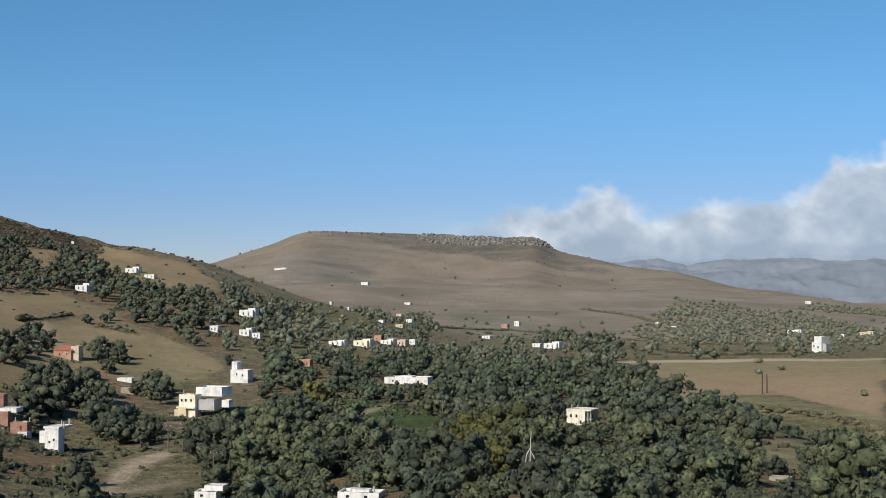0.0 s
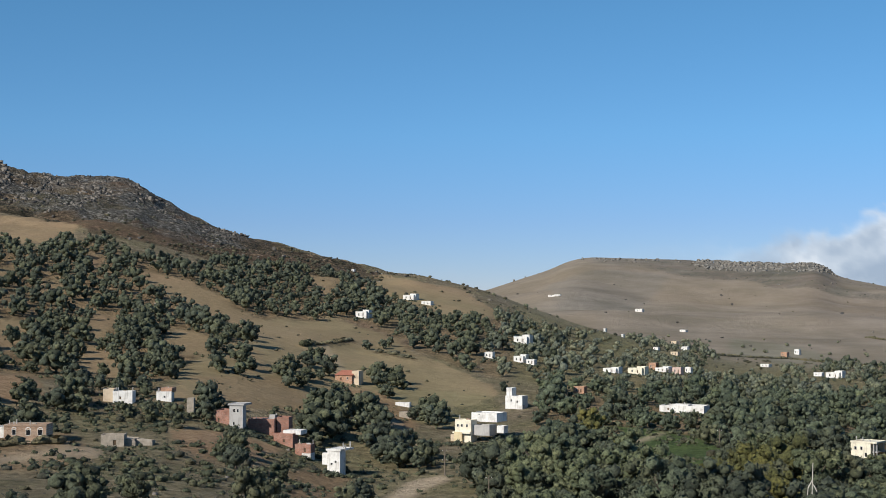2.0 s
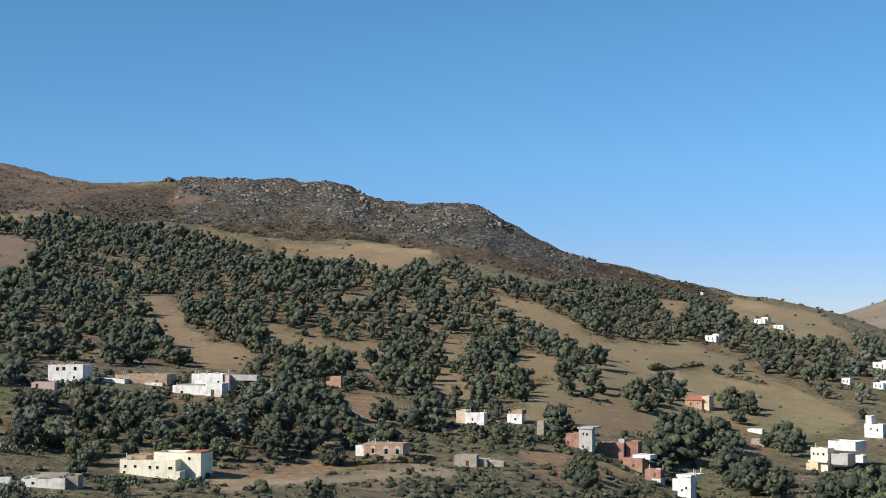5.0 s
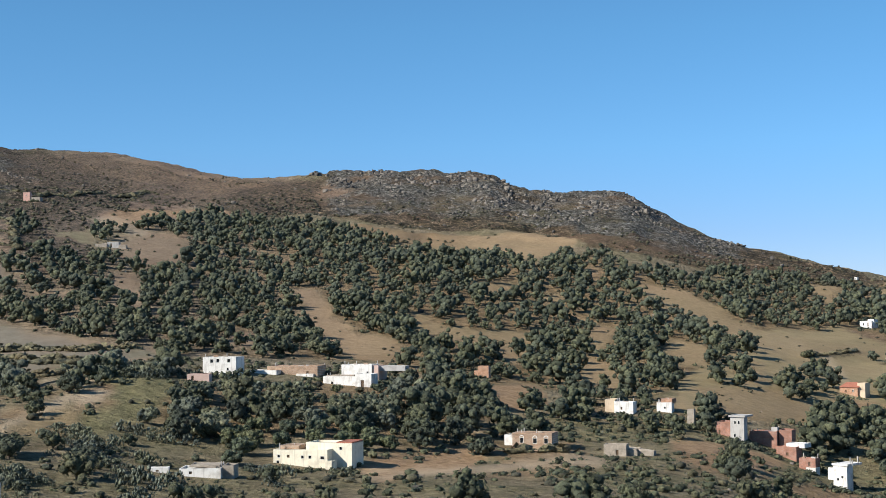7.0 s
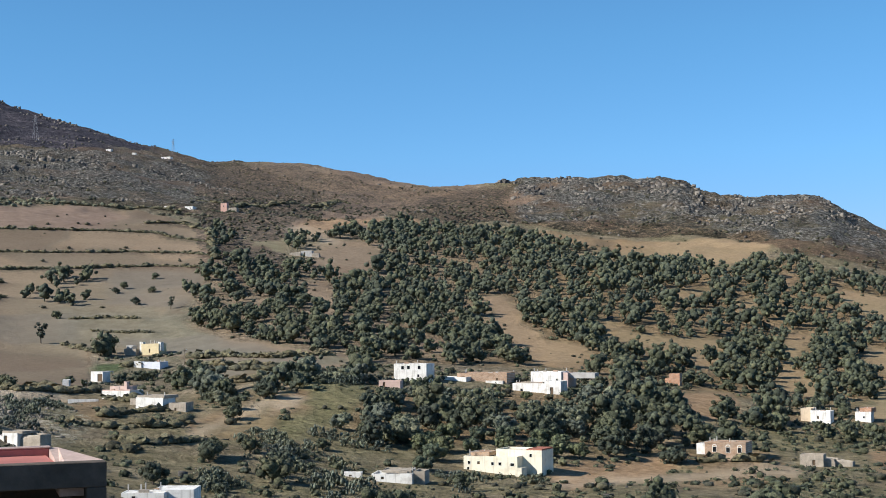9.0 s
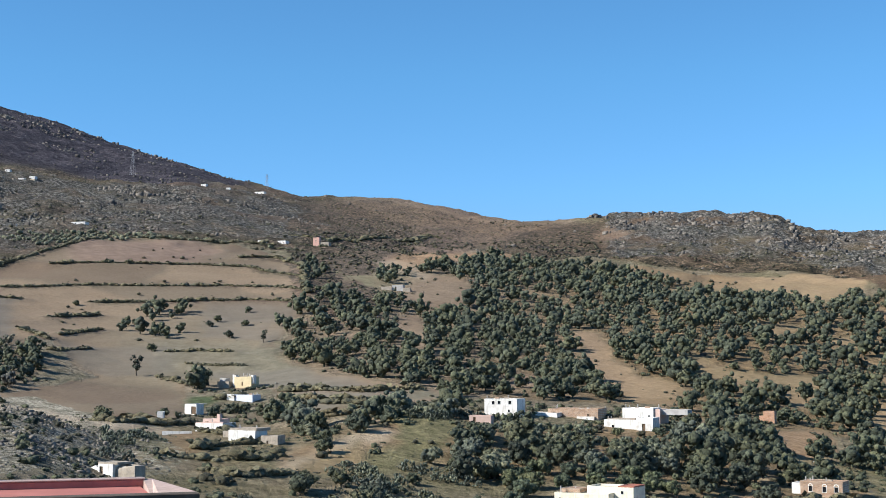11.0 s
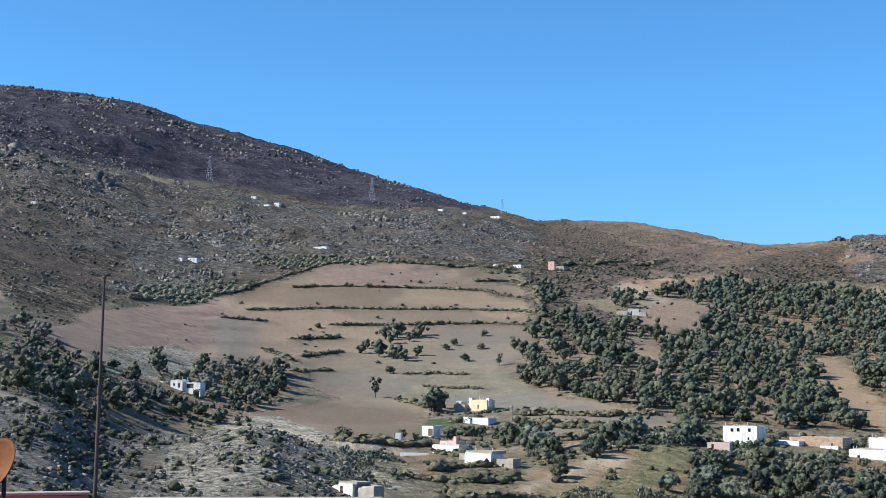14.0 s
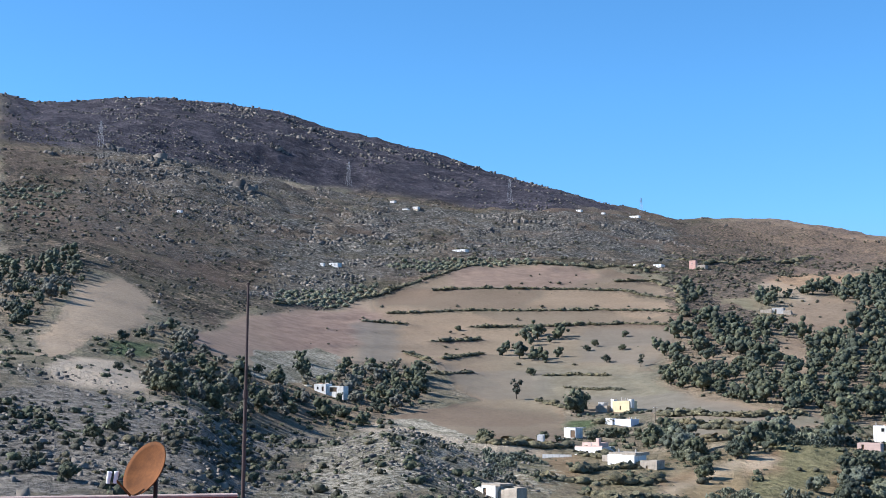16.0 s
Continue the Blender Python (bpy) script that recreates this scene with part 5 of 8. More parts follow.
def weathered(name, colour, stain):
    """Limewash or plaster with blotches, and grey streaks that run down the wall."""
    m, n, l, bs = material(name, 0.88, 0.15)
    tc, mp = n.new("ShaderNodeTexCoord"), n.new("ShaderNodeMapping")
    mp.inputs["Scale"].default_value = (2.2, 2.2, 0.22)
    l.new(tc.outputs["Object"], mp.inputs["Vector"])
    run = n.new("ShaderNodeTexNoise")
    run.inputs["Scale"].default_value, run.inputs["Detail"].default_value = 1.0, 6
    l.new(mp.outputs["Vector"], run.inputs["Vector"])
    blotch = noise_node(n, l, 0.45, 6, 0.65)
    c = blend(n, l, ramp(n, l, blotch, ((0.47, (0, 0, 0)), (0.66, (0.6, 0.6, 0.6)))), colour, stain)
    c = blend(n, l, ramp(n, l, run.outputs["Fac"], ((0.53, (0, 0, 0)), (0.72, (0.45, 0.45, 0.45)))), c, tuple(v * 0.8 for v in stain))
    l.new(c, bs.inputs["Base Color"])
    bump(n, l, bs, noise_node(n, l, 2.5, 5), 0.5, 0.06)
    return m


WALLS = {
    "white": weathered("whitewash", (0.71, 0.685, 0.635), (0.34, 0.3, 0.25)),
    "cream": weathered("cream_plaster", (0.73, 0.67, 0.52), (0.46, 0.4, 0.3)),
    "yellow": plain("yellow_plaster", (0.62, 0.51, 0.31), 0.2, 0.5, 0.85, 3.0, 0.02),
    "tan": weathered("tan_plaster", (0.56, 0.45, 0.32), (0.36, 0.28, 0.2)),
    "pink": plain("pink_plaster", (0.55, 0.4, 0.335), 0.22, 0.5, 0.9, 3.0, 0.02),
    "rose": plain("rose_plaster", (0.56, 0.34, 0.27), 0.22, 0.5, 0.9, 3.0, 0.02),
    "blue": plain("pale_blue_wash", (0.62, 0.63, 0.67), 0.2, 0.5, 0.9, 3.0, 0.02),
    "grey": weathered("bare_concrete", (0.42, 0.4, 0.37), (0.27, 0.25, 0.23)),
    "stone": plain("rubble_stone", (0.34, 0.29, 0.23), 0.45, 0.9, 0.95, 4.0, 0.08),
    "brick": brick_material("pale_brick", (0.44, 0.29, 0.19), (0.4, 0.36, 0.3)),
    "orange": brick_material("orange_block", (0.5, 0.27, 0.16), (0.42, 0.36, 0.3)),
    "red": brick_material("red_block", (0.4, 0.19, 0.13), (0.34, 0.3, 0.26)),
    "tile": plain("red_tile", (0.33, 0.13, 0.085), 0.3, 1.2, 0.8, 9.0, 0.04),
}
PANE, _n, _l, _b = material("dark_glass", 0.12, 0.5)
_b.inputs["Base Color"].default_value = (0.02, 0.022, 0.025, 1)
SHUTTER = plain("worn_wood", (0.12, 0.08, 0.05), 0.3, 2.0, 0.8, 14.0)
TRIM = plain("window_trim", (0.7, 0.68, 0.62), 0.15, 1.0, 0.8, 6.0)


def part(name, bm, mat, parent, label=""):
    me = bpy.data.meshes.new(name)
    bm.to_mesh(me)
    bm.free()
    me.materials.append(mat)
    ob = new(name, me)
    ob.parent = parent
    if label:
        ob["label"] = label
    return ob


def quad(bm, *pts):
    return bm.faces.new([bm.verts.new(p) for p in pts])


def box(bm, x0, x1, y0, y1, z0, z1):
    v = [bm.verts.new((x, y, z)) for z in (z0, z1) for x, y in ((x0, y0), (x1, y0), (x1, y1), (x0, y1))]
    for f in ((3, 2, 1, 0), (4, 5, 6, 7), (0, 1, 5, 4), (1, 2, 6, 5), (2, 3, 7, 6), (3, 0, 4, 7)):
        bm.faces.new([v[i] for i in f])


def shell(x0, x1, y0, dep, z0, z1, holes, style, gen):
    """Four walls with thickness, real openings in the front and a flat roof sunk behind a low parapet."""
    bm = bmesh.new()
    base, y1, deep = z0 - (3.0 if z0 < 0.6 else 0.0), y0 + dep, 0.25
    xs = sorted({x0, x1, *[v for h in holes for v in (h[0], h[1])]})
    zs = sorted({base, z1, *[v for h in holes for v in (h[2], h[3])]})
    for xa, xb in zip(xs, xs[1:]):
        for za, zb in zip(zs, zs[1:]):
            mx, mz = (xa + xb) / 2, (za + zb) / 2
            if not any(h[0] < mx < h[1] and h[2] < mz < h[3] for h in holes):
                quad(bm, (xa, y0, za), (xb, y0, za), (xb, y0, zb), (xa, y0, zb))
    for ha, hb, hc, hd in holes:
        yi = y0 + deep
        quad(bm, (ha, y0, hc), (hb, y0, hc), (hb, yi, hc), (ha, yi, hc))
        quad(bm, (ha, y0, hd), (ha, yi, hd), (hb, yi, hd), (hb, y0, hd))
        quad(bm, (ha, y0, hc), (ha, yi, hc), (ha, yi, hd), (ha, y0, hd))
        quad(bm, (hb, y0, hc), (hb, y0, hd), (hb, yi, hd), (hb, yi, hc))
    quad(bm, (x1, y0, base), (x1, y1, base), (x1, y1, z1), (x1, y0, z1))
    quad(bm, (x1, y1, base), (x0, y1, base), (x0, y1, z1), (x1, y1, z1))
    quad(bm, (x0, y1, base), (x0, y0, base), (x0, y0, z1), (x0, y1, z1))
    lip = min(0.25, (x1 - x0) / 5, dep / 5)
    drop = 0.35 if z1 - z0 > 1.5 else 0.08
    a, b, c, d, low = x0 + lip, x1 - lip, y0 + lip, y1 - lip, z1 - drop
    for p, q, r, s in (((x0, y0), (x1, y0), (b, c), (a, c)), ((x1, y0), (x1, y1), (b, d), (b, c)), ((x1, y1), (x0, y1), (a, d), (b, d)), ((x0, y1), (x0, y0), (a, c), (a, d))):
        quad(bm, (*p, z1), (*q, z1), (*r, z1), (*s, z1))
        quad(bm, (*s, z1), (*r, z1), (*r, low), (*s, low))
    quad(bm, (a, c, low), (b, c, low), (b, d, low), (a, d, low))
    bmesh.ops.remove_doubles(bm, verts=bm.verts, dist=0.002)
    bmesh.ops.recalc_face_normals(bm, faces=bm.faces)
    # hand-built walls are never quite level or square
    lean = [gen.uniform(-0.09, 0.09) for _ in range(4)]
    for v in bm.verts:
        if v.co.z > z1 - 0.5 and z1 - z0 > 1.5:
            v.co.z += lean[(v.co.x > (x0 + x1) / 2) + 2 * (v.co.y > y0 + dep / 2)]
    if style == "rubble":
        for v in bm.verts:
            if v.co.z > z0 + 0.2:
                v.co.z -= gen.uniform(0, 0.5) * (z1 - z0)
    return bm


def house(name, label, category, x, y, turn, blocks):
    """A house of joined blocks. Each block: left, right, set-back, depth, foot, top; wall; roof; openings."""
    gen = random.Random(int(x * 13 + y * 7))
    bearing = math.degrees(math.atan2(-x, y))
    top = new(name)
    z = float(land(np.array([x]), np.array([y]))[0])
    top.matrix_basis = pose(x, y, z, 0, 0, bearing - turn)
    tagged(top, label, category, "village houses" if category == "house" else "")
    for (x0, x1, y0, dep, z0, z1), wall, roof, openings in blocks:
        mat = WALLS[wall]
        if roof == "post":
            bm = bmesh.new()
            box(bm, x0, max(x1, x0 + 0.2), y0, y0 + 0.25, z0, z1)
            part("post", bm, mat, top, "bare concrete post")
            continue
        if roof == "hip":
            bm = bmesh.new()
            r, ym = (x1 - x0) * 0.22, y0 + dep / 2
            pts = [(x0, y0, z0), (x1, y0, z0), (x1, y0 + dep, z0), (x0, y0 + dep, z0), (x0 + r, ym, z1), (x1 - r, ym, z1)]
            v = [bm.verts.new(p) for p in pts]
            for f in ((0, 1, 5, 4), (1, 2, 5), (2, 3, 4, 5), (3, 0, 4), (3, 2, 1, 0)):
                bm.faces.new([v[i] for i in f])
            part("roof", bm, mat, top, "hipped red tile roof")
            continue
        holes = []
        for ox, oz, ow, oh, *kind in openings:
            k = kind[0] if kind else "w"
            ow, oh = max(ow, 0.55), max(oh, 0.6)
            lo, hi = max(x0 + 0.1, ox - ow / 2), min(x1 - 0.1, ox + ow / 2)
            zl, zh = max(z0 + 0.05, oz - oh / 2), min(z1 - 0.45, oz + oh / 2)
            if hi - lo > 0.2 and zh - zl > 0.2:
                holes.append((lo, hi, zl, zh, k))
        body = part("wall" if z1 - z0 > 1.2 else "roof_slab", shell(x0, x1, y0, dep, z0, z1, [h[:4] for h in holes], roof, gen), mat, top)
        for lo, hi, zl, zh, k in holes:
            bm = bmesh.new()
            if k == "d":
                box(bm, lo, hi, y0 + 0.2, y0 + 0.25, zl, zh)
                part("door", bm, SHUTTER, top, "dark open doorway with a worn wooden leaf")
                continue
            t = 0.07
            for a, b, c, d in ((lo - t, lo, zl - t, zh + t), (hi, hi + t, zl - t, zh + t), (lo, hi, zl - t, zl), (lo, hi, zh, zh + t)):
                box(bm, a, b, y0 - 0.05, y0 + 0.06, c, d)
            if k == "a":
                mid, rr = (lo + hi) / 2, (hi - lo) / 2
                for q in range(6):
                    a0, a1 = math.pi * q / 6, math.pi * (q + 1) / 6
                    p = [(mid + math.cos(a) * r, zh + t + math.sin(a) * r) for a, r in ((a0, rr), (a0, rr + 0.16), (a1, rr + 0.16), (a1, rr))]
                    quad(bm, *[(px, y0 - 0.05, pz) for px, pz in p])
                    quad(bm, (p[1][0], y0 - 0.05, p[1][1]), (p[1][0], y0 + 0.02, p[1][1]), (p[2][0], y0 + 0.02, p[2][1]), (p[2][0], y0 - 0.05, p[2][1]))
            win = part("window", bm, TRIM, top)
            bm = bmesh.new()
            box(bm, lo, hi, y0 + 0.16, y0 + 0.19, zl, zh)
            box(bm, (lo + hi) / 2 - 0.03, (lo + hi) / 2 + 0.03, y0 + 0.13, y0 + 0.158, zl, zh)
            part("pane", bm, PANE, win)
    (x0, x1, y0, dep, z0, z1), wall, roof, _ = blocks[0]
    if category == "house" and math.hypot(x, y) < 520 and roof == "flat" and x1 - x0 > 4:
        # bare reinforcement posts and left-over building blocks on the flat roof
        for i in range(gen.randint(2, 4)):
            px, py = gen.choice((x0 + 0.3, x1 - 0.3, gen.uniform(x0 + 0.5, x1 - 0.5))), y0 + gen.uniform(0.3, dep - 0.3)
            bm = bmesh.new()
            h = gen.uniform(0.5, 1.3)
            box(bm, px - 0.09, px + 0.09, py - 0.09, py + 0.09, z1 - 0.3, z1 + h)
            part("roof_post", bm, WALLS["grey"], top, "unfinished concrete post on the roof")
        for i in range(gen.randint(1, 3)):
            px, py, w, h = gen.uniform(x0 + 0.8, x1 - 0.8), y0 + gen.uniform(0.8, max(0.9, dep - 0.8)), gen.uniform(0.3, 0.9), gen.uniform(0.25, 0.7)
            bm = bmesh.new()
            box(bm, px - w, px + w, py - 0.3, py + 0.3, z1 - 0.35, z1 - 0.3 + h)
            part("roof_ledge", bm, WALLS[gen.choice(("grey", "stone", "brick"))], top, "low block ledge on the flat roof")
    KEEP_OFF.append((x, y, max(5.0, (blocks[0][0][1] - blocks[0][0][0]) / 2 + 3.5)))
    low = min(b[0][4] for b in blocks)
    left, right = min(b[0][0] for b in blocks), max(b[0][1] for b in blocks)
    OUTLOOK.append((x, y, (right - left) / 2, blocks[0][0][5] if low > -0.8 else (0.8 * low + 0.9) / 0.36))
    back = 1 - (blocks[0][0][1] - blocks[0][0][0]) * 0.75 / math.hypot(x, y)
    KEEP_OFF.append((x * back, y * back, max(3.0, (blocks[0][0][1] - blocks[0][0][0]) * 0.42)))
    return top


house("house", "long cream-white house of two levels above a cactus hedge", "house", -174.8, 240.4, 22, (
    ((-5.9, 5.9, 0, 8.5, 0, 3.4), "cream", "flat", ((-4.7, 2, 0.4, 0.6), (-2.6, 2, 0.6, 0.6, "d"), (0.5, 1.9, 0.4, 0.5), (2.1, 1.9, 0.4, 0.5), (4.8, 1.8, 0.8, 0.5), (-4.9, 0.8, 0.5, 0.4),)),
    ((0.1, 10.1, 3, 7, 0, 4.6), "cream", "flat", ((7.7, 3.5, 0.5, 0.6),)),
    ((-5.5, -1.3, 2.5, 5, 3.2, 4), "brick", "flat", ()),
    ((6.7, 10.1, 3.2, 6.6, 4.4, 4.8), "tile", "flat", ()),
    ((6, 7.4, -1.5, 3, 0, 1.3), "cream", "flat", ()),
))
house("house", "half-ruined whitewashed hut with rubble on its flat roof", "house", -175.6, 210, 12, (
    ((-3.9, 3.9, 0, 5.3, 0, 1.7), "white", "flat", ((-1.8, 0.9, 0.3, 0.5, "d"),)),
    ((3.9, 6, 1.5, 5, -0.1, 2), "stone", "flat", ()),
    ((-2.3, 3.4, 1.5, 5, 1.7, 2.3), "stone", "rubble", ()),
))
house("ruined_wall", "low broken whitewashed garden walls on the slope", "ruin", -183.7, 207.7, 8, (
    ((-1.9, 1.9, 0, 2, 0, 0.9), "white", "flat", ((-0.2, 0.4, 0.4, 0.5, "d"),)),
))
house("house", "white two-storey house with three arched upper windows", "house", -275, 337.8, 20, (
    ((-5.2, 5.2, 0, 7.4, 0, 5.2), "white", "flat", ((-2.4, 3.9, 0.9, 1, "a"), (-0.5, 4, 0.9, 1, "a"), (2.9, 4, 0.9, 1, "a"), (2.6, 1.5, 0.6, 0.8),)),
))
house("shed", "low pale pink shed with a flat roof beside the knoll", "shed", -264, 315, 12, (
    ((-3.1, 3.1, 0, 4.1, 0, 2.1), "pink", "flat", ((-1.6, 1.0, 0.7, 1.4, "d"),)),
))
house("house", "unfinished red brick house over white lower walls", "house", -262.7, 357.4, 20, (
    ((-8.1, 8.1, 0, 8, 0, 2.7), "brick", "flat", ((-6.1, 1.1, 0.9, 0.9, "d"), (4.9, 0.6, 0.8, 0.9, "d"),)),
    ((-12, -3.6, -4, 5, -2.5, 1.5), "white", "flat", ((-9.8, -0.2, 0.7, 0.8), (-6.2, -0.6, 0.8, 1.5, "d"))),
    ((1.6, 7.1, -1, 3, -1.6, 0.3), "white", "flat", ()),
))
house("house", "white farm cluster with terraces and roof sheds", "house", -245.7, 367.2, 20, (
    ((-4.9, 4.9, 0, 7, 0, 4.4), "white", "flat", ((3.5, 1.9, 0.4, 0.6),)),
    ((-6.1, -0.3, -3, 4, 0, 1.3), "stone", "flat", ()),
    ((3.5, 6.8, 0.5, 8, 0, 4), "pink", "flat", ()),
    ((5.9, 14.9, 2, 4, 2.3, 3.9), "grey", "flat", ()),
))
house("house", "low white farmhouse with a shaded doorway below the farm cluster", "house", -239.2, 352.3, 20, (
    ((-7.4, 3.0, 0, 6, -3, 2.7), "white", "flat", ((-4.6, 0.6, 0.8, 1.0),)),
    ((3.0, 8.0, -1.2, 6, -3, 3.4), "white", "flat", ((5.2, 0.6, 1.0, 2.0, "d"),)),
    ((-6.6, 1.8, 0.8, 4, 2.5, 3.1), "stone", "rubble", ()),
))
house("hut", "small bare orange block hut under oaks", "hut", -229, 416.8, 15, (
    ((-1.8, 1.8, 0, 2.6, 0, 3.6), "orange", "flat", ()),
    ((-3.4, -1.5, 1, 3, -0.4, 2), "orange", "flat", ()),
))
house("house", "square brick house with three arched white-framed windows", "house", -155.4, 306.4, 14, (
    ((-4.8, 4.8, 0, 6.5, 0, 4.9), "brick", "flat", ((-2.5, 3.3, 0.8, 1.2, "a"), (0.7, 3.2, 0.9, 1.2, "a"), (3.4, 3.2, 0.9, 1.2, "a"), (-1.5, 0.8, 0.7, 1.2, "d"), (3.2, 0.8, 0.9, 1.1, "d"),)),
    ((-7.3, -4.8, 2, 6, 1.9, 4.4), "white", "flat", ()),
    ((-4.85, 4.85, -0.06, 6.6, 4.62, 5.1), "brick", "rubble", ()),
))
house("ruin", "collapsed stone house with broken walls", "ruin", -139.6, 318.7, 10, (
    ((-2.7, 2.7, 0, 3.6, 0, 2.9), "stone", "flat", ((0.5, 1, 0.7, 1.2, "d"),)),
    ((2.2, 5.1, 1.5, 5, -0.2, 2.2), "stone", "rubble", ()),
    ((4.9, 8.8, 3, 4, 0, 1.7), "stone", "rubble", ()),
))
house("house", "whitewashed cottage with a tan roof among trees", "house", -172, 399.6, 15, (
    ((-2.9, 2.9, 0, 3.9, 0, 3.6), "white", "flat", ((-0.7, 1.6, 0.4, 0.8, "d"),)),
    ((-6, -2.9, 0.8, 5, 0.4, 4.2), "tan", "flat", ()),
))
house("house", "white cottage with an orange roof wall", "house", -163.1, 409.4, 15, (
    ((-2.3, 2.3, 0, 3.2, 0, 2.9), "white", "flat", ((0.2, 1.3, 0.4, 0.6),)),
    ((-1.1, 2.3, 0.5, 5, 2.6, 4), "orange", "flat", ()),
))
house("hut", "slim grey stone hut between trees", "hut", -150.5, 398.1, 10, (
    ((-1, 1, 0, 2.6, 0, 4.6), "stone", "flat", ()),
))
house("house", "grey two-storey tower house with small windows", "house", -134.8, 392.8, 20, (
    ((-2, 2, 0, 2.8, 0, 6.7), "grey", "flat", ((-0.6, 5, 0.5, 0.9), (0.5, 5, 0.5, 0.9), (-0.7, 1.4, 0.4, 0.9),)),
    ((-2.4, 2.4, -0.3, 6.6, 6.5, 7), "grey", "flat", ()),
    ((-6.5, -2, 1, 6, 0.8, 5.1), "red", "flat", ((-5.6, 2.2, 0.5, 1.2, "d"),)),
))
house("house", "roofless red brick house with bare end walls", "house", -130, 400.7, 12, (
    ((-3.9, 3.9, 0, 5.3, 0, 3.8), "red", "flat", ()),
    ((1.9, 3.6, 2.5, 2, 0, 4.8), "grey", "flat", ()),
    ((4.2, 7.7, 2, 6, 0.3, 4.1), "red", "flat", ()),
))
house("outbuilding", "low red brick outbuilding with white coping", "shed", -121.4, 394.4, 22, (
    ((-2.9, 2.9, 0, 4.2, 0, 3.2), "red", "flat", ((0.3, 1.1, 0.7, 0.9, "d"),)),
    ((-0.8, 4.5, 2, 5, 2.7, 3.9), "white", "flat", ()),
))
house("house", "small red brick house with a dark doorway", "house", -112.4, 383.4, 22, (
    ((-2.3, 2.3, 0, 3.2, 0, 3.4), "red", "flat", ((0.6, 1.8, 0.6, 1.1, "d"),)),
    ((0.1, 2.7, -1, 3, -0.3, 1), "white", "flat", ()),
))
house("house", "white cubic house with roof posts and a lower annex", "house", -98.4, 363.9, 30, (
    ((-1.9, 1.9, 0, 2.9, 0, 6.1), "white", "flat", ((0.6, 3.1, 0.4, 0.6), (-0.6, 2.5, 0.4, 0.6),)),
    ((-3.7, -1.8, 0.5, 5, 2.2, 5.2), "white", "flat", ()),
    ((-2.2, 2.2, -0.2, 7, 5.9, 6.4), "white", "flat", ()),
    ((1, 1.2, 3, 0.3, 6.1, 7.8), "grey", "post", ()),
    ((2.7, 2.9, 1, 0.3, 6.1, 7.5), "grey", "post", ()),
    ((1.9, 2.2, 5, 0.3, 6.1, 8), "grey", "post", ()),
))
house("house", "brick farmhouse with a hipped red tile roof", "house", -142.1, 539.7, 20, (
    ((-3.4, 3.4, 0, 4.8, 0, 2.6), "orange", "flat", ((-1, 1.2, 0.5, 1, "d"), (1.6, 1.4, 0.5, 0.8),)),
    ((-3.7, 4.1, -0.3, 7.4, 2.6, 4.4), "tile", "hip", ()),
    ((3, 5.9, 1, 5, 0.2, 4.2), "tan", "flat", ()),
))
house("shed", "long low white shed beside the path", "shed", -113.3, 514.3, 12, (
    ((-2.6, 2.6, 0, 3.4, 0, 1.4), "white", "flat", ()),
))
house("barn", "low dark barn of rough timber and stone", "shed", -107, 491.9, 12, (
    ((-2.6, 2.6, 0, 3.5, 0, 2.1), "stone", "flat", ()),
))
house("house", "pale yellow house with a cream upper storey", "house", -78.8, 445.3, 28, (
    ((-2.8, 2.8, 0, 4.1, 0, 7), "cream", "flat", ((-1.8, 5.2, 0.6, 0.8), (-0.4, 5.2, 0.6, 0.8), (1.4, 5.2, 0.6, 0.8), (-0.9, 1.5, 0.4, 1.3, "d"),)),
    ((-2.5, 0.2, -1.2, 1.5, -0.3, 3.2), "yellow", "flat", ()),
    ((0.4, 9.3, 5, 7, 6.2, 9), "white", "flat", ((3.1, 8.7, 0.4, 0.7),)),
    # the grey of this block stands in for side walls in shade
    ((2.8, 8.5, 1.5, 5, 2.2, 5.5), "grey", "flat", ()),
    ((-3.2, 3.1, -1, 1.2, 2.8, 3.3), "cream", "flat", ()),
    ((-4.9, -2.4, 1, 2, 0, 2.2), "tan", "flat", ()),
    ((9.8, 12.2, 4, 3, 3, 5.2), "white", "flat", ()),
))
house("house", "white box-shaped house with a stair tower", "house", -74.4, 527.5, 24, (
    ((-3.4, 3.4, 0, 5, 0, 4.8), "white", "flat", ((-1, 3.1, 0.5, 0.8), (1.4, 2.7, 0.5, 0.8),)),
    ((-3.6, -1.4, 1.5, 4, 4.7, 7.6), "white", "flat", ()),
    ((1.7, 3.9, -1, 4, -1.7, 1.6), "white", "flat", ()),
))
house("house", "white farmhouse on the lower hillside", "house", -102, 748, 22, (
    ((-3.7, 3.7, 0, 6, 0, 3.7), "white", "flat", ((-1.5, 1.9, 0.7, 1.3), (1.5, 1.6, 0.6, 1.9, "d"),)),
    ((0.4, 4.4, 2, 5, 0, 4.7), "white", "flat", ()),
))
house("house", "small white house with a flat roof", "house", -92.4, 671, 22, (
    ((-2.4, 2.4, 0, 3.9, 0, 2.9), "white", "flat", ((-1, 1.4, 0.5, 1), (1, 1.2, 0.4, 1.4, "d"),)),
    ((0.2, 2.9, 2, 5, 0, 3.6), "white", "flat", ()),
))
house("house", "small white house beside an olive tree", "house", -86.7, 670, 22, (
    ((-2, 2, 0, 3.3, 0, 2.4), "white", "flat", ((-0.8, 1.2, 0.4, 0.9), (0.8, 1, 0.4, 1.2, "d"),)),
))
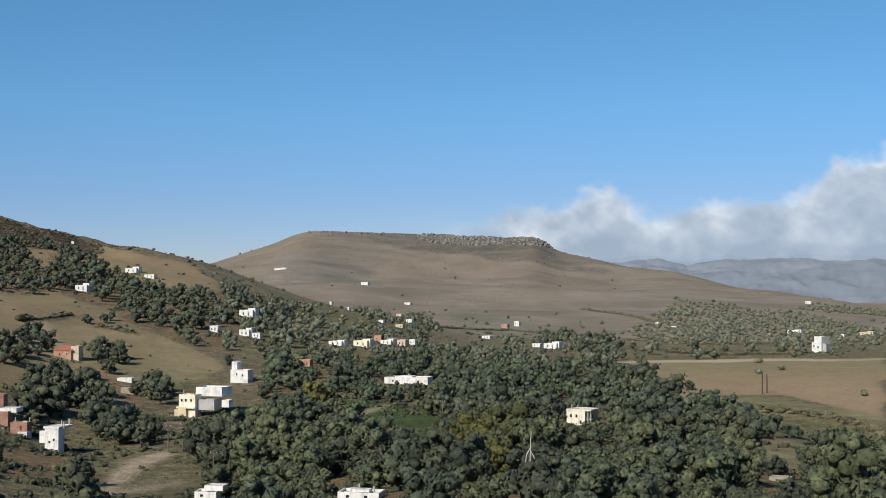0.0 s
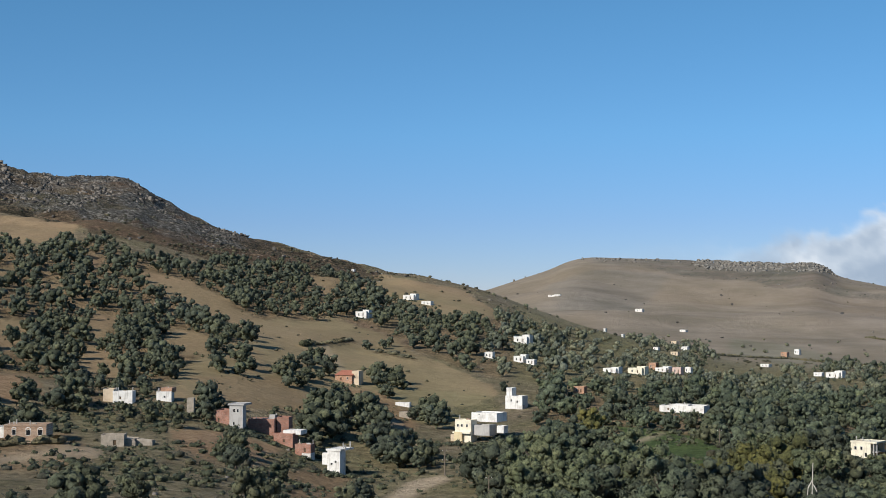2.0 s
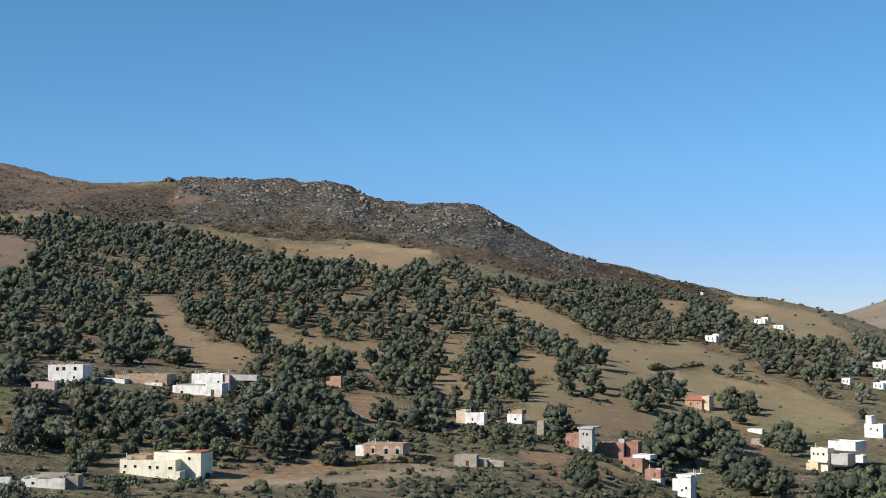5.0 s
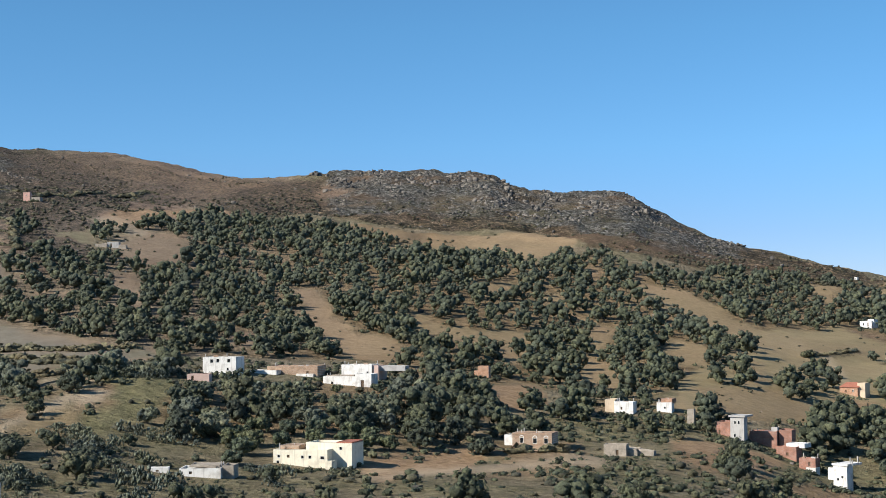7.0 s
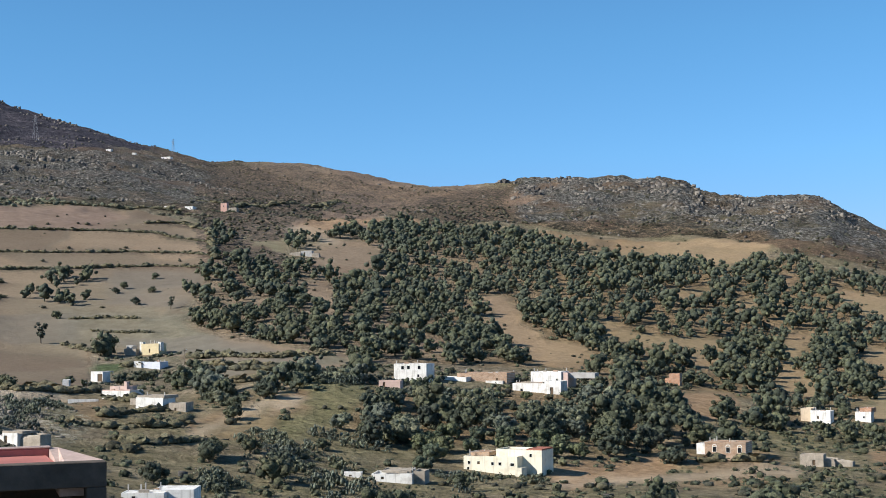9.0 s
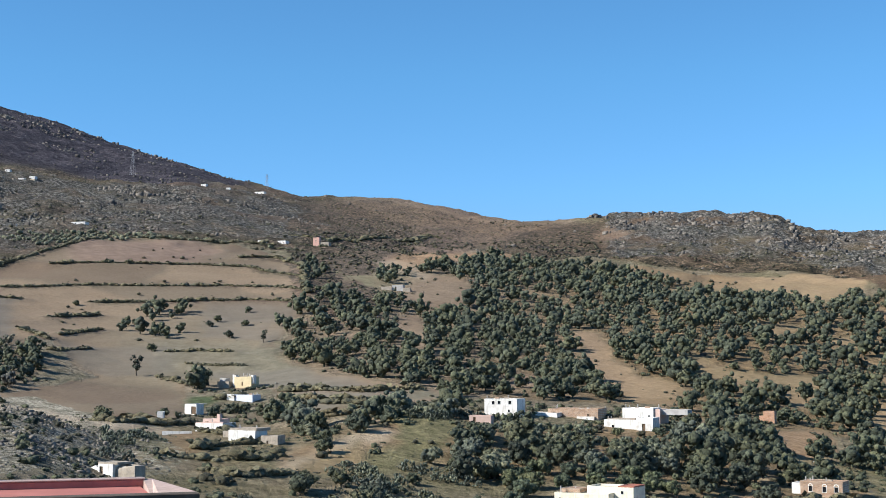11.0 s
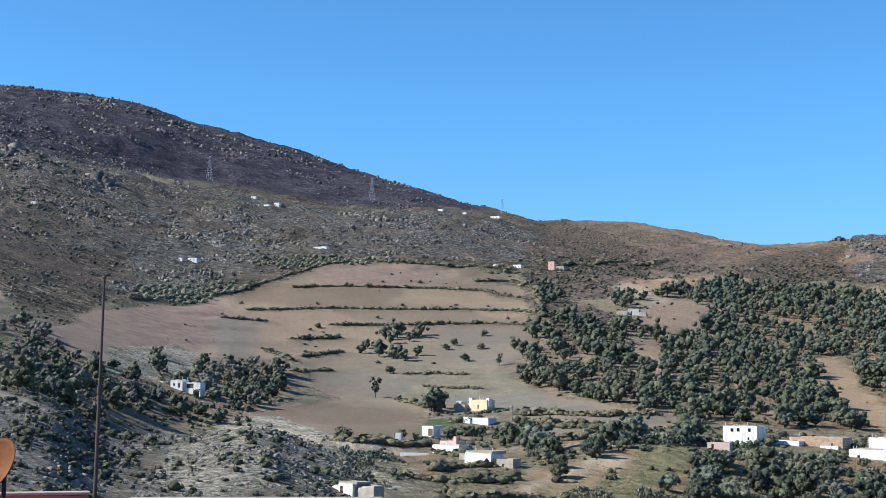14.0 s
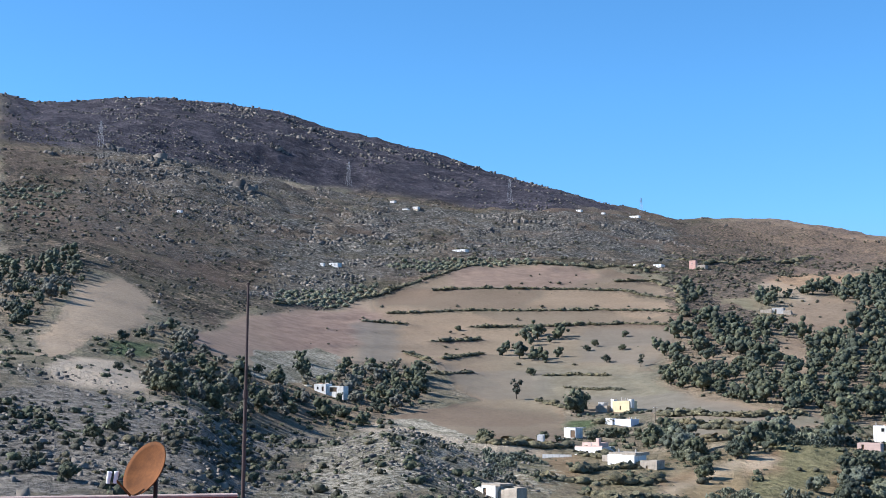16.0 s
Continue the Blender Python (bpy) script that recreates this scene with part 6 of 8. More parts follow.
house("house", "long low white house in the village", "house", -51.5, 689.6, 22, (
    ((-3.3, 3.3, 0, 5.3, 0, 1.9), "white", "flat", ((-1.3, 1, 0.7, 0.7), (1.3, 0.8, 0.5, 1, "d"),)),
    ((0.3, 3.9, 2, 5, 0, 2.4), "white", "flat", ()),
))
house("house", "cream village house with one dark window", "house", -40.2, 702, 22, (
    ((-3.6, 3.6, 0, 5.9, 0, 2.9), "cream", "flat", ((-1.4, 1.5, 0.7, 1), (1.4, 1.2, 0.6, 1.5, "d"),)),
    ((0.4, 4.3, 2, 5, 0, 3.6), "cream", "flat", ()),
))
house("house", "orange brick upper storey in the village", "house", -34.2, 754.1, 22, (
    ((-2, 2, 0, 3.3, 0, 3.5), "orange", "flat", ((-0.8, 1.7, 0.4, 1.2),)),
))
house("house", "white village house with a flat roof", "house", -29.6, 744.7, 22, (
    ((-2.9, 2.9, 0, 4.7, 0, 2.1), "white", "flat", ((-1.1, 1.1, 0.6, 0.7), (1.1, 0.8, 0.5, 1.1, "d"),)),
    ((0.3, 3.4, 2, 5, 0, 2.7), "white", "flat", ()),
))
house("house", "pink plastered flat-roofed village house", "house", -21.6, 744.9, 22, (
    ((-2.3, 2.3, 0, 3.8, 0, 3.4), "pink", "flat", ((-0.9, 1.7, 0.5, 1.2), (0.9, 1.5, 0.4, 1.7, "d"),)),
))
house("house", "white village house at the lane", "house", -16.5, 770.5, 22, (
    ((-1.6, 1.6, 0, 2.7, 0, 3.1), "white", "flat", ((-0.7, 1.5, 0.4, 1.1),)),
))
house("house", "orange block house among valley trees", "house", -56, 585, 22, (
    ((-2.3, 2.3, 0, 3.3, 0, 2.8), "orange", "flat", ((-0.9, 1.4, 0.5, 1), (0.9, 1.2, 0.4, 1.4, "d"),)),
))
house("house", "white house with a small tower at the field edge", "house", -28.3, 1195, 22, (
    ((-2.5, 2.5, 0, 4.7, 0, 3.1), "white", "flat", ((-1, 1.5, 0.6, 1.1),)),
))
house("house", "low tan house on the field edge", "house", -28, 918.1, 22, (
    ((-2.4, 2.4, 0, 4.5, 0, 2.1), "tan", "flat", ((-0.9, 1, 0.5, 0.7), (0.9, 0.8, 0.5, 1, "d"),)),
))
house("house", "small pale farm hut on a far field", "house", -39.7, 922.5, 22, (
    ((-1.6, 1.6, 0, 3, 0, 1.6), "white", "flat", ((-0.6, 0.8, 0.5, 0.6),)),
))
house("house", "white hut on the far slope", "house", -40.4, 1309.4, 22, (
    ((-2.7, 2.7, 0, 5.2, 0, 2.2), "tan", "flat", ((-1.1, 1.1, 0.6, 0.8),)),
))
house("house", "white farmhouse on a terrace under the plateau", "house", -91.3, 1678.2, 22, (
    ((-4.4, 4.4, 0, 6, 0, 3.4), "white", "flat", ((-1.8, 1.7, 0.9, 1.2),)),
))
house("house", "long white barn in the far fields", "house", 28.5, 963.1, 22, (
    ((-2.8, 2.8, 0, 5.4, 0, 1.8), "white", "flat", ((-1.1, 0.9, 0.6, 0.6), (1.1, 0.7, 0.5, 0.9, "d"),)),
))
house("house", "orange brick house in the far fields", "house", 51.8, 1222.3, 22, (
    ((-2.7, 2.7, 0, 5.1, 0, 3.8), "orange", "flat", ((-1.1, 1.9, 0.6, 1.3),)),
))
house("house", "white house in the far fields", "house", 63.5, 1248.9, 22, (
    ((-2.2, 2.2, 0, 4.1, 0, 4.3), "white", "flat", ((-0.9, 2.2, 0.6, 1.5),)),
))
house("house", "small white house at the tree line", "house", -77.3, 990.8, 22, (
    ((-0.9, 0.9, 0, 2.6, 0, 2.3), "white", "flat", ((-0.4, 1.2, 0.5, 0.8),)),
))
house("house", "small white hut at the tree line", "house", -64.2, 976.4, 22, (
    ((-0.8, 0.8, 0, 2.6, 0, 2.3), "white", "flat", ((-0.3, 1.1, 0.5, 0.8),)),
))
house("house", "low white huts on the plateau slope", "house", -228.7, 2021.5, 22, (
    ((-7.8, 7.8, 0, 6, 0, 2.4), "white", "flat", ((-3.1, 1.2, 1.6, 0.8), (3.1, 0.6, 1.2, 1.2, "d"),)),
    ((0.8, 9.4, 2, 5, 0, 3), "white", "flat", ()),
))
house("house", "white hut on the plateau slope", "house", -37.5, 1515.3, 22, (
    ((-3.2, 3.2, 0, 6, 0, 2.2), "white", "flat", ((-1.3, 1.1, 0.7, 0.8),)),
))
house("house", "white house group at the valley edge", "house", 62, 838, 22, (
    ((-4, 4, 0, 6, 0, 3.2), "white", "flat", ((-1.6, 1.6, 0.8, 1.1), (1.6, 1.3, 0.6, 1.6, "d"),)),
    ((0.4, 4.8, 2, 5, 0, 4), "white", "flat", ()),
))
house("house", "white house at the valley edge", "house", 54.6, 848.4, 22, (
    ((-2.4, 2.4, 0, 4, 0, 2.2), "white", "flat", ((-1, 1.1, 0.5, 0.8),)),
))
house("house", "long white shed in the fields", "house", 275.1, 1136.5, 22, (
    ((-4.8, 4.8, 0, 6, 0, 2.3), "white", "flat", ((-1.9, 1.1, 1, 0.8), (1.9, 0.8, 0.8, 1.1, "d"),)),
    ((0.5, 5.8, 2, 5, 0, 2.8), "white", "flat", ()),
))
house("house", "white farmhouse on the far rise", "house", 417.2, 1652.8, 22, (
    ((-3.4, 3.4, 0, 6, 0, 3), "white", "flat", ((-1.4, 1.5, 0.9, 1),)),
))
house("house", "small white hut in the far fields", "house", 187.8, 1267.7, 22, (
    ((-1.7, 1.7, 0, 3.3, 0, 2.9), "white", "flat", ((-0.7, 1.5, 0.6, 1),)),
))
house("house", "small white hut by the orchard", "house", 195, 1222.2, 22, (
    ((-2.3, 2.3, 0, 4.3, 0, 2.1), "white", "flat", ((-0.9, 1, 0.6, 0.7),)),
))
house("house", "small house beside the road", "house", 296.2, 1076.2, 22, (
    ((-2.2, 2.2, 0, 4.2, 0, 2.2), "white", "flat", ((-0.9, 1.1, 0.5, 0.8),)),
))
house("house", "pale house beside the far road", "house", 321.3, 1101, 22, (
    ((-4.5, 4.5, 0, 6, 0, 2.6), "tan", "flat", ((-1.8, 1.3, 0.9, 0.9), (1.8, 1, 0.7, 1.3, "d"),)),
    ((0.5, 5.4, 2, 5, 0, 3.2), "tan", "flat", ()),
))
house("house", "white farmhouse on the wooded hillside", "house", -181, 837.4, 22, (
    ((-3.4, 3.4, 0, 5.6, 0, 2.9), "white", "flat", ((-1.4, 1.5, 0.7, 1), (1.4, 1.2, 0.5, 1.5, "d"),)),
    ((0.3, 4.1, 2, 5, 0, 3.7), "white", "flat", ()),
))
house("house", "white shed on the wooded hillside", "house", -168.1, 826.6, 22, (
    ((-2.9, 2.9, 0, 4.7, 0, 2), "white", "flat", ((-1.2, 1, 0.6, 0.7), (1.2, 0.7, 0.5, 1, "d"),)),
))
house("house", "white farmhouse among oaks", "house", -187.1, 746.6, 22, (
    ((-3.1, 3.1, 0, 5, 0, 3.4), "white", "flat", ((-1.2, 1.7, 0.6, 1.2), (1.2, 1.4, 0.5, 1.7, "d"),)),
    ((0.3, 3.7, 2, 5, 0, 4.2), "white", "flat", ()),
))
house("house", "small white hut near the ridge", "house", -255.8, 996.8, 22, (
    ((-1, 1, 0, 2.6, 0, 2.1), "white", "flat", ((-0.4, 1.1, 0.5, 0.7),)),
))
house("house", "white cottage on the hillside", "house", -105.9, 666.4, 22, (
    ((-2.1, 2.1, 0, 3.4, 0, 2.7), "white", "flat", ((-0.8, 1.3, 0.4, 0.9), (0.8, 1.1, 0.4, 1.3, "d"),)),
))
house("house", "whitewashed hut under the rocks", "house", -804.7, 452.8, 26, (
    ((-3.1, 3.1, 0, 6, 0, 2.4), "white", "flat", ((-1.2, 1.2, 0.6, 0.9), (1.2, 1, 0.5, 1.2, "d"),)),
))
house("house", "small white outhouse under the rocks", "house", -801, 442.3, 26, (
    ((-1.2, 1.2, 0, 2.6, 0, 2.2), "white", "flat", ((-0.5, 1.1, 0.4, 0.8),)),
))
house("house", "long low white hut on the scrub slope", "house", -815.2, 557.2, 26, (
    ((-5, 5, 0, 6, 0, 2), "white", "flat", ((-2, 1, 1, 0.7), (2, 0.7, 0.8, 1, "d"),)),
))
house("house", "small white hut on the bare slope", "house", -951.3, 409.5, 26, (
    ((-1.6, 1.6, 0, 3.1, 0, 2.4), "white", "flat", ((-0.6, 1.2, 0.5, 0.9),)),
))
house("house", "white hut on the ridge shoulder", "house", -1199.8, 740.7, 26, (
    ((-2.4, 2.4, 0, 4.6, 0, 2.1), "white", "flat", ((-1, 1, 0.7, 0.7),)),
))
house("house", "white hut on the ridge track", "house", -1168.8, 736, 26, (
    ((-2.7, 2.7, 0, 5.1, 0, 2.8), "white", "flat", ((-1.1, 1.4, 0.7, 1),)),
))
house("house", "small pale hut on the ridge", "house", -1172.6, 750.1, 26, (
    ((-2.7, 2.7, 0, 5.2, 0, 3.7), "white", "flat", ((-1.1, 1.8, 0.7, 1.3),)),
))
house("house", "white hut at the field top", "house", -720.1, 634.5, 26, (
    ((-2.4, 2.4, 0, 4.7, 0, 2.5), "white", "flat", ((-1, 1.3, 0.5, 0.9), (1, 1, 0.5, 1.3, "d"),)),
))
house("house", "low white hut at the field top", "house", -719.4, 652.2, 26, (
    ((-2.9, 2.9, 0, 5.6, 0, 2), "white", "flat", ((-1.2, 1, 0.6, 0.7), (1.2, 0.7, 0.5, 1, "d"),)),
))
house("house", "white hut high on the ridge line", "house", -1260.9, 1107.9, 26, (
    ((-6, 6, 0, 6, 0, 3.5), "white", "flat", ((-2.4, 1.7, 1.2, 1.2), (2.4, 1.2, 1, 1.7, "d"),)),
))
house("house", "pale hut on the ridge line", "house", -1147.5, 933.1, 26, (
    ((-2.7, 2.7, 0, 5.2, 0, 2.2), "white", "flat", ((-1.1, 1.1, 0.7, 0.8),)),
))
house("house", "small hut on the ridge line", "house", -1131.7, 952.2, 26, (
    ((-1.8, 1.8, 0, 3.4, 0, 1.7), "white", "flat", ((-0.7, 0.9, 0.7, 0.6),)),
))
house("house", "small tan hut below the dark mountain", "house", -1172, 727.4, 26, (
    ((-2.3, 2.3, 0, 4.5, 0, 1.6), "tan", "flat", ((-0.9, 0.8, 0.7, 0.6),)),
))
house("house", "white hut below the dark mountain", "house", -1168.2, 737, 26, (
    ((-2, 2, 0, 3.9, 0, 2), "white", "flat", ((-0.8, 1, 0.7, 0.7),)),
))
house("house", "low pale hut below the dark mountain", "house", -1169.5, 748.2, 26, (
    ((-2.3, 2.3, 0, 4.5, 0, 2), "tan", "flat", ((-0.9, 1, 0.7, 0.7),)),
))
house("house", "white hut among the ravine trees", "house", -434.5, 239.8, 26, (
    ((-2.2, 2.2, 0, 5, 0, 2.9), "white", "flat", ((-0.9, 1.5, 0.7, 0.9), (1.0, 1.2, 0.8, 1.6, "d"),)),
    ((2.25, 8.4, 0.8, 4, 0, 2.2), "white", "flat", ((4.6, 1.1, 2.6, 1.7, "d"),)),
    ((-9.6, -5.8, 1.5, 4, 0, 2.6), "cream", "flat", ((-7.6, 1.2, 0.8, 1.6, "d"),)),
))
house("house", "long white single-storey house among the valley trees", "house", -13.5, 523.1, 15, (
    ((-8.1, 8.1, 0, 8, 0, 2.5), "white", "flat", ((-4.9, 1.2, 0.6, 0.8, "d"), (4.5, 1, 0.6, 0.7),)),
    ((-4, 1.9, 2, 5, 2.3, 2.8), "white", "flat", ()),
    ((0.1, 0.5, 3, 0.5, 2.5, 3.7), "grey", "post", ()),
))
house("house", "tan two-storey house with an open concrete balcony frame", "house", 33.1, 361.6, 24, (
    ((-2.5, 2.5, 0, 3.6, 0, 4.3), "cream", "flat", ((-1.3, 2.9, 0.5, 0.8), (0.2, 2.9, 0.5, 0.8), (1.3, 1.4, 0.5, 0.9),)),
    ((-2.6, 4.1, -0.1, 6.2, 4.2, 4.6), "cream", "flat", ()),
    ((2.6, 4.1, 0.6, 7.5, 2, 2.2), "grey", "flat", ()),
    ((2.6, 2.7, 7, 0.5, 0, 4), "grey", "post", ()),
    ((3.8, 4, 0.4, 0.5, 0, 4), "grey", "post", ()),
    ((3.1, 3.3, 0.2, 0.5, 0, 4), "grey", "post", ()),
    ((2.6, 3.7, 4.5, 1, 0, 4), "tan", "flat", ()),
))
house("house", "white three-storey house with stepped terraces beside the road", "house", 202.1, 782.7, 25, (
    ((-2.8, 2.8, 0, 4.7, 0, 5.6), "white", "flat", ((-1.5, 3.5, 0.7, 1.1), (0.8, 3.2, 0.7, 1.1),)),
    ((-1.9, 2.4, 1, 7, 5.1, 8.8), "white", "flat", ()),
    ((1.9, 4.9, 1.5, 7, 0.3, 5.1), "grey", "flat", ()),
))
house("ruin", "roofless ruin between trees", "ruin", 59.7, 257.1, 12, (
    ((-1.9, 1.9, 0, 2.6, 0, 0.8), "stone", "flat", ((0.5, 0.3, 0.5, 0.5, "d"),)),
))
house("house", "white house with a broad flat roof below the wood", "house", -13.2, 224.5, 15, (
    ((-3.3, 3.3, 0, 4, 0, 1.7), "white", "flat", ((-1.7, 1.1, 0.3, 0.4), (1.2, 1.1, 0.3, 0.4),)),
    ((-1.2, 1.5, 1, 2, 1.6, 2), "white", "flat", ()),
))
house("house", "white house with two roof levels at the foot of the wood", "house", -41.8, 254.5, 20, (
    ((-2, 2, 0, 2.8, 0, 2), "white", "flat", ((-0.7, 1.3, 0.3, 0.4),)),
    ((-0.7, 2.7, 1.5, 3, 1.9, 2.8), "white", "flat", ()),
))
house("house", "white farmhouse with a pink roof terrace", "house", -301.5, 247.9, 34, (
    ((-4.3, 4.3, 0, 6.4, 0, 3.2), "white", "flat", ((-2.5, 1.8, 0.6, 0.8), (-0.3, 1.8, 0.8, 0.7), (3.3, 1.7, 0.5, 0.7),)),
    ((-4.2, 1.6, 3.5, 4, 3.1, 4.2), "pink", "flat", ()),
    ((1.2, 2.1, 2, 1.2, 3.2, 5.5), "pink", "flat", ()),
    ((-4.2, 4.4, 0.1, 0.4, 3.1, 3.4), "pink", "flat", ()),
    ((0.2, 3.8, 1, 3, 3.1, 3.5), "pink", "flat", ()),
))
house("barn", "whitewashed barn with a shaded open side", "barn", -352.4, 282.5, 40, (
    ((-2.3, 2.3, 0, 3.5, 0, 3.1), "white", "flat", ((1.2, 1.25, 1.9, 2.3, "d"),)),
    ((-2, 1.1, 0.5, 6, 2.9, 3.2), "grey", "flat", ()),
))
house("house", "whitewashed stone cottage with a rough slab roof", "house", -263.8, 226.9, 32, (
    ((-3.7, 3.7, 0, 5.5, 0, 4.1), "white", "flat", ((0.2, 1.8, 0.4, 1, "d"),)),
    ((-3.5, 3.9, 0.2, 6.4, 3.9, 4.6), "stone", "flat", ()),
    ((-5.9, -3.5, 1, 3, 2.3, 3.8), "stone", "flat", ()),
))
house("hut", "rough stone hut with a flat earth roof", "hut", -256.9, 229.4, 32, (
    ((-2.3, 2.3, 0, 3.4, 0, 3), "stone", "flat", ((-0.5, 1.3, 0.4, 0.9, "d"),)),
))
house("house", "pale blue and white farm building", "house", -361.7, 311.7, 32, (
    ((-3.4, 3.4, 0, 5.1, 0, 3), "blue", "flat", ()),
    ((-6.1, -3.3, -0.5, 6, 0, 3.2), "white", "flat", ()),
))
house("house", "yellow-walled farm building with white end piers", "house", -392, 337.4, 32, (
    ((-3.5, 3.5, 0, 5.2, 0, 3.9), "yellow", "flat", ((-0.2, 1.4, 0.6, 1.4, "d"),)),
    ((-4.3, -3, 0.2, 2, 0.6, 4.5), "white", "flat", ()),
    ((3, 4.1, 0.4, 2, 1.4, 4.5), "white", "flat", ()),
    ((-9.6, -4.8, -1.5, 4, 0, 2.2), "stone", "flat", ()),
    ((-8.9, -6.4, -1, 3, 1.8, 3.4), "grey", "flat", ()),
))
house("garden_wall", "low white wall along the farm lane", "wall", -298.5, 235, 8, (
    ((-3.8, 3.8, 0, 0.5, 0, 1.2), "white", "flat", ()),
))
house("lean_to", "small white lean-to by the lane", "shed", -335.6, 258.1, 10, (
    ((-0.9, 0.9, 0, 2.6, 0, 2.4), "white", "flat", ()),
))
house("ruin", "L-shaped whitewashed ruin below the lane", "ruin", -216.5, 154.6, 42, (
    ((-1.7, 1.7, 0, 3.4, 0, 2.0), "white", "flat", ((-1.0, 0.9, 0.8, 1.5, "d"),)),
    ((-1.9, 2.6, 0.2, 3.6, 1.9, 2.3), "stone", "flat", ()),
    # darker stone block stands in for the long side wall in shade
    ((1.75, 6.2, 0.7, 2.8, -0.2, 1.9), "stone", "rubble", ()),
    ((-4.6, -2.4, 0.8, 2.4, 0, 1.6), "white", "rubble", ((-3.4, 0.8, 0.7, 1.2, "d"),)),
    ((-2.4, -1.72, 1.0, 0.5, 0, 1.1), "stone", "rubble", ()),
))
house("house", "pink plastered tower house with a low annex", "house", -701, 666.5, 20, (
    ((-2.2, 2.2, 0, 4, 0, 6), "rose", "flat", ((-0.2, 4, 0.5, 0.9),)),
    ((2.2, 8.7, 0.5, 5, 0, 2.8), "stone", "flat", ()),
))
house("ruin", "low broken grey stone walls on an ochre bank above the wood", "ruin", -528.2, 559.0, 14, (
    ((-7, -1, 0, 3, 0, 2.4), "stone", "rubble", ()),
    ((-1, 5, 1, 4, 0, 3.0), "grey", "flat", ((1.0, 1.4, 0.8, 1.6, "d"),)),
    ((5, 9, 0.5, 2.5, 0, 1.7), "stone", "rubble", ()),
))
house("house", "flat white roofs of houses just below", "house", -162.1, 138.2, 12, (
    ((-3.1, 3.1, 0, 4.2, 0, 1.3), "white", "flat", ((-1.3, 0.7, 0.3, 0.4),)),
    ((1.1, 7, 2, 6, 0, 1.5), "white", "flat", ()),
))


# ---- woods, scrub, cactus, rocks ----
def grow():
    x, y, gen = spread(9.2, -19, 76, 165, 1300, 11)
    k = cover(x, y)
    p = np.maximum(k["wood"], 0.06 * (x > -0.966 * y) * (1 - k["rock"]) * (1 - k["field"]) * (1 - k["dark"]) * (1 - k["scrub"]) * (np.hypot(x, y) < 900)) * (1 - k["clear"]) * (1 - 0.97 * np.maximum(k["field"], k["track"])) * (1 - 0.9 * ((k["grass"] > 0.9) | (k["meadow"] > 0.5)))
    p = np.maximum(p, k["copse"])
    # a glade or field stays open on its lower side too
    dist = np.hypot(x, y)
    for reach in (7, 13):
        beyond = cover(x * (1 + reach / dist), y * (1 + reach / dist))
        p = p * (1 - 0.85 * (np.degrees(np.arctan2(-x, y)) < 49) * (np.maximum(np.maximum(beyond["clear"], beyond["field"]), beyond["meadow"]) > 0.5) * (k["copse"] < 0.3))
    for reach in range(10, 61, 10):
        beyond = cover(x * (1 + reach / dist), y * (1 + reach / dist))
        p = p * (1 - 0.9 * (beyond["meadow"] > 0.9) * (dist < 520) * (np.degrees(np.arctan2(-x, y)) < 6))
    gaps = grain(x, y, 26, 51, 3)
    ok = (gen.uniform(0, 1, len(x)) < p * np.clip(1.25 + gaps * 1.5, 0.15, 1.2)) & free_of_houses(x, y)
    x, y = x[ok], y[ok]
    ox, oy, gen2 = spread(10, -19, 76, 500, 2600, 12, 0.25)
    ko = cover(ox, oy)
    ok = (gen2.uniform(0, 1, len(ox)) < np.maximum(ko["orchard"], 0.02 * (np.hypot(ox, oy) < 1500) * (np.degrees(np.arctan2(-ox, oy)) < 9))) & free_of_houses(ox, oy)
    rx, ry, _ = spread(6.6, 48, 66, 640, 980, 14, 0.2)
    row = (cover(rx, ry)["orchard"] > 0.5) & free_of_houses(rx, ry)
    ox, oy = np.concatenate([ox[ok], rx[row]]), np.concatenate([oy[ok], ry[row]])
    d = np.hypot(x, y)
    size = (gen.uniform(0.68, 1.05, len(x)) + 0.75 * gen.uniform(0, 1, len(x)) ** 2.2) * (1 + 0.15 * grain(x, y, 60, 53, 2))
    valley = (np.degrees(np.arctan2(-x, y)) < 8) & (d < 620)
    size = size * np.where(valley, 1.0, np.where(np.degrees(np.arctan2(-x, y)) < 9, 0.9, 1.0))
    size = size * np.where((np.degrees(np.arctan2(-x, y)) > 57.5) & (d < 620), 0.74, 1.0)
    golden = cover(x, y)["autumn"] * (0.5 + grain(x, y, 22, 59, 2))
    z = land(x, y)
    size = lower_before_houses(x, y, z, size)
    keep = size > 0.32
    x, y, d, size, valley, z, golden = x[keep], y[keep], d[keep], size[keep], valley[keep], z[keep], golden[keep]
    order = np.argsort(d)
    near = order[:290]
    kinds = [tree_kind(100 + i, 3.9 - 0.15 * i, 6.0 + 0.35 * (i % 3), 440, 0.27, 26, LEAF, "evergreen oak with a dense dark grey-green crown on the slope") for i in range(4)]
    green = [tree_kind(200 + i, 3.7, 6.6 + i, 440, 0.27, 26, LEAF_GREEN, "leafy green tree in the valley grove", "valley_tree") for i in range(2)]
    yellow = tree_kind(300, 3.6, 6.8, 440, 0.27, 26, LEAF_YELLOW, "tree with yellowing autumn leaves in the valley", "turning_tree")
    bare = tree_kind(310, 3.5, 5.8, 380, 0.25, 24, LEAF_BARE, "half-bare grey-brown tree in the ravine thicket", "ravine_tree")
    olive = tree_kind(320, 3.7, 5.8, 440, 0.27, 26, LEAF_OLIVE, "grey-green olive tree in the wood between the houses", "olive_tree")
    ravine = np.degrees(np.arctan2(-x, y)) > 57.5
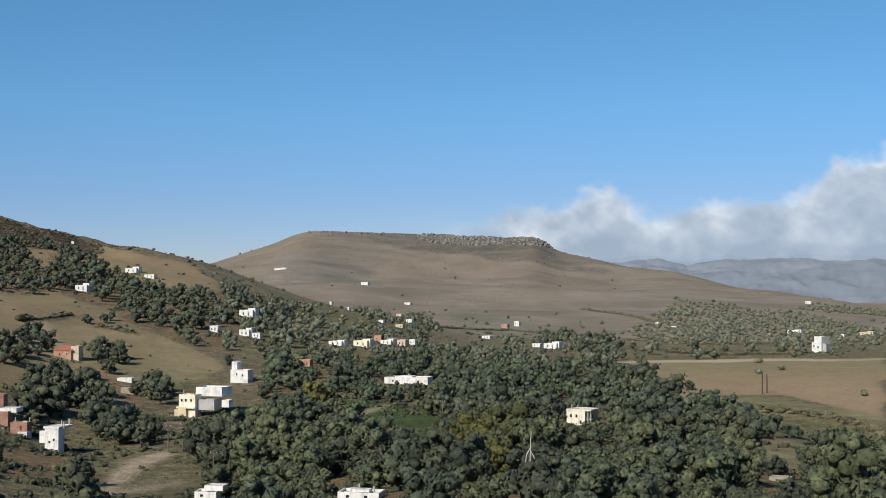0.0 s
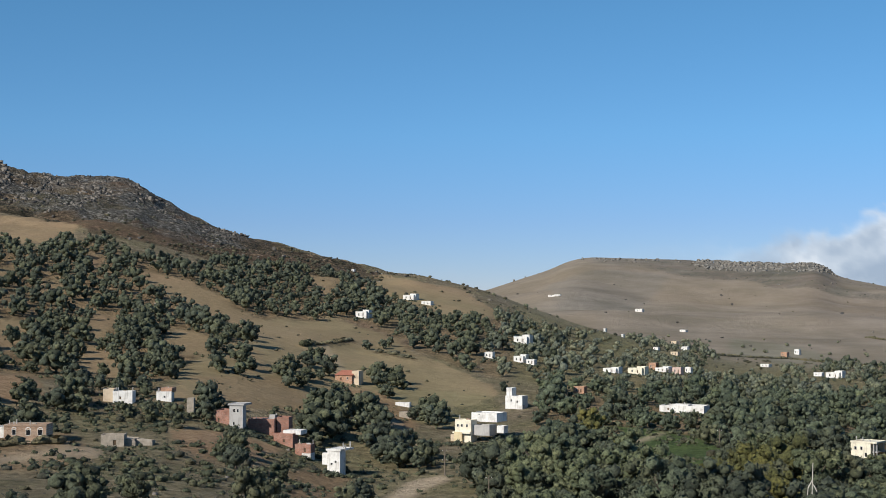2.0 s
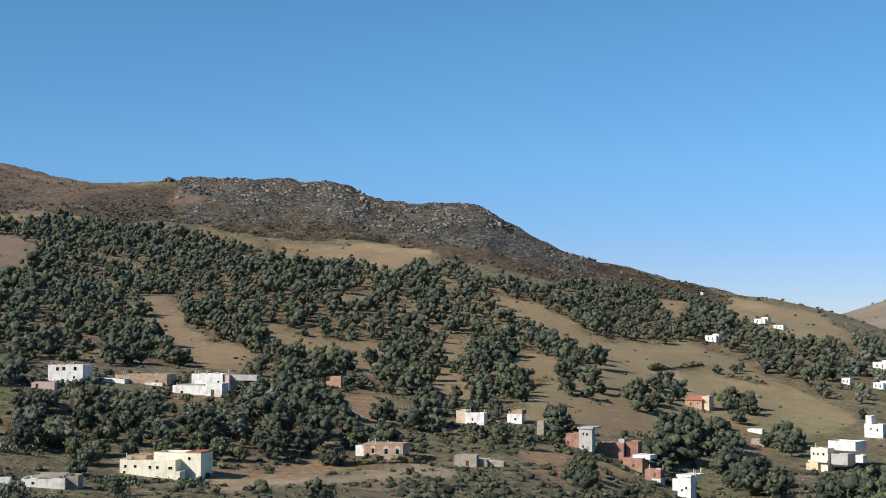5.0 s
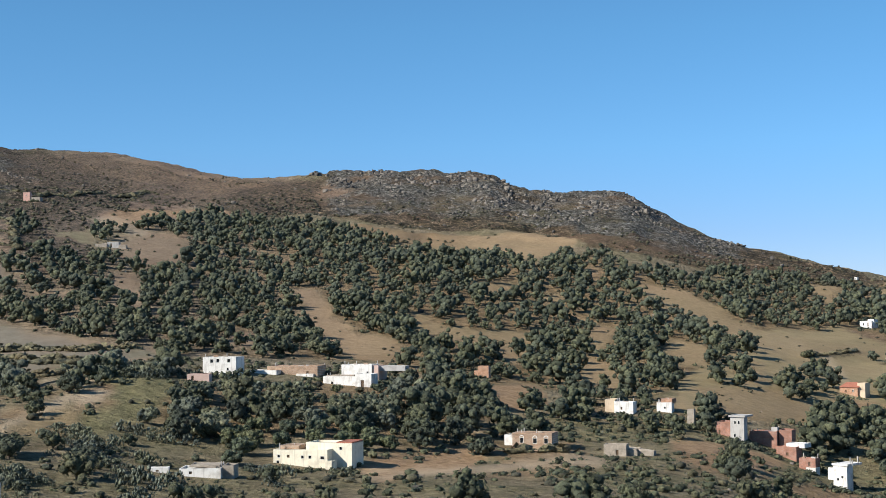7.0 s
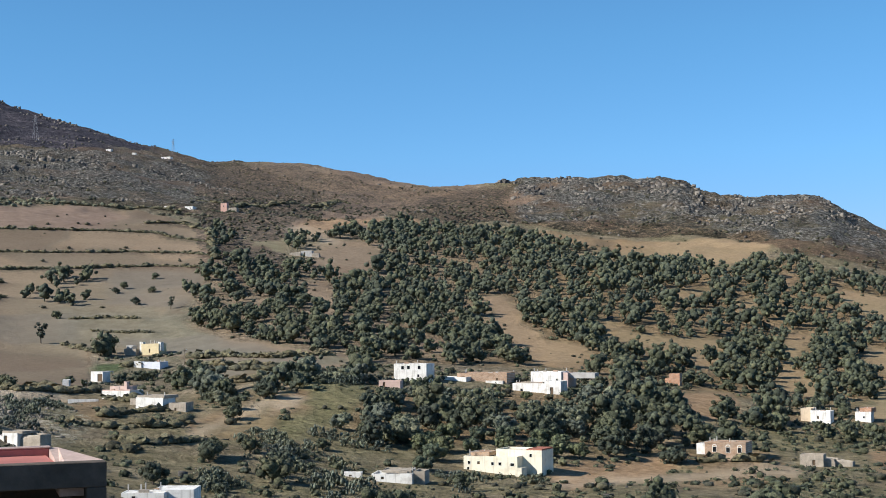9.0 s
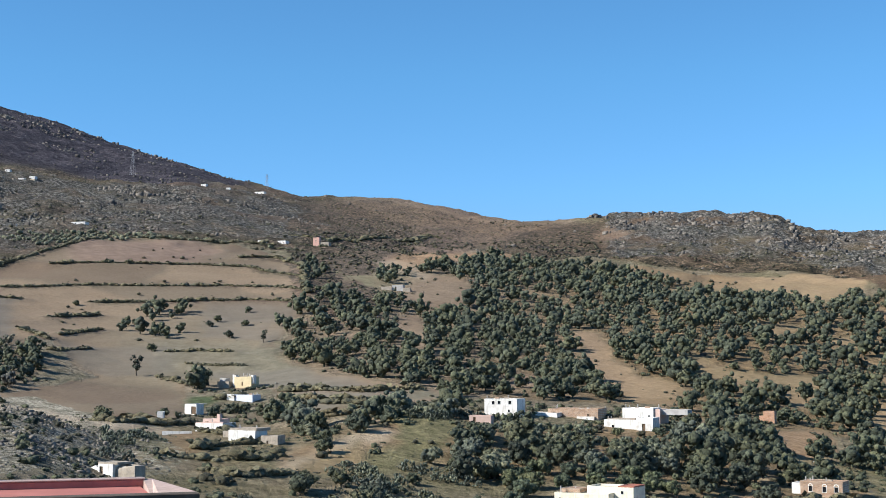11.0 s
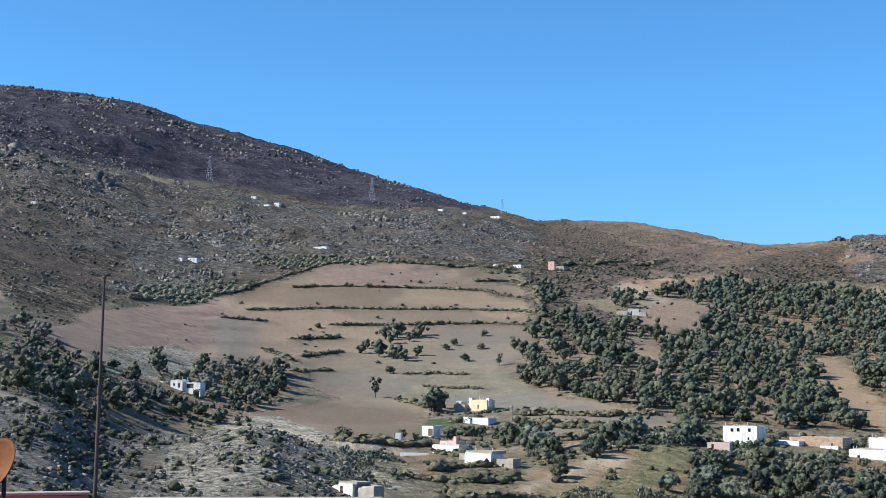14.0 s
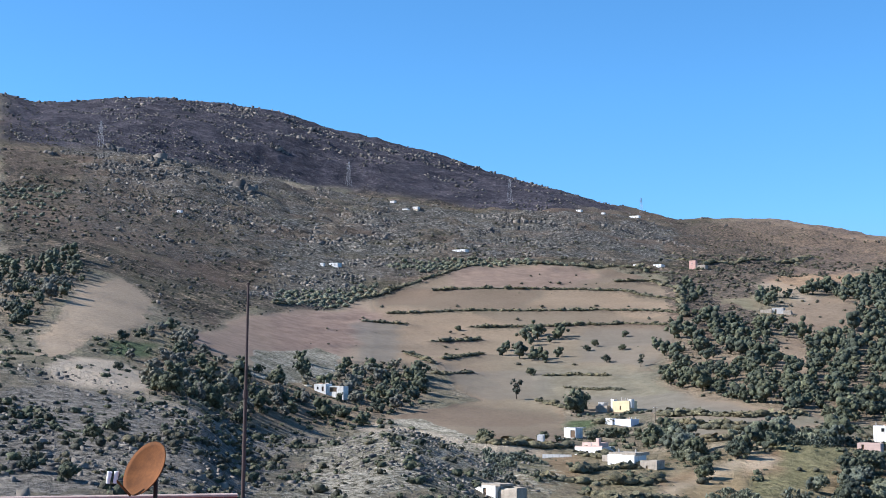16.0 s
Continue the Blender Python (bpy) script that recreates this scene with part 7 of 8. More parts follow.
    garden = (np.degrees(np.arctan2(-x, y)) > 31) & (np.degrees(np.arctan2(-x, y)) < 47) & (d < 420)
    used = set()
    for i in near:
        turn, s = gen.uniform(0, 360), float(size[i])
        hue = gen.uniform()
        kind = kinds[gen.integers(4)]
        if valley[i] and hue < 0.7:
            kind = green[gen.integers(2)]
        if golden[i] > 0.3 and hue < 0.8:
            kind = yellow
        if garden[i] and hue < 0.45:
            kind = olive
        if ravine[i] and hue < 0.4:
            kind = bare
        m = pose(x[i], y[i], z[i] - 0.1, 0, 0, turn)
        if kind.name in used:
            t = copy_thing(kind, m)
        else:
            t = kind
            t.matrix_basis = m
            used.add(kind.name)
        t.scale = (s, s, s * float(gen.uniform(0.9, 1.1)))
    for t in kinds + green + [yellow, bare, olive]:
        if t.name not in used:
            for c in list(t.children):
                bpy.data.objects.remove(c)
            bpy.data.objects.remove(t)
    rest = order[290:]
    hue = gen.uniform(0, 1, len(x)) + 0.3 * grain(x, y, 40, 57, 2)
    spots = np.stack([x, y, z - 0.3, size, gen.uniform(0.9, 1.15, len(x))], 1)
    is_y = valley & (hue < 0.9) & (golden > 0.3)
    is_g = valley & (hue < 0.72) & ~is_y
    is_b = ravine & (d < 620) & (hue < 0.4)
    is_v = garden & (hue < 0.5)
    # far valley trees take the paler olive leaf, which also imitates distance haze
    is_o = (np.degrees(np.arctan2(-x, y)) < 9) & (d > 560) & (hue < 0.75)

    def shapes(seed, n, leaves, size, h=6.0, count=9):
        out = []
        for i in range(n):
            g = np.random.default_rng(seed + i)
            v, f = crown(3.8, h + 0.4 * (i % 3), count, leaves, size, g)
            tv, tf = tube([(0, 0, -0.8), (0.1, 0, 0.25 * h), (0, 0.1, 0.5 * h)], (0.3, 0.22, 0.12), 4)
            out.append((np.concatenate([v, tv]), np.concatenate([f, tf + len(v)])))
        return out

    mid = rest[d[rest] < 620]
    far = rest[d[rest] >= 620]
    for sel, tag_, mat, lab in ((is_y, "turning_grove", LEAF_YELLOW, "valley trees with yellowing leaves"), (is_g, "green_grove", LEAF_GREEN, "leafy green valley trees"),
                                (is_b, "ravine_thicket", LEAF_BARE, "half-bare grey-brown trees crowding the ravine"),
                                (is_v, "village_olives", LEAF_OLIVE, "grey-green olive trees in the wood between the houses"),
                                (~(is_y | is_g | is_b | is_v), "oak_wood", LEAF, "evergreen oak wood with dark grey-green crowns")):
        s = mid[sel[mid]]
        if len(s):
            many(tag_, spots[s], shapes(400, 7, 84, 0.37, 6.2, 17), mat, lab)
    many("far_oak_wood", spots[far[~is_o[far]]], shapes(500, 6, 23, 0.46, 6.2, 9), LEAF, "evergreen oaks on the farther slopes")
    many("far_olive_grove", spots[far[is_o[far]]], shapes(540, 4, 26, 0.44, 6.0, 9), LEAF_OLIVE, "grey-green olive trees round the valley village")
    os_ = gen2.uniform(0.65, 1.1, len(ox)) * np.where(np.hypot(ox, oy) > 1000, 1.0, 0.8)
    many("olive_orchard", np.stack([ox, oy, land(ox, oy) - 0.1, os_, np.full(len(ox), 0.9)], 1), shapes(600, 3, 12, 0.6, 4.6, 2), LEAF_OLIVE, "far olive orchards and scattered trees", "orchard")
    return len(x), len(ox)


def bush_shapes(seed, leaves, size, count=2):
    out = []
    for i in range(4):
        g = np.random.default_rng(seed + i)
        out.append(crown(1.0, 1.0, count, leaves, size, g))
    return out


def undergrowth():
    # bushes on open slopes, along banks and among the rocks
    x, y, gen = spread(4.4, -19, 76, 200, 1150, 21)
    k = cover(x, y)
    d = np.hypot(x, y)
    b = np.degrees(np.arctan2(-x, y))
    base = base_height(x, y) + grain(x, y, 90, 9, 2) * 2.0
    bank = (b > 46.5) & (b < 61.5) & (d > 575) & (d < 925) & ((base / 9.0) % 1.0 < 0.14)
    p = 0.05 + 0.45 * k["scrub"] * np.where((d < 560) & (x > -0.966 * y), 0.5, 1.1) + 0.25 * k["rock"] + 0.15 * k["wood"] - 0.13 * np.maximum(k["field"], k["clear"])
    p = p * np.clip(0.5 + 2.4 * grain(x, y, 22, 61, 3), 0, 2) * (1 - k["track"])
    p = np.where(bank, 0.12, p)
    p = np.maximum(p, 0.04 * (b > 8) * (b < 44) * (d < 1000) * np.clip(1 + 2 * grain(x, y, 40, 64, 2), 0, 2.2) * (1 - k["track"]))
    p = np.maximum(p, 0.75 * k["brake"])
    ok = (gen.uniform(0, 1, len(x)) < p) & free_of_houses(x, y)
    x, y, d, bank = x[ok], y[ok], d[ok], bank[ok]
    s = gen.uniform(0.4, 1.5, len(x)) ** 1.4 * np.where(d < 470, 1.15 + 0.5 * grain(x, y, 30, 93, 2), np.clip(d / 700, 0.8, 1.4)) * 1.2 * np.where(bank, 1.15, 1)
    z = land(x, y)
    many("scrub_bushes", np.stack([x, y, z - 0.15, s, gen.uniform(0.55, 0.95, len(x))], 1), bush_shapes(700, 7, 0.24, 1), LEAF_GREY, "low grey-green scrub bushes on the slopes", "shrubs")
    x, y, gen = spread(3.4, -19, 76, 190, 470, 23)
    k = cover(x, y)
    p = (0.5 + 0.3 * k["scrub"]) * np.clip(0.6 + 2.8 * grain(x, y, 24, 95, 3), 0, 1.6) * (1 - np.maximum(k["field"], k["clear"])) * (1 - k["track"])
    ok = (gen.uniform(0, 1, len(x)) < p) & free_of_houses(x, y)
    x, y = x[ok], y[ok]
    many("thicket", np.stack([x, y, land(x, y) - 0.2, gen.uniform(0.45, 1.0, len(x)) ** 2 * 2.1, gen.uniform(0.6, 1.1, len(x))], 1), bush_shapes(760, 12, 0.26, 2), LEAF, "dense low green bushes and rough growth around the village", "shrubs")
    x, y, gen = spread(7.0, 8, 76, 1150, 1600, 25)
    k = cover(x, y)
    p = (0.02 + 0.5 * k["scrub"] + 0.3 * k["dark"] + 0.5 * k["brake"]) * np.clip(0.7 + 2.0 * grain(x, y, 45, 62, 3), 0, 2)
    ok = gen.uniform(0, 1, len(x)) < p
    x, y = x[ok], y[ok]
    many("ridge_scrub", np.stack([x, y, land(x, y) - 0.3, gen.uniform(0.6, 2.0, len(x)), gen.uniform(0.6, 1.0, len(x))], 1), bush_shapes(725, 2, 0.6, 1), LEAF_GREY, "dark scrub bushes below the ridge", "shrubs")
    x, y, gen = spread(13, -19, 76, 1600, 2700, 22)
    k = cover(x, y)
    b = np.degrees(np.arctan2(-x, y))
    p = (np.where(b < 9, 0.008, 0.05) + 0.45 * k["scrub"] + 0.4 * k["dark"]) * np.clip(0.9 + 1.5 * grain(x, y, 60, 63, 3), 0, 2)
    ok = gen.uniform(0, 1, len(x)) < p
    x, y = x[ok], y[ok]
    many("far_scrub", np.stack([x, y, land(x, y) - 0.3, gen.uniform(0.8, 1.9, len(x)), gen.uniform(0.6, 1.0, len(x))], 1), bush_shapes(720, 3, 0.62, 1), LEAF_GREY, "dark scrub on the far ridges", "shrubs")
    # dark low growth on the ravine slope and broken stone on the spur
    x, y, gen = spread(2.5, 52, 76, 190, 420, 26)
    k = cover(x, y)
    ok = (gen.uniform(0, 1, len(x)) < (0.5 * k["gorse"] + 0.28 * k["rubble"]) * np.clip(0.55 + 2.2 * grain(x, y, 14, 66, 3), 0, 1.3)) & free_of_houses(x, y)
    x, y = x[ok], y[ok]
    many("gorse", np.stack([x, y, land(x, y) - 0.15, gen.uniform(0.3, 1.0, len(x)) ** 1.6 * 1.9, gen.uniform(0.6, 1.05, len(x))], 1), bush_shapes(770, 9, 0.24, 1), LEAF_GREY, "dark spiny low bushes on the ravine slope", "shrubs")
    x, y, gen = spread(1.5, 52, 70, 190, 420, 28)
    k = cover(x, y)
    ok = gen.uniform(0, 1, len(x)) < (0.8 * k["rubble"] + 0.1 * k["gorse"]) * np.clip(0.6 + 2.2 * grain(x, y, 11, 68, 3), 0, 1.2) * (1 - k["track"])
    x, y = x[ok], y[ok]
    size = gen.uniform(0.3, 1.0, len(x)) ** 2.0 * 0.85
    many("broken_stones", np.stack([x, y, land(x, y) + 0.05 * size, size, gen.uniform(0.6, 1.2, len(x))], 1), rock_shapes(830), STONE, "pale broken stones strewn over the spur", "rocks")
    # rocks
    for step, d0, d1, seed, big, clump in ((2.5, 180, 560, 31, 0.65, 18), (3.6, 560, 1500, 32, 1.3, 40), (6.5, 1500, 1900, 34, 1.9, 60), (8.0, 1900, 2900, 33, 2.5, 80)):
        x, y, gen = spread(step, -19, 76, d0, d1, seed)
        k = cover(x, y)
        p = (0.75 * k["rock"] + 0.22 * k["dark"] + 0.04 * k["scrub"] + 0.004 * (1 - k["field"])) * np.clip(0.3 + 3.4 * grain(x, y, clump, 65, 4), 0, 1.8) + 0.95 * k["crag"] * (grain(x, y, 5 * step, 69, 2) > -0.35)
        ok = gen.uniform(0, 1, len(x)) < p * (1 - k["clear"])
        x, y, crag = x[ok], y[ok], k["crag"][ok] > 0
        s = big * gen.uniform(0.3, 1.0, len(x)) ** 1.5 * np.where(crag, 2.1, 1.5)
        spots = np.stack([x, y, land(x, y) + 0.1 * s + np.where(crag, 0.8, 0.0) - np.where(d0 < 200, 0.2 * s, 0), s, gen.uniform(0.7, 1.6, len(x))], 1)
        light = gen.uniform(0, 1, len(x)) < np.where(np.hypot(x, y) > 1500, 0.4, 0.5)
        plateau = (np.degrees(np.arctan2(-x, y)) < 9) & (np.hypot(x, y) > 2300)
        light = light & ~plateau
        for sel, nm, mat, lab in ((plateau, "plateau_cliff", LIMESTONE, "pale limestone rocks along the edge of the plateau"), (light, "pale_rocks", STONE, "pale grey boulders and outcrops on the slopes"), (~(light | plateau), "dark_rocks", STONE_DARK, "dark weathered boulders on the slopes")):
            if sel.any():
                many(nm, spots[sel], rock_shapes(800 + seed), mat, lab, "rocks")


def cactus_shape(seed):
    """A rounded clump of prickly pear: flat oval pads that grow out of one another."""
    g = np.random.default_rng(seed)
    vs, fs, off = [], [], 0
    for k in range(27):
        a, high = g.uniform(0, 6.28), g.uniform(0.0, 1.0)
        reach = math.sqrt(max(0.0, 1 - high * high)) * g.uniform(0.35, 1.05)
        face, tilt = g.uniform(0, 6.28), g.uniform(-0.7, 0.7)
        w, h, t = g.uniform(0.11, 0.19), g.uniform(0.16, 0.27), 0.035
        up = np.array([math.sin(tilt) * math.cos(face), math.sin(tilt) * math.sin(face), math.cos(tilt)])
        side = np.array([-math.sin(face), math.cos(face), 0.0])
        out = np.cross(up, side)
        c = np.array([0.85 * reach * math.cos(a), 0.85 * reach * math.sin(a), 0.05 + 0.85 * high]) + up * h
        ring = [c + side * w * math.cos(q) + up * h * math.sin(q) for q in np.arange(6) * math.pi / 3]
        vs.append(np.array(ring + [c + out * t, c - out * t]))
        for q in range(6):
            fs += [(off + q, off + (q + 1) % 6, off + 6), (off + (q + 1) % 6, off + q, off + 7)]
        off += 8
    return np.concatenate(vs), np.array(fs)


def cactus():
    x, y, gen = spread(2.4, -10, 76, 190, 470, 41)
    k = cover(x, y)
    ok = (gen.uniform(0, 1, len(x)) < k["cactus"] * np.clip(0.22 + 2.4 * grain(x, y, 12, 67, 3), 0, 0.9)) & free_of_houses(x, y)
    x, y = x[ok], y[ok]
    many("prickly_pears", np.stack([x, y, land(x, y) - 0.1, 0.75 + gen.uniform(0, 1, len(x)) ** 2 * 1.7, gen.uniform(0.7, 1.2, len(x))], 1), [cactus_shape(900 + i) for i in range(4)], PAD, "pale green prickly pear cactus thickets", "cactus")


def hedgerows():
    gen = np.random.default_rng(77)
    rows = []
    for width, line in HEDGES:
        for (xa, ya), (xb, yb) in zip(line, line[1:]):
            n = max(2, int(math.hypot(xb - xa, yb - ya) / (0.22 * width)))
            t = (np.arange(n) + gen.uniform(0, 1, n)) / n
            x, y = xa + (xb - xa) * t + gen.normal(0, 0.5, n), ya + (yb - ya) * t + gen.normal(0, 0.5, n)
            keep = gen.uniform(0, 1, n) < 0.72 + 0.28 * (grain(x, y, 25, 91, 2) > -0.25)
            x, y = x[keep], y[keep]
            rows.append(np.stack([x, y, land(x, y) + 1.0, gen.uniform(0.8, 1.8, len(x)) * width * np.where(gen.uniform(0, 1, len(x)) < 0.15, 1.6, 1.0), gen.uniform(0.35, 0.6, len(x))], 1))
    many("hedgerows", np.concatenate(rows), bush_shapes(740, 3, 0.28, 1), LEAF_DRY, "ragged hedgerows on the banks between the fields", "hedge")


LONE = (
    (-445, 331, 1.0, "slim"),
    (-328, 233, 0.95, ""),
    (-482, 366, 0.7, ""),
    (-482, 407, 0.75, ""),
    (-520, 432, 0.68, ""),
    (-505, 436, 0.62, ""),
    (-532, 461, 0.66, ""),
    (-461, 408, 0.7, "slim"),
    (-516, 424, 0.62, ""),
    (-590, 403, 0.6, ""),
    (-242, 233, 0.75, ""),
    (-205, 192, 0.85, ""),
    (-183, 188, 1, ""),
    (-205, 202, 0.7, ""),
    (-230, 85, 0.55, ""),
    (-239, 92, 0.6, ""),
    (-198, 64, 0.5, ""),
    (-191, 67, 0.55, ""),
    (-378, 146, 0.5, ""),
    (-190, 241, 0.9, "g"),
    (-177, 604, 0.7, ""),
    (-196, 438, 0.6, ""),
    (-104, 303, 1.1, ""),
    (-104, 491, 0.9, ""),
    (-583, 670, 0.8, ""),
    (-250, 241, 0.7, ""),
    (-176, 607, 0.8, ""),
    (-179, 842, 0.7, ""),
    (90, 443, 1, ""),
    (92, 541, 0.8, ""),
    (-201, 250, 0.8, "o"),
    (-195, 251, 0.85, "o"),
    (-190, 255, 0.75, "o"),
    (-185, 260, 0.85, "o"),
    (-181, 265, 0.8, "o"),
    (-177, 268, 0.8, "o"),
    (-202, 256, 0.7, "o"),
    (-202, 263, 0.85, "o"),
    (-196, 265, 0.8, "o"),
    (-192, 270, 0.85, "o"),
    (-187, 276, 0.8, "o"),
    (-181, 276, 0.85, "o"),
    (-174, 273, 0.75, "o"),
    (-238, 331, 0.5, "o"),
    (-231, 335, 0.55, "o"),
    (-244, 329, 0.5, "o"),
    (-250, 323, 0.5, "o"),
    (-224, 346, 0.6, "o"),
    (-343, 265, 0.62, ""),
    (-203, 189, 0.85, ""),
    (-178, 181, 1.0, ""),
    (-178, 154, 0.8, ""),
    (-183, 229, 0.75, "g"),
    (-159, 289, 1.05, ""),
    (-219, 252, 0.6, ""),
    (-213, 208, 0.5, ""),
    (-207, 225, 0.55, ""),
)


def lone_trees():
    kinds = {"": tree_kind(21, 3.8, 5.6, 440, 0.26, 22, LEAF, "lone round evergreen oak standing on open ground", "lone_tree"),
             "slim": tree_kind(22, 2.6, 9.0, 360, 0.26, 16, LEAF, "slender open-crowned tree on a ploughed field", "field_tree"),
             "g": tree_kind(23, 4.0, 5.4, 440, 0.26, 22, LEAF_GREEN, "bright green round tree beside the long cream house", "garden_tree"),
             "o": tree_kind(24, 3.8, 5.6, 440, 0.26, 22, LEAF_GREEN, "round leafy olive tree close behind the village houses", "olive_tree")}
    first = set()
    for i, (x, y, s, k) in enumerate(LONE):
        m = pose(x, y, float(land(np.array([x]), np.array([y]))[0]) - 0.1, 0, 0, i * 67)
        t = kinds[k] if k not in first else copy_thing(kinds[k], m)
        t.matrix_basis = m
        t.scale = (s, s, s)
        first.add(k)
        KEEP_OFF.append((x, y, 6 * s))


KEEP_OFF.append((12.5, 209.0, 8.0))
lone_trees()


def house_shrubs():
    """Rough bushes and low growth round the feet of the houses."""
    gen = np.random.default_rng(99)
    rows = []
    for hx, hy, half, high in OUTLOOK:
        d = math.hypot(hx, hy)
        if d > 1200:
            continue
        b = math.atan2(-hx, hy)
        n = 8 + int(half * 4.2)
        across, near = gen.uniform(-1.5, 1.5, n) * half, gen.uniform(1.6, 7.0, n) + 0.3 * half
        x, y = hx + math.cos(b) * across + math.sin(b) * near, hy + math.sin(b) * across - math.cos(b) * near
        size = gen.uniform(0.4, 1.0, n) ** 1.5 * np.minimum(1.9, 0.42 * high)
        rows.append(np.stack([x, y, land(x, y) - 0.15, size, gen.uniform(0.6, 1.05, n)], 1))
    many("house_shrubs", np.concatenate(rows), bush_shapes(780, 14, 0.22, 2), LEAF, "rough green bushes round the feet of the houses", "shrubs")


def understorey():
    """Tall shrubs that close the woods between the trees near the village."""
    x, y, gen = spread(4.8, -19, 76, 190, 600, 27)
    k = cover(x, y)
    p = 0.6 * np.minimum(1, np.maximum(k["wood"], k["copse"])) * (1 - k["clear"]) * (1 - k["field"]) * (1 - k["track"]) * (k["grass"] < 0.9) * (k["meadow"] < 0.5) * np.clip(0.8 + 1.6 * grain(x, y, 20, 98, 2), 0, 1.3)
    ok = gen.uniform(0, 1, len(x)) < p
    for hx, hy, half, high in OUTLOOK:
        ok &= np.hypot(x - hx, y - hy) > half + 2.5
    x, y = x[ok], y[ok]
    z = land(x, y)
    size = lower_before_houses(x, y, z, gen.uniform(0.9, 2.1, len(x)), 1.0, 1.0)
    ok = size > 0.3
    many("understorey", np.stack([x, y, z - 0.2, size, gen.uniform(0.8, 1.2, len(x))], 1)[ok], bush_shapes(790, 13, 0.23, 2), LEAF, "tall dark shrubs growing between the oaks", "shrubs")


grow()
understorey()
house_shrubs()
undergrowth()
cactus()
hedgerows()


# ---- poles, pylons, the neighbouring roofs ----
STEEL = plain("galvanised_steel", (0.3, 0.31, 0.32), 0.2, 1.0, 0.55, 8.0, 0, 0.4, 0.6)
POLE_WOOD = plain("pole_wood", (0.16, 0.13, 0.1), 0.3, 1.0, 0.9, 10.0)
RUST = plain("rusted_dish", (0.125, 0.046, 0.012), 0.5, 3.5, 0.85, 30.0, 0, 0.2)
RUST_DARK = plain("rusted_pipe", (0.07, 0.05, 0.045), 0.35, 3.0, 0.75, 40.0)
PLASTIC = plain("white_plastic", (0.72, 0.72, 0.7), 0.1, 6.0, 0.45, 40.0)
BLACK = plain("black_paint", (0.025, 0.022, 0.02), 0.3, 6.0, 0.6, 40.0)
RED_FLOOR = plain("red_roof_paint", (0.4, 0.15, 0.12), 0.3, 0.9, 0.8, 9.0, 0.01)
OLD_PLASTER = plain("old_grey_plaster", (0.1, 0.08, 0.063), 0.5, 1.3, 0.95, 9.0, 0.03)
COPING = plain("worn_coping", (0.44, 0.325, 0.275), 0.35, 1.5, 0.9, 12.0, 0.02)


def rod(bm, p, q, r0, r1=None, sides=8):
    p, q = Vector(p), Vector(q)
    m = Matrix.Translation((p + q) / 2) @ (q - p).to_track_quat("Z", "Y").to_matrix().to_4x4()
    bmesh.ops.create_cone(bm, cap_ends=True, segments=sides, radius1=r0, radius2=r0 if r1 is None else r1, depth=(q - p).length, matrix=m)


def ground_at(x, y):
    return float(land(np.array([x]), np.array([y]))[0])


def pole(x, y, h):
    top = new("utility_pole")
    top.matrix_basis = pose(x, y, ground_at(x, y), 0, 0, math.degrees(math.atan2(-x, y)) + 20)
    tagged(top, "plain wooden utility pole with a short crossarm", "pole", "utility poles")
    bm = bmesh.new()
    rod(bm, (0, 0, -1), (0, 0, h), 0.17, 0.1)
    part("shaft", bm, POLE_WOOD, top)
    bm = bmesh.new()
    box(bm, -0.7, 0.7, -0.06, 0.06, h - 0.7, h - 0.55)
    part("crossarm", bm, POLE_WOOD, top)
    for k in (-0.6, 0.0, 0.6):
        bm = bmesh.new()
        rod(bm, (k, 0, h - 0.55), (k, 0, h - 0.32), 0.05)
        part("insulator", bm, PLASTIC, top)


def old_post(x, y, h):
    top = new("old_post")
    top.matrix_basis = pose(x, y, ground_at(x, y), 0, 0, math.degrees(math.atan2(-x, y)))
    tagged(top, "thick dark weathered post standing on the ploughed field", "post", "field posts")
    bm = bmesh.new()
    rod(bm, (0, 0, -1), (0.05, 0, 0.6 * h), 0.26, 0.22, 9)
    rod(bm, (0.05, 0, 0.6 * h), (0, 0, h), 0.22, 0.18, 9)
    part("shaft", bm, RUST_DARK, top)
    bm = bmesh.new()
    rod(bm, (0, 0, h), (0, 0, h + 0.25), 0.24, 0.2, 9)
    part("cap", bm, RUST_DARK, top)


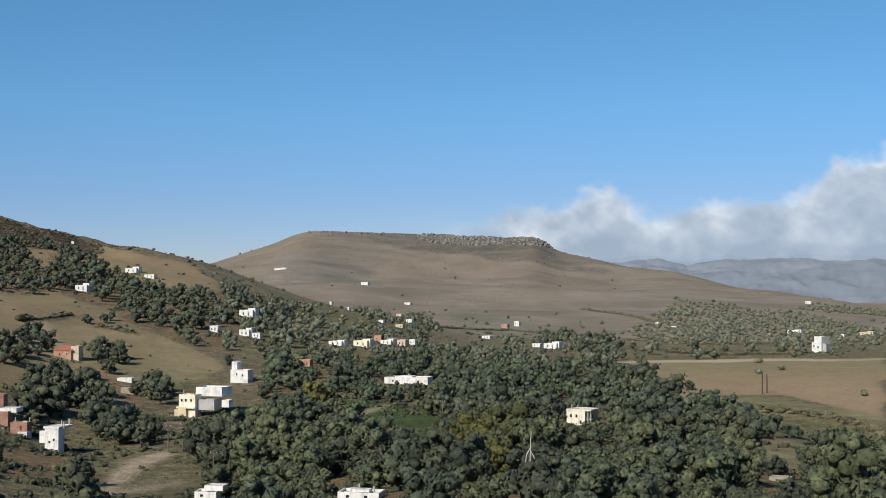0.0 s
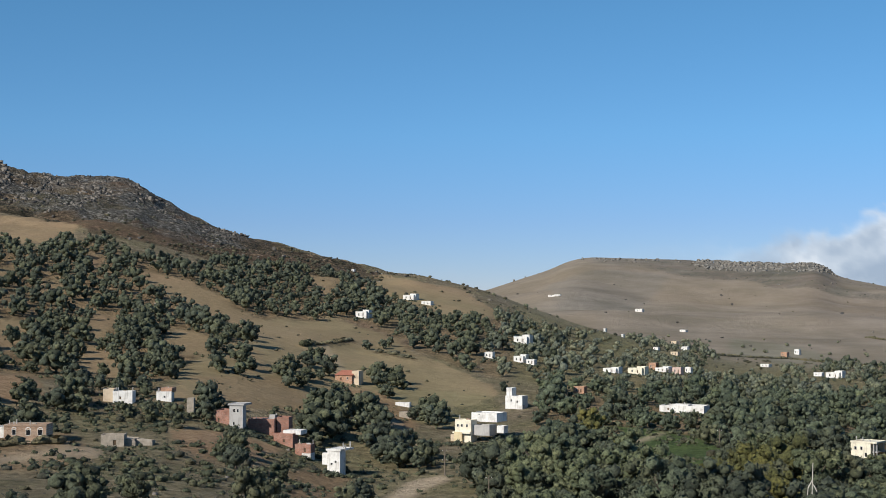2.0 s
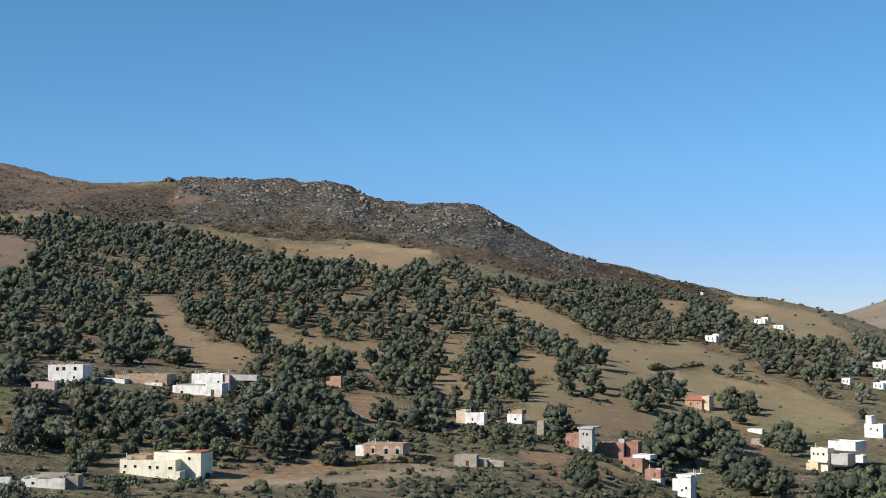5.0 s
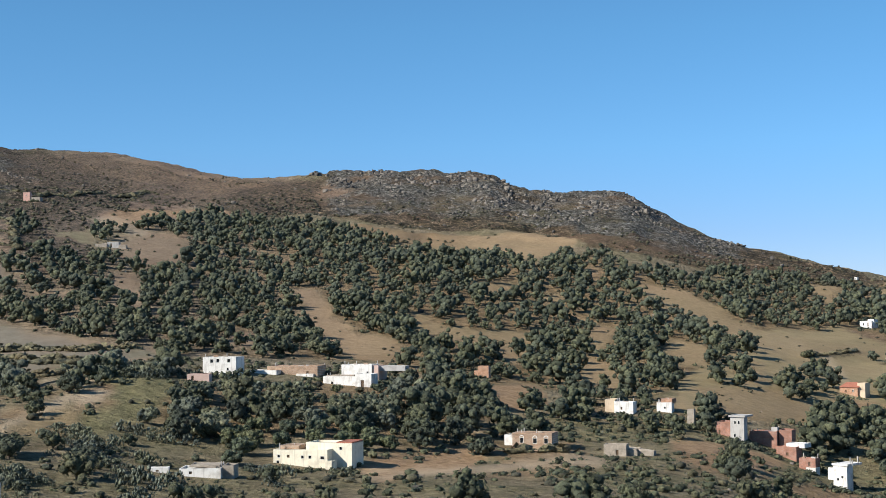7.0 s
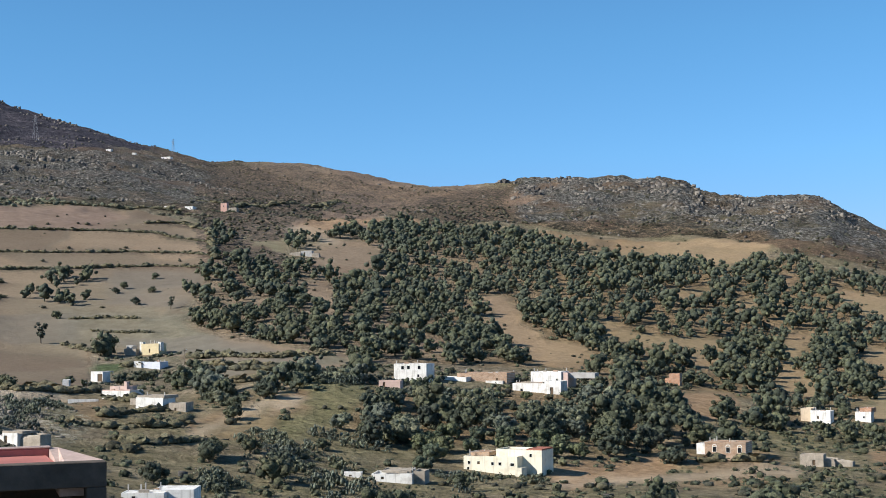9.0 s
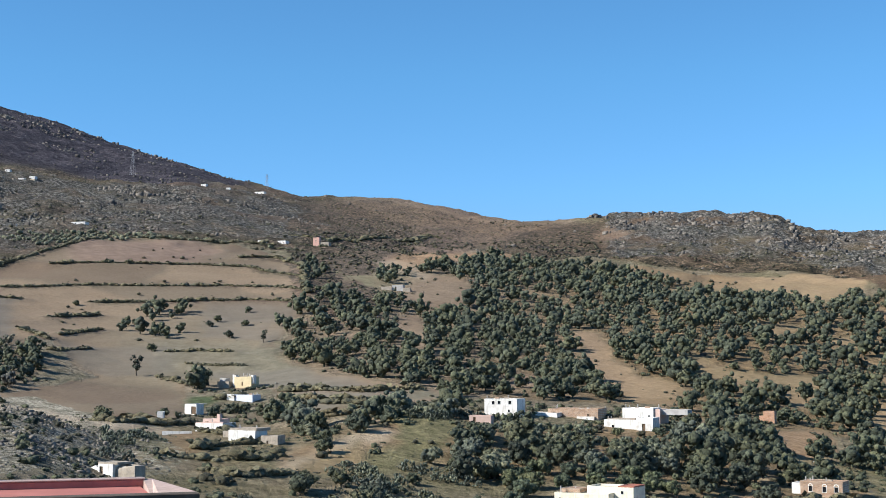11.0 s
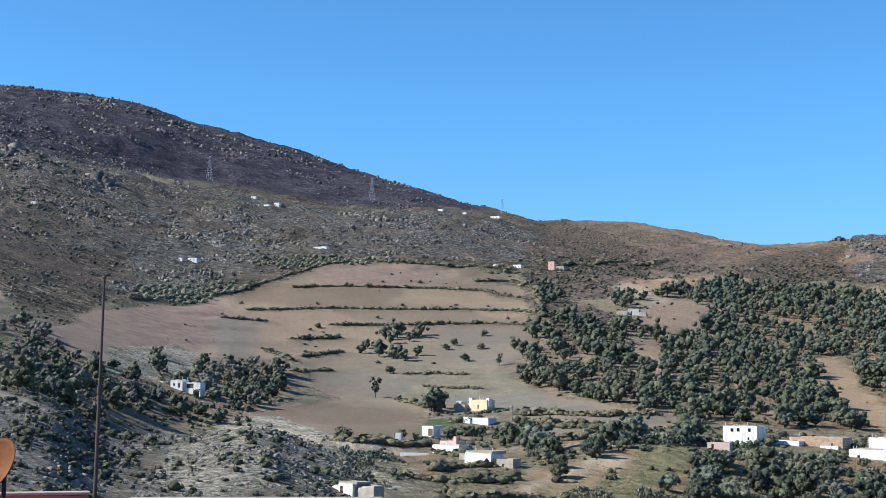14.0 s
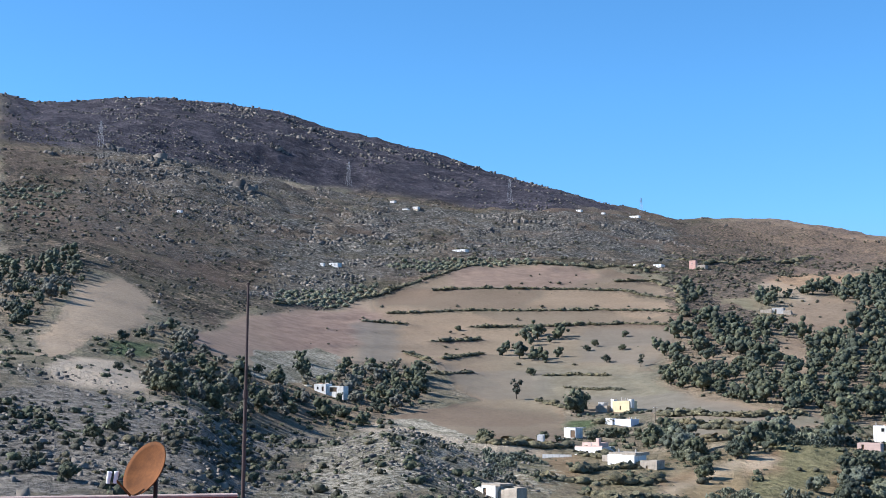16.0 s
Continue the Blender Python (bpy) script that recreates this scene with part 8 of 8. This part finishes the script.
def pylon(x, y, h):
    top = new("power_pylon")
    top.matrix_basis = pose(x, y, ground_at(x, y), 0, 0, math.degrees(math.atan2(-x, y)) + 25)
    tagged(top, "grey steel lattice power pylon on the mountain slope", "pylon", "power pylons")
    w = h * 0.1

    def half(z):
        return w * (1 - 0.86 * z / h) if z < 0.7 * h else w * 0.4 * (1 - 0.6 * (z - 0.7 * h) / (0.3 * h))

    levels = [h * v for v in (0, 0.16, 0.3, 0.43, 0.54, 0.63, 0.7, 0.78, 0.86, 0.93, 1.0)]
    for sx in (-1, 1):
        for sy in (-1, 1):
            bm = bmesh.new()
            for a, b in zip(levels, levels[1:]):
                rod(bm, (sx * half(a), sy * half(a), a - (1.0 if a == 0 else 0)), (sx * half(b), sy * half(b), b), 0.09, 0.09, 4)
            part("leg", bm, STEEL, top)
    bm = bmesh.new()
    for a, b in zip(levels, levels[1:]):
        p, q = half(a), half(b)
        for s in (-1, 1):
            rod(bm, (-p, s * p, a), (q, s * q, b), 0.035, 0.035, 3)
            rod(bm, (p, s * p, a), (-q, s * q, b), 0.035, 0.035, 3)
            rod(bm, (s * p, -p, a), (s * q, q, b), 0.035, 0.035, 3)
    part("bracing", bm, STEEL, top)
    for v, reach in ((0.72, 0.16), (0.82, 0.13), (0.92, 0.1)):
        bm = bmesh.new()
        for s in (-1, 1):
            rod(bm, (0, 0, v * h), (s * reach * h, 0, v * h), 0.1, 0.06, 4)
            rod(bm, (0, 0, v * h + 0.06 * h), (s * reach * h, 0, v * h), 0.07, 0.05, 4)
        part("crossarm", bm, STEEL, top)


def dead_tree(x, y, h):
    top = new("dead_tree")
    top.matrix_basis = pose(x, y, ground_at(x, y), 0, 0, math.degrees(math.atan2(-x, y)))
    tagged(top, "bleached dead tree with a forked bare trunk above the wood", "tree")
    bm = bmesh.new()
    run = [(0, 0, -1), (0.1, 0, 0.35 * h), (0.25, 0.1, 0.6 * h), (0.4, 0, h)]
    for a, b, r in zip(run, run[1:], (0.14, 0.12, 0.08)):
        rod(bm, a, b, r, r * 0.75, 6)
    pale = plain("bleached_wood", (0.5, 0.46, 0.4), 0.25, 2.0, 0.9, 12.0)
    part("trunk", bm, pale, top)
    for side in ([(0.1, 0, 0.35 * h), (-0.45, 0.1, 0.5 * h), (-0.3, 0, 0.66 * h), (0.25, 0.1, 0.76 * h)], [(0.3, 0, 0.72 * h), (0.7, 0, 0.66 * h), (0.95, 0, 0.6 * h)]):
        bm = bmesh.new()
        for a, b in zip(side, side[1:]):
            rod(bm, a, b, 0.09, 0.06, 6)
        part("branch", bm, pale, top)


def loggia_building():
    """The neighbouring flat-roofed building: a red roof floor behind a plastered front with an open room below."""
    top = new("flat_roofed_building")
    b = radians(57.3)
    top.matrix_basis = pose(-math.sin(b) * 21.1, math.cos(b) * 21.1, -1.795, 0, 0, 57.3 + 1.5)
    tagged(top, "old plastered building with red flat roof and dark open room", "building")
    x0, x1, dep, foot = -2.2, 2.37, 3.0, -13.5          # x runs to the right as seen from the camera

    def slab(name, mat, label, *dims):
        bm = bmesh.new()
        box(bm, *dims)
        bmesh.ops.bevel(bm, geom=list(bm.edges), offset=0.012, segments=1, affect="EDGES")
        return part(name, bm, mat, top, label)

    slab("roof_floor", RED_FLOOR, "faded red roof floor", x0, x1 - 0.55, 0.12, dep - 0.2, -0.32, -0.11)
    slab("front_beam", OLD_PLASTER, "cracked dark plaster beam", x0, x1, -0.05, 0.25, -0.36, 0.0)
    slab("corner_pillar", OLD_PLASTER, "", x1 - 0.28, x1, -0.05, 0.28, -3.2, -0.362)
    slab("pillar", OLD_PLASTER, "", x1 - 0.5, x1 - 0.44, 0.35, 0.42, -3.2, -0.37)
    slab("back_parapet", RED_FLOOR, "low red parapet", x0, x1 - 0.5, dep - 0.2, dep, -0.4, 0.0)
    slab("coping", COPING, "worn pale coping", x0, x1 - 0.48, dep - 0.22, dep + 0.02, 0.002, 0.03)
    bm = bmesh.new()
    pts = [(x1 - 0.55, 0.25, -0.02), (x1, 0.25, -0.004), (x1 - 0.35, dep, -0.004), (x1 - 0.5, dep, -0.004), (x1 - 0.62, 0.25, -0.11)]
    low = [bm.verts.new((p[0], p[1], -0.5)) for p in pts]
    high = [bm.verts.new(p) for p in pts]
    bm.faces.new(high)
    for i in range(5):
        j = (i + 1) % 5
        bm.faces.new((low[i], low[j], high[j], high[i]))
    bmesh.ops.recalc_face_normals(bm, faces=bm.faces)
    part("side_kerb", bm, COPING, top, "pinkish plastered roof kerb")
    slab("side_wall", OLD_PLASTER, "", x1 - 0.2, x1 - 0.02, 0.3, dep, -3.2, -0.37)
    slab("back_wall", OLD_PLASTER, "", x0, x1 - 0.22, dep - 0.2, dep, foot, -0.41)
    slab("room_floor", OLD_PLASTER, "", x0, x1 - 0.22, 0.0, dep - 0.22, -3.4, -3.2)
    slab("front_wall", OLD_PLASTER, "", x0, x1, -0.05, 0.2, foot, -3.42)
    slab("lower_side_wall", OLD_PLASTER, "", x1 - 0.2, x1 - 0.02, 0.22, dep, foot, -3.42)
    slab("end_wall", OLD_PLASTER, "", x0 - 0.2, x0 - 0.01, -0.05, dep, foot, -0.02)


def parapet_building():
    top = new("roof_terrace_building")
    b = radians(70.5)
    top.matrix_basis = pose(-math.sin(b) * 24.9, math.cos(b) * 24.9, -1.74, 0, 0, 70.5)
    tagged(top, "neighbouring building with a red roof terrace behind a low parapet", "building")

    def slab(name, mat, label, *dims):
        bm = bmesh.new()
        box(bm, *dims)
        bmesh.ops.bevel(bm, geom=list(bm.edges), offset=0.012, segments=1, affect="EDGES")
        return part(name, bm, mat, top, label)

    x0, x1, foot = -6.0, 2.72, -14.0
    slab("parapet", RED_FLOOR, "dull red parapet wall", x0, x1, 0.0, 0.2, -0.5, -0.052)
    slab("coping", COPING, "worn pale coping", x0, x1 + 0.02, -0.03, 0.23, -0.05, 0.0)
    slab("roof_floor", RED_FLOOR, "red roof floor", x0, x1, -2.4, -0.002, -0.7, -0.5)
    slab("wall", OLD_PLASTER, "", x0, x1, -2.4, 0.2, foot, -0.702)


def dish():
    """A rusted satellite dish, seen from behind, with its feed arm and stand."""
    top = new("satellite_dish")
    b = radians(67.62)
    x, y = -math.sin(b) * 24.0, math.cos(b) * 24.0
    top.matrix_basis = pose(x, y, -2.3, 0, 0, 67.62)
    tagged(top, "rusty orange satellite dish with a white receiver on a black post", "satellite dish")
    tilt = Matrix.Translation((0.0, 0.0, 1.0)) @ Matrix.Rotation(radians(-50), 4, "Z") @ Matrix.Rotation(radians(62), 4, "X")
    bm = bmesh.new()
    rings, seg = 8, 40
    rows = []
    for side in (0, 1):
        for k in range(rings + 1):
            r = 0.44 * (k + 0.001) / rings
            zc = 0.13 * (r / 0.44) ** 2 - 0.014 * side
            rows.append([bm.verts.new(tilt @ Vector((math.cos(a) * r, math.sin(a) * r * 1.08, zc))) for a in (2 * math.pi * s / seg for s in range(seg))])
    for base in (0, rings + 1):
        for k in range(rings):
            for s in range(seg):
                bm.faces.new((rows[base + k][s], rows[base + k][(s + 1) % seg], rows[base + k + 1][(s + 1) % seg], rows[base + k + 1][s]))
    for s in range(seg):
        bm.faces.new((rows[rings][s], rows[rings][(s + 1) % seg], rows[2 * rings + 1][(s + 1) % seg], rows[2 * rings + 1][s]))
    bmesh.ops.recalc_face_normals(bm, faces=bm.faces)
    for f in bm.faces:
        f.smooth = True
    part("reflector", bm, RUST, top)
    bm = bmesh.new()
    hub = tilt @ Vector((0, 0, -0.03))
    rod(bm, (0.1, 0.12, -0.05), (0.1, 0.12, 0.92), 0.035, 0.035, 12)
    rod(bm, (0.1, 0.12, 0.86), hub, 0.045, 0.03, 10)
    part("stand", bm, BLACK, top, "black steel post")
    low = tilt @ Vector((0, -0.5, 0.16))
    feed = Vector((-0.56, -0.2, 0.93))
    bm = bmesh.new()
    rod(bm, low, feed, 0.018, 0.018, 8)
    part("feed_arm", bm, RUST, top)
    for k in (-0.06, 0.05):
        bm = bmesh.new()
        rod(bm, feed + Vector((k, 0, 0.09)), feed + Vector((k - 0.03, 0, -0.1)), 0.04, 0.03, 12)
        part("receiver", bm, PLASTIC, top, "white plastic receiver")
    bm = bmesh.new()
    rod(bm, (-0.02, 0.05, -0.05), (-0.02, 0.05, 0.5), 0.02, 0.02, 8)
    part("brace", bm, COPING, top)


def mast():
    top = new("metal_mast")
    b = radians(64.06)
    top.matrix_basis = pose(-math.sin(b) * 24.2, math.cos(b) * 24.2, -2.24, 0.3, 0.6, 64)
    tagged(top, "thin rusty metal mast standing at the end of the roof", "mast")
    bm = bmesh.new()
    rod(bm, (0, 0, -0.6), (0, 0, 2.2), 0.034, 0.03, 12)
    part("lower_tube", bm, RUST_DARK, top)
    bm = bmesh.new()
    rod(bm, (0, 0, 2.2), (0, 0, 4.0), 0.024, 0.02, 12)
    part("upper_tube", bm, RUST_DARK, top)
    bm = bmesh.new()
    rod(bm, (0, 0, 2.12), (0, 0, 2.26), 0.042, 0.042, 12)
    part("collar", bm, RUST_DARK, top)
    rod_bm = bmesh.new()
    rod(rod_bm, (0, 0, 4.0), (0, 0, 4.03), 0.03, 0.03, 12)
    part("cap", rod_bm, RUST_DARK, top)


loggia_building()
parapet_building()
dish()
mast()


CRAG_BLOCKS = []
for _k in range(6):
    _g = np.random.default_rng(860 + _k)
    _v, _f = stone_block(_g, 14, 1.1)
    for _m in (STONE, STONE_DARK, LIMESTONE):
        CRAG_BLOCKS.append(mesh_of("crag_block", _v, _f))
        CRAG_BLOCKS[-1].materials.append(_m)


def outcrop(x, y, wide, high):
    """A broken crag: jagged blocks of stone that stand close together on the slope."""
    g = random.Random(int(abs(x) * 3 + y))
    bearing = math.degrees(math.atan2(-x, y))
    foot = ground_at(x, y)
    top = new("rock_outcrop")
    top.matrix_basis = pose(x, y, foot, 0, 0, bearing)
    tagged(top, "broken grey rock outcrop standing out of the scrub slope", "rock", "rock outcrops")
    for i in range(max(22, int(5.0 * wide / high) + 14)):
        across, along = g.uniform(-0.5, 0.5) * wide, g.uniform(-0.35, 0.35) * wide
        h = high * g.uniform(0.12, 0.42) * (1.25 - 1.5 * abs(across / wide))
        p = top.matrix_basis @ Vector((across, along, 0))
        k = g.randrange(6)
        block = new("crag_block", CRAG_BLOCKS[3 * k + (2 if math.hypot(x, y) > 2400 else g.randrange(2))])
        block.parent = top
        block.matrix_basis = pose(across, along, ground_at(p.x, p.y) - foot + 0.15 * h, 0, 0, g.uniform(0, 360))
        block.scale = (h, h, h)


old_post(115.9, 525.7, 6.9)
old_post(118.1, 528.0, 6.8)
pole(-0.2, 398.5, 5.1)
pole(-70.6, 371.8, 4.7)
pole(-45.8, 288.7, 7.3)
pole(-63.0, 533.9, 5.7)
pole(57.3, 282.8, 4.7)
pole(-57.0, 775.6, 5.2)
pole(-352.7, 318.1, 6.5)
pole(-294.2, 320.5, 3.7)
pole(-71.8, 378.1, 6.3)
pole(-320.5, 253.9, 4.0)
pylon(-1387.8, 511.4, 28.9)
pylon(-1484.7, 855.4, 29.5)
pylon(-1388.4, 1023.1, 29.0)
pylon(-1352.8, 1201.0, 18.4)
dead_tree(12.5, 212.7, 10.5)
outcrop(-1262, 526, 32.1, 12.8)
outcrop(-1205, 536, 31.0, 9.3)
outcrop(-1152, 554, 27.5, 14.0)
outcrop(-1380, 523, 34.6, 11.5)
outcrop(-1277, 421, 17.9, 7.4)
outcrop(-1101, 636, 29.9, 7.0)
outcrop(-1983, 962, 34.5, 10.3)
outcrop(-1900, 990, 30.2, 9.2)
outcrop(-1712, 1100, 31.8, 8.0)
outcrop(-1818, 1075, 29.7, 9.9)
outcrop(-1800, 788, 23.1, 7.7)
outcrop(-1590, 756, 27.6, 8.3)
outcrop(-1588, 812, 30.7, 8.4)
outcrop(-1847, 1001, 29.6, 9.9)
outcrop(-1430, 498, 23.7, 5.9)
outcrop(-1740, 1070, 28.8, 7.2)
outcrop(-1854, 1051, 30.0, 7.5)
outcrop(-797, 1130, 27.1, 6.5)
outcrop(-781, 1150, 23.9, 6.0)
outcrop(-766, 1166, 27.3, 7.1)
outcrop(-708, 1120, 25.9, 6.2)
outcrop(-686, 1130, 22.8, 6.2)
outcrop(-661, 1133, 22.6, 7.2)
outcrop(-620, 1112, 24.9, 8.5)
outcrop(-594, 1104, 16.7, 6.9)
outcrop(-503, 1110, 19.1, 4.8)
outcrop(-486, 1116, 21.0, 6.2)
outcrop(-461, 1111, 18.8, 6.1)
outcrop(-589, 1195, 20.8, 4.7)
outcrop(-441, 1109, 14.0, 4.2)
outcrop(-628, 1021, 18.8, 4.2)
outcrop(-567, 1036, 16.6, 4.2)
outcrop(-755, 1102, 26.1, 5.2)
outcrop(-727, 1112, 26.0, 6.2)
outcrop(-694, 1115, 25.7, 7.2)
outcrop(-649, 1096, 24.9, 7.0)
outcrop(-1044, 780, 30.6, 7.1)
outcrop(-1023, 815, 30.7, 6.1)
outcrop(-968, 694, 23.3, 5.6)
outcrop(-1002, 865, 20.7, 5.2)
outcrop(-1097, 633, 29.7, 6.9)
outcrop(-1062, 640, 24.2, 5.8)
outcrop(-709, 1092, 30.6, 5.1)
outcrop(-684, 1125, 25.8, 5.2)
outcrop(16, 2567, 70.3, 9.0)
outcrop(96, 2552, 69.9, 9.0)
outcrop(150, 2461, 48.2, 9.6)
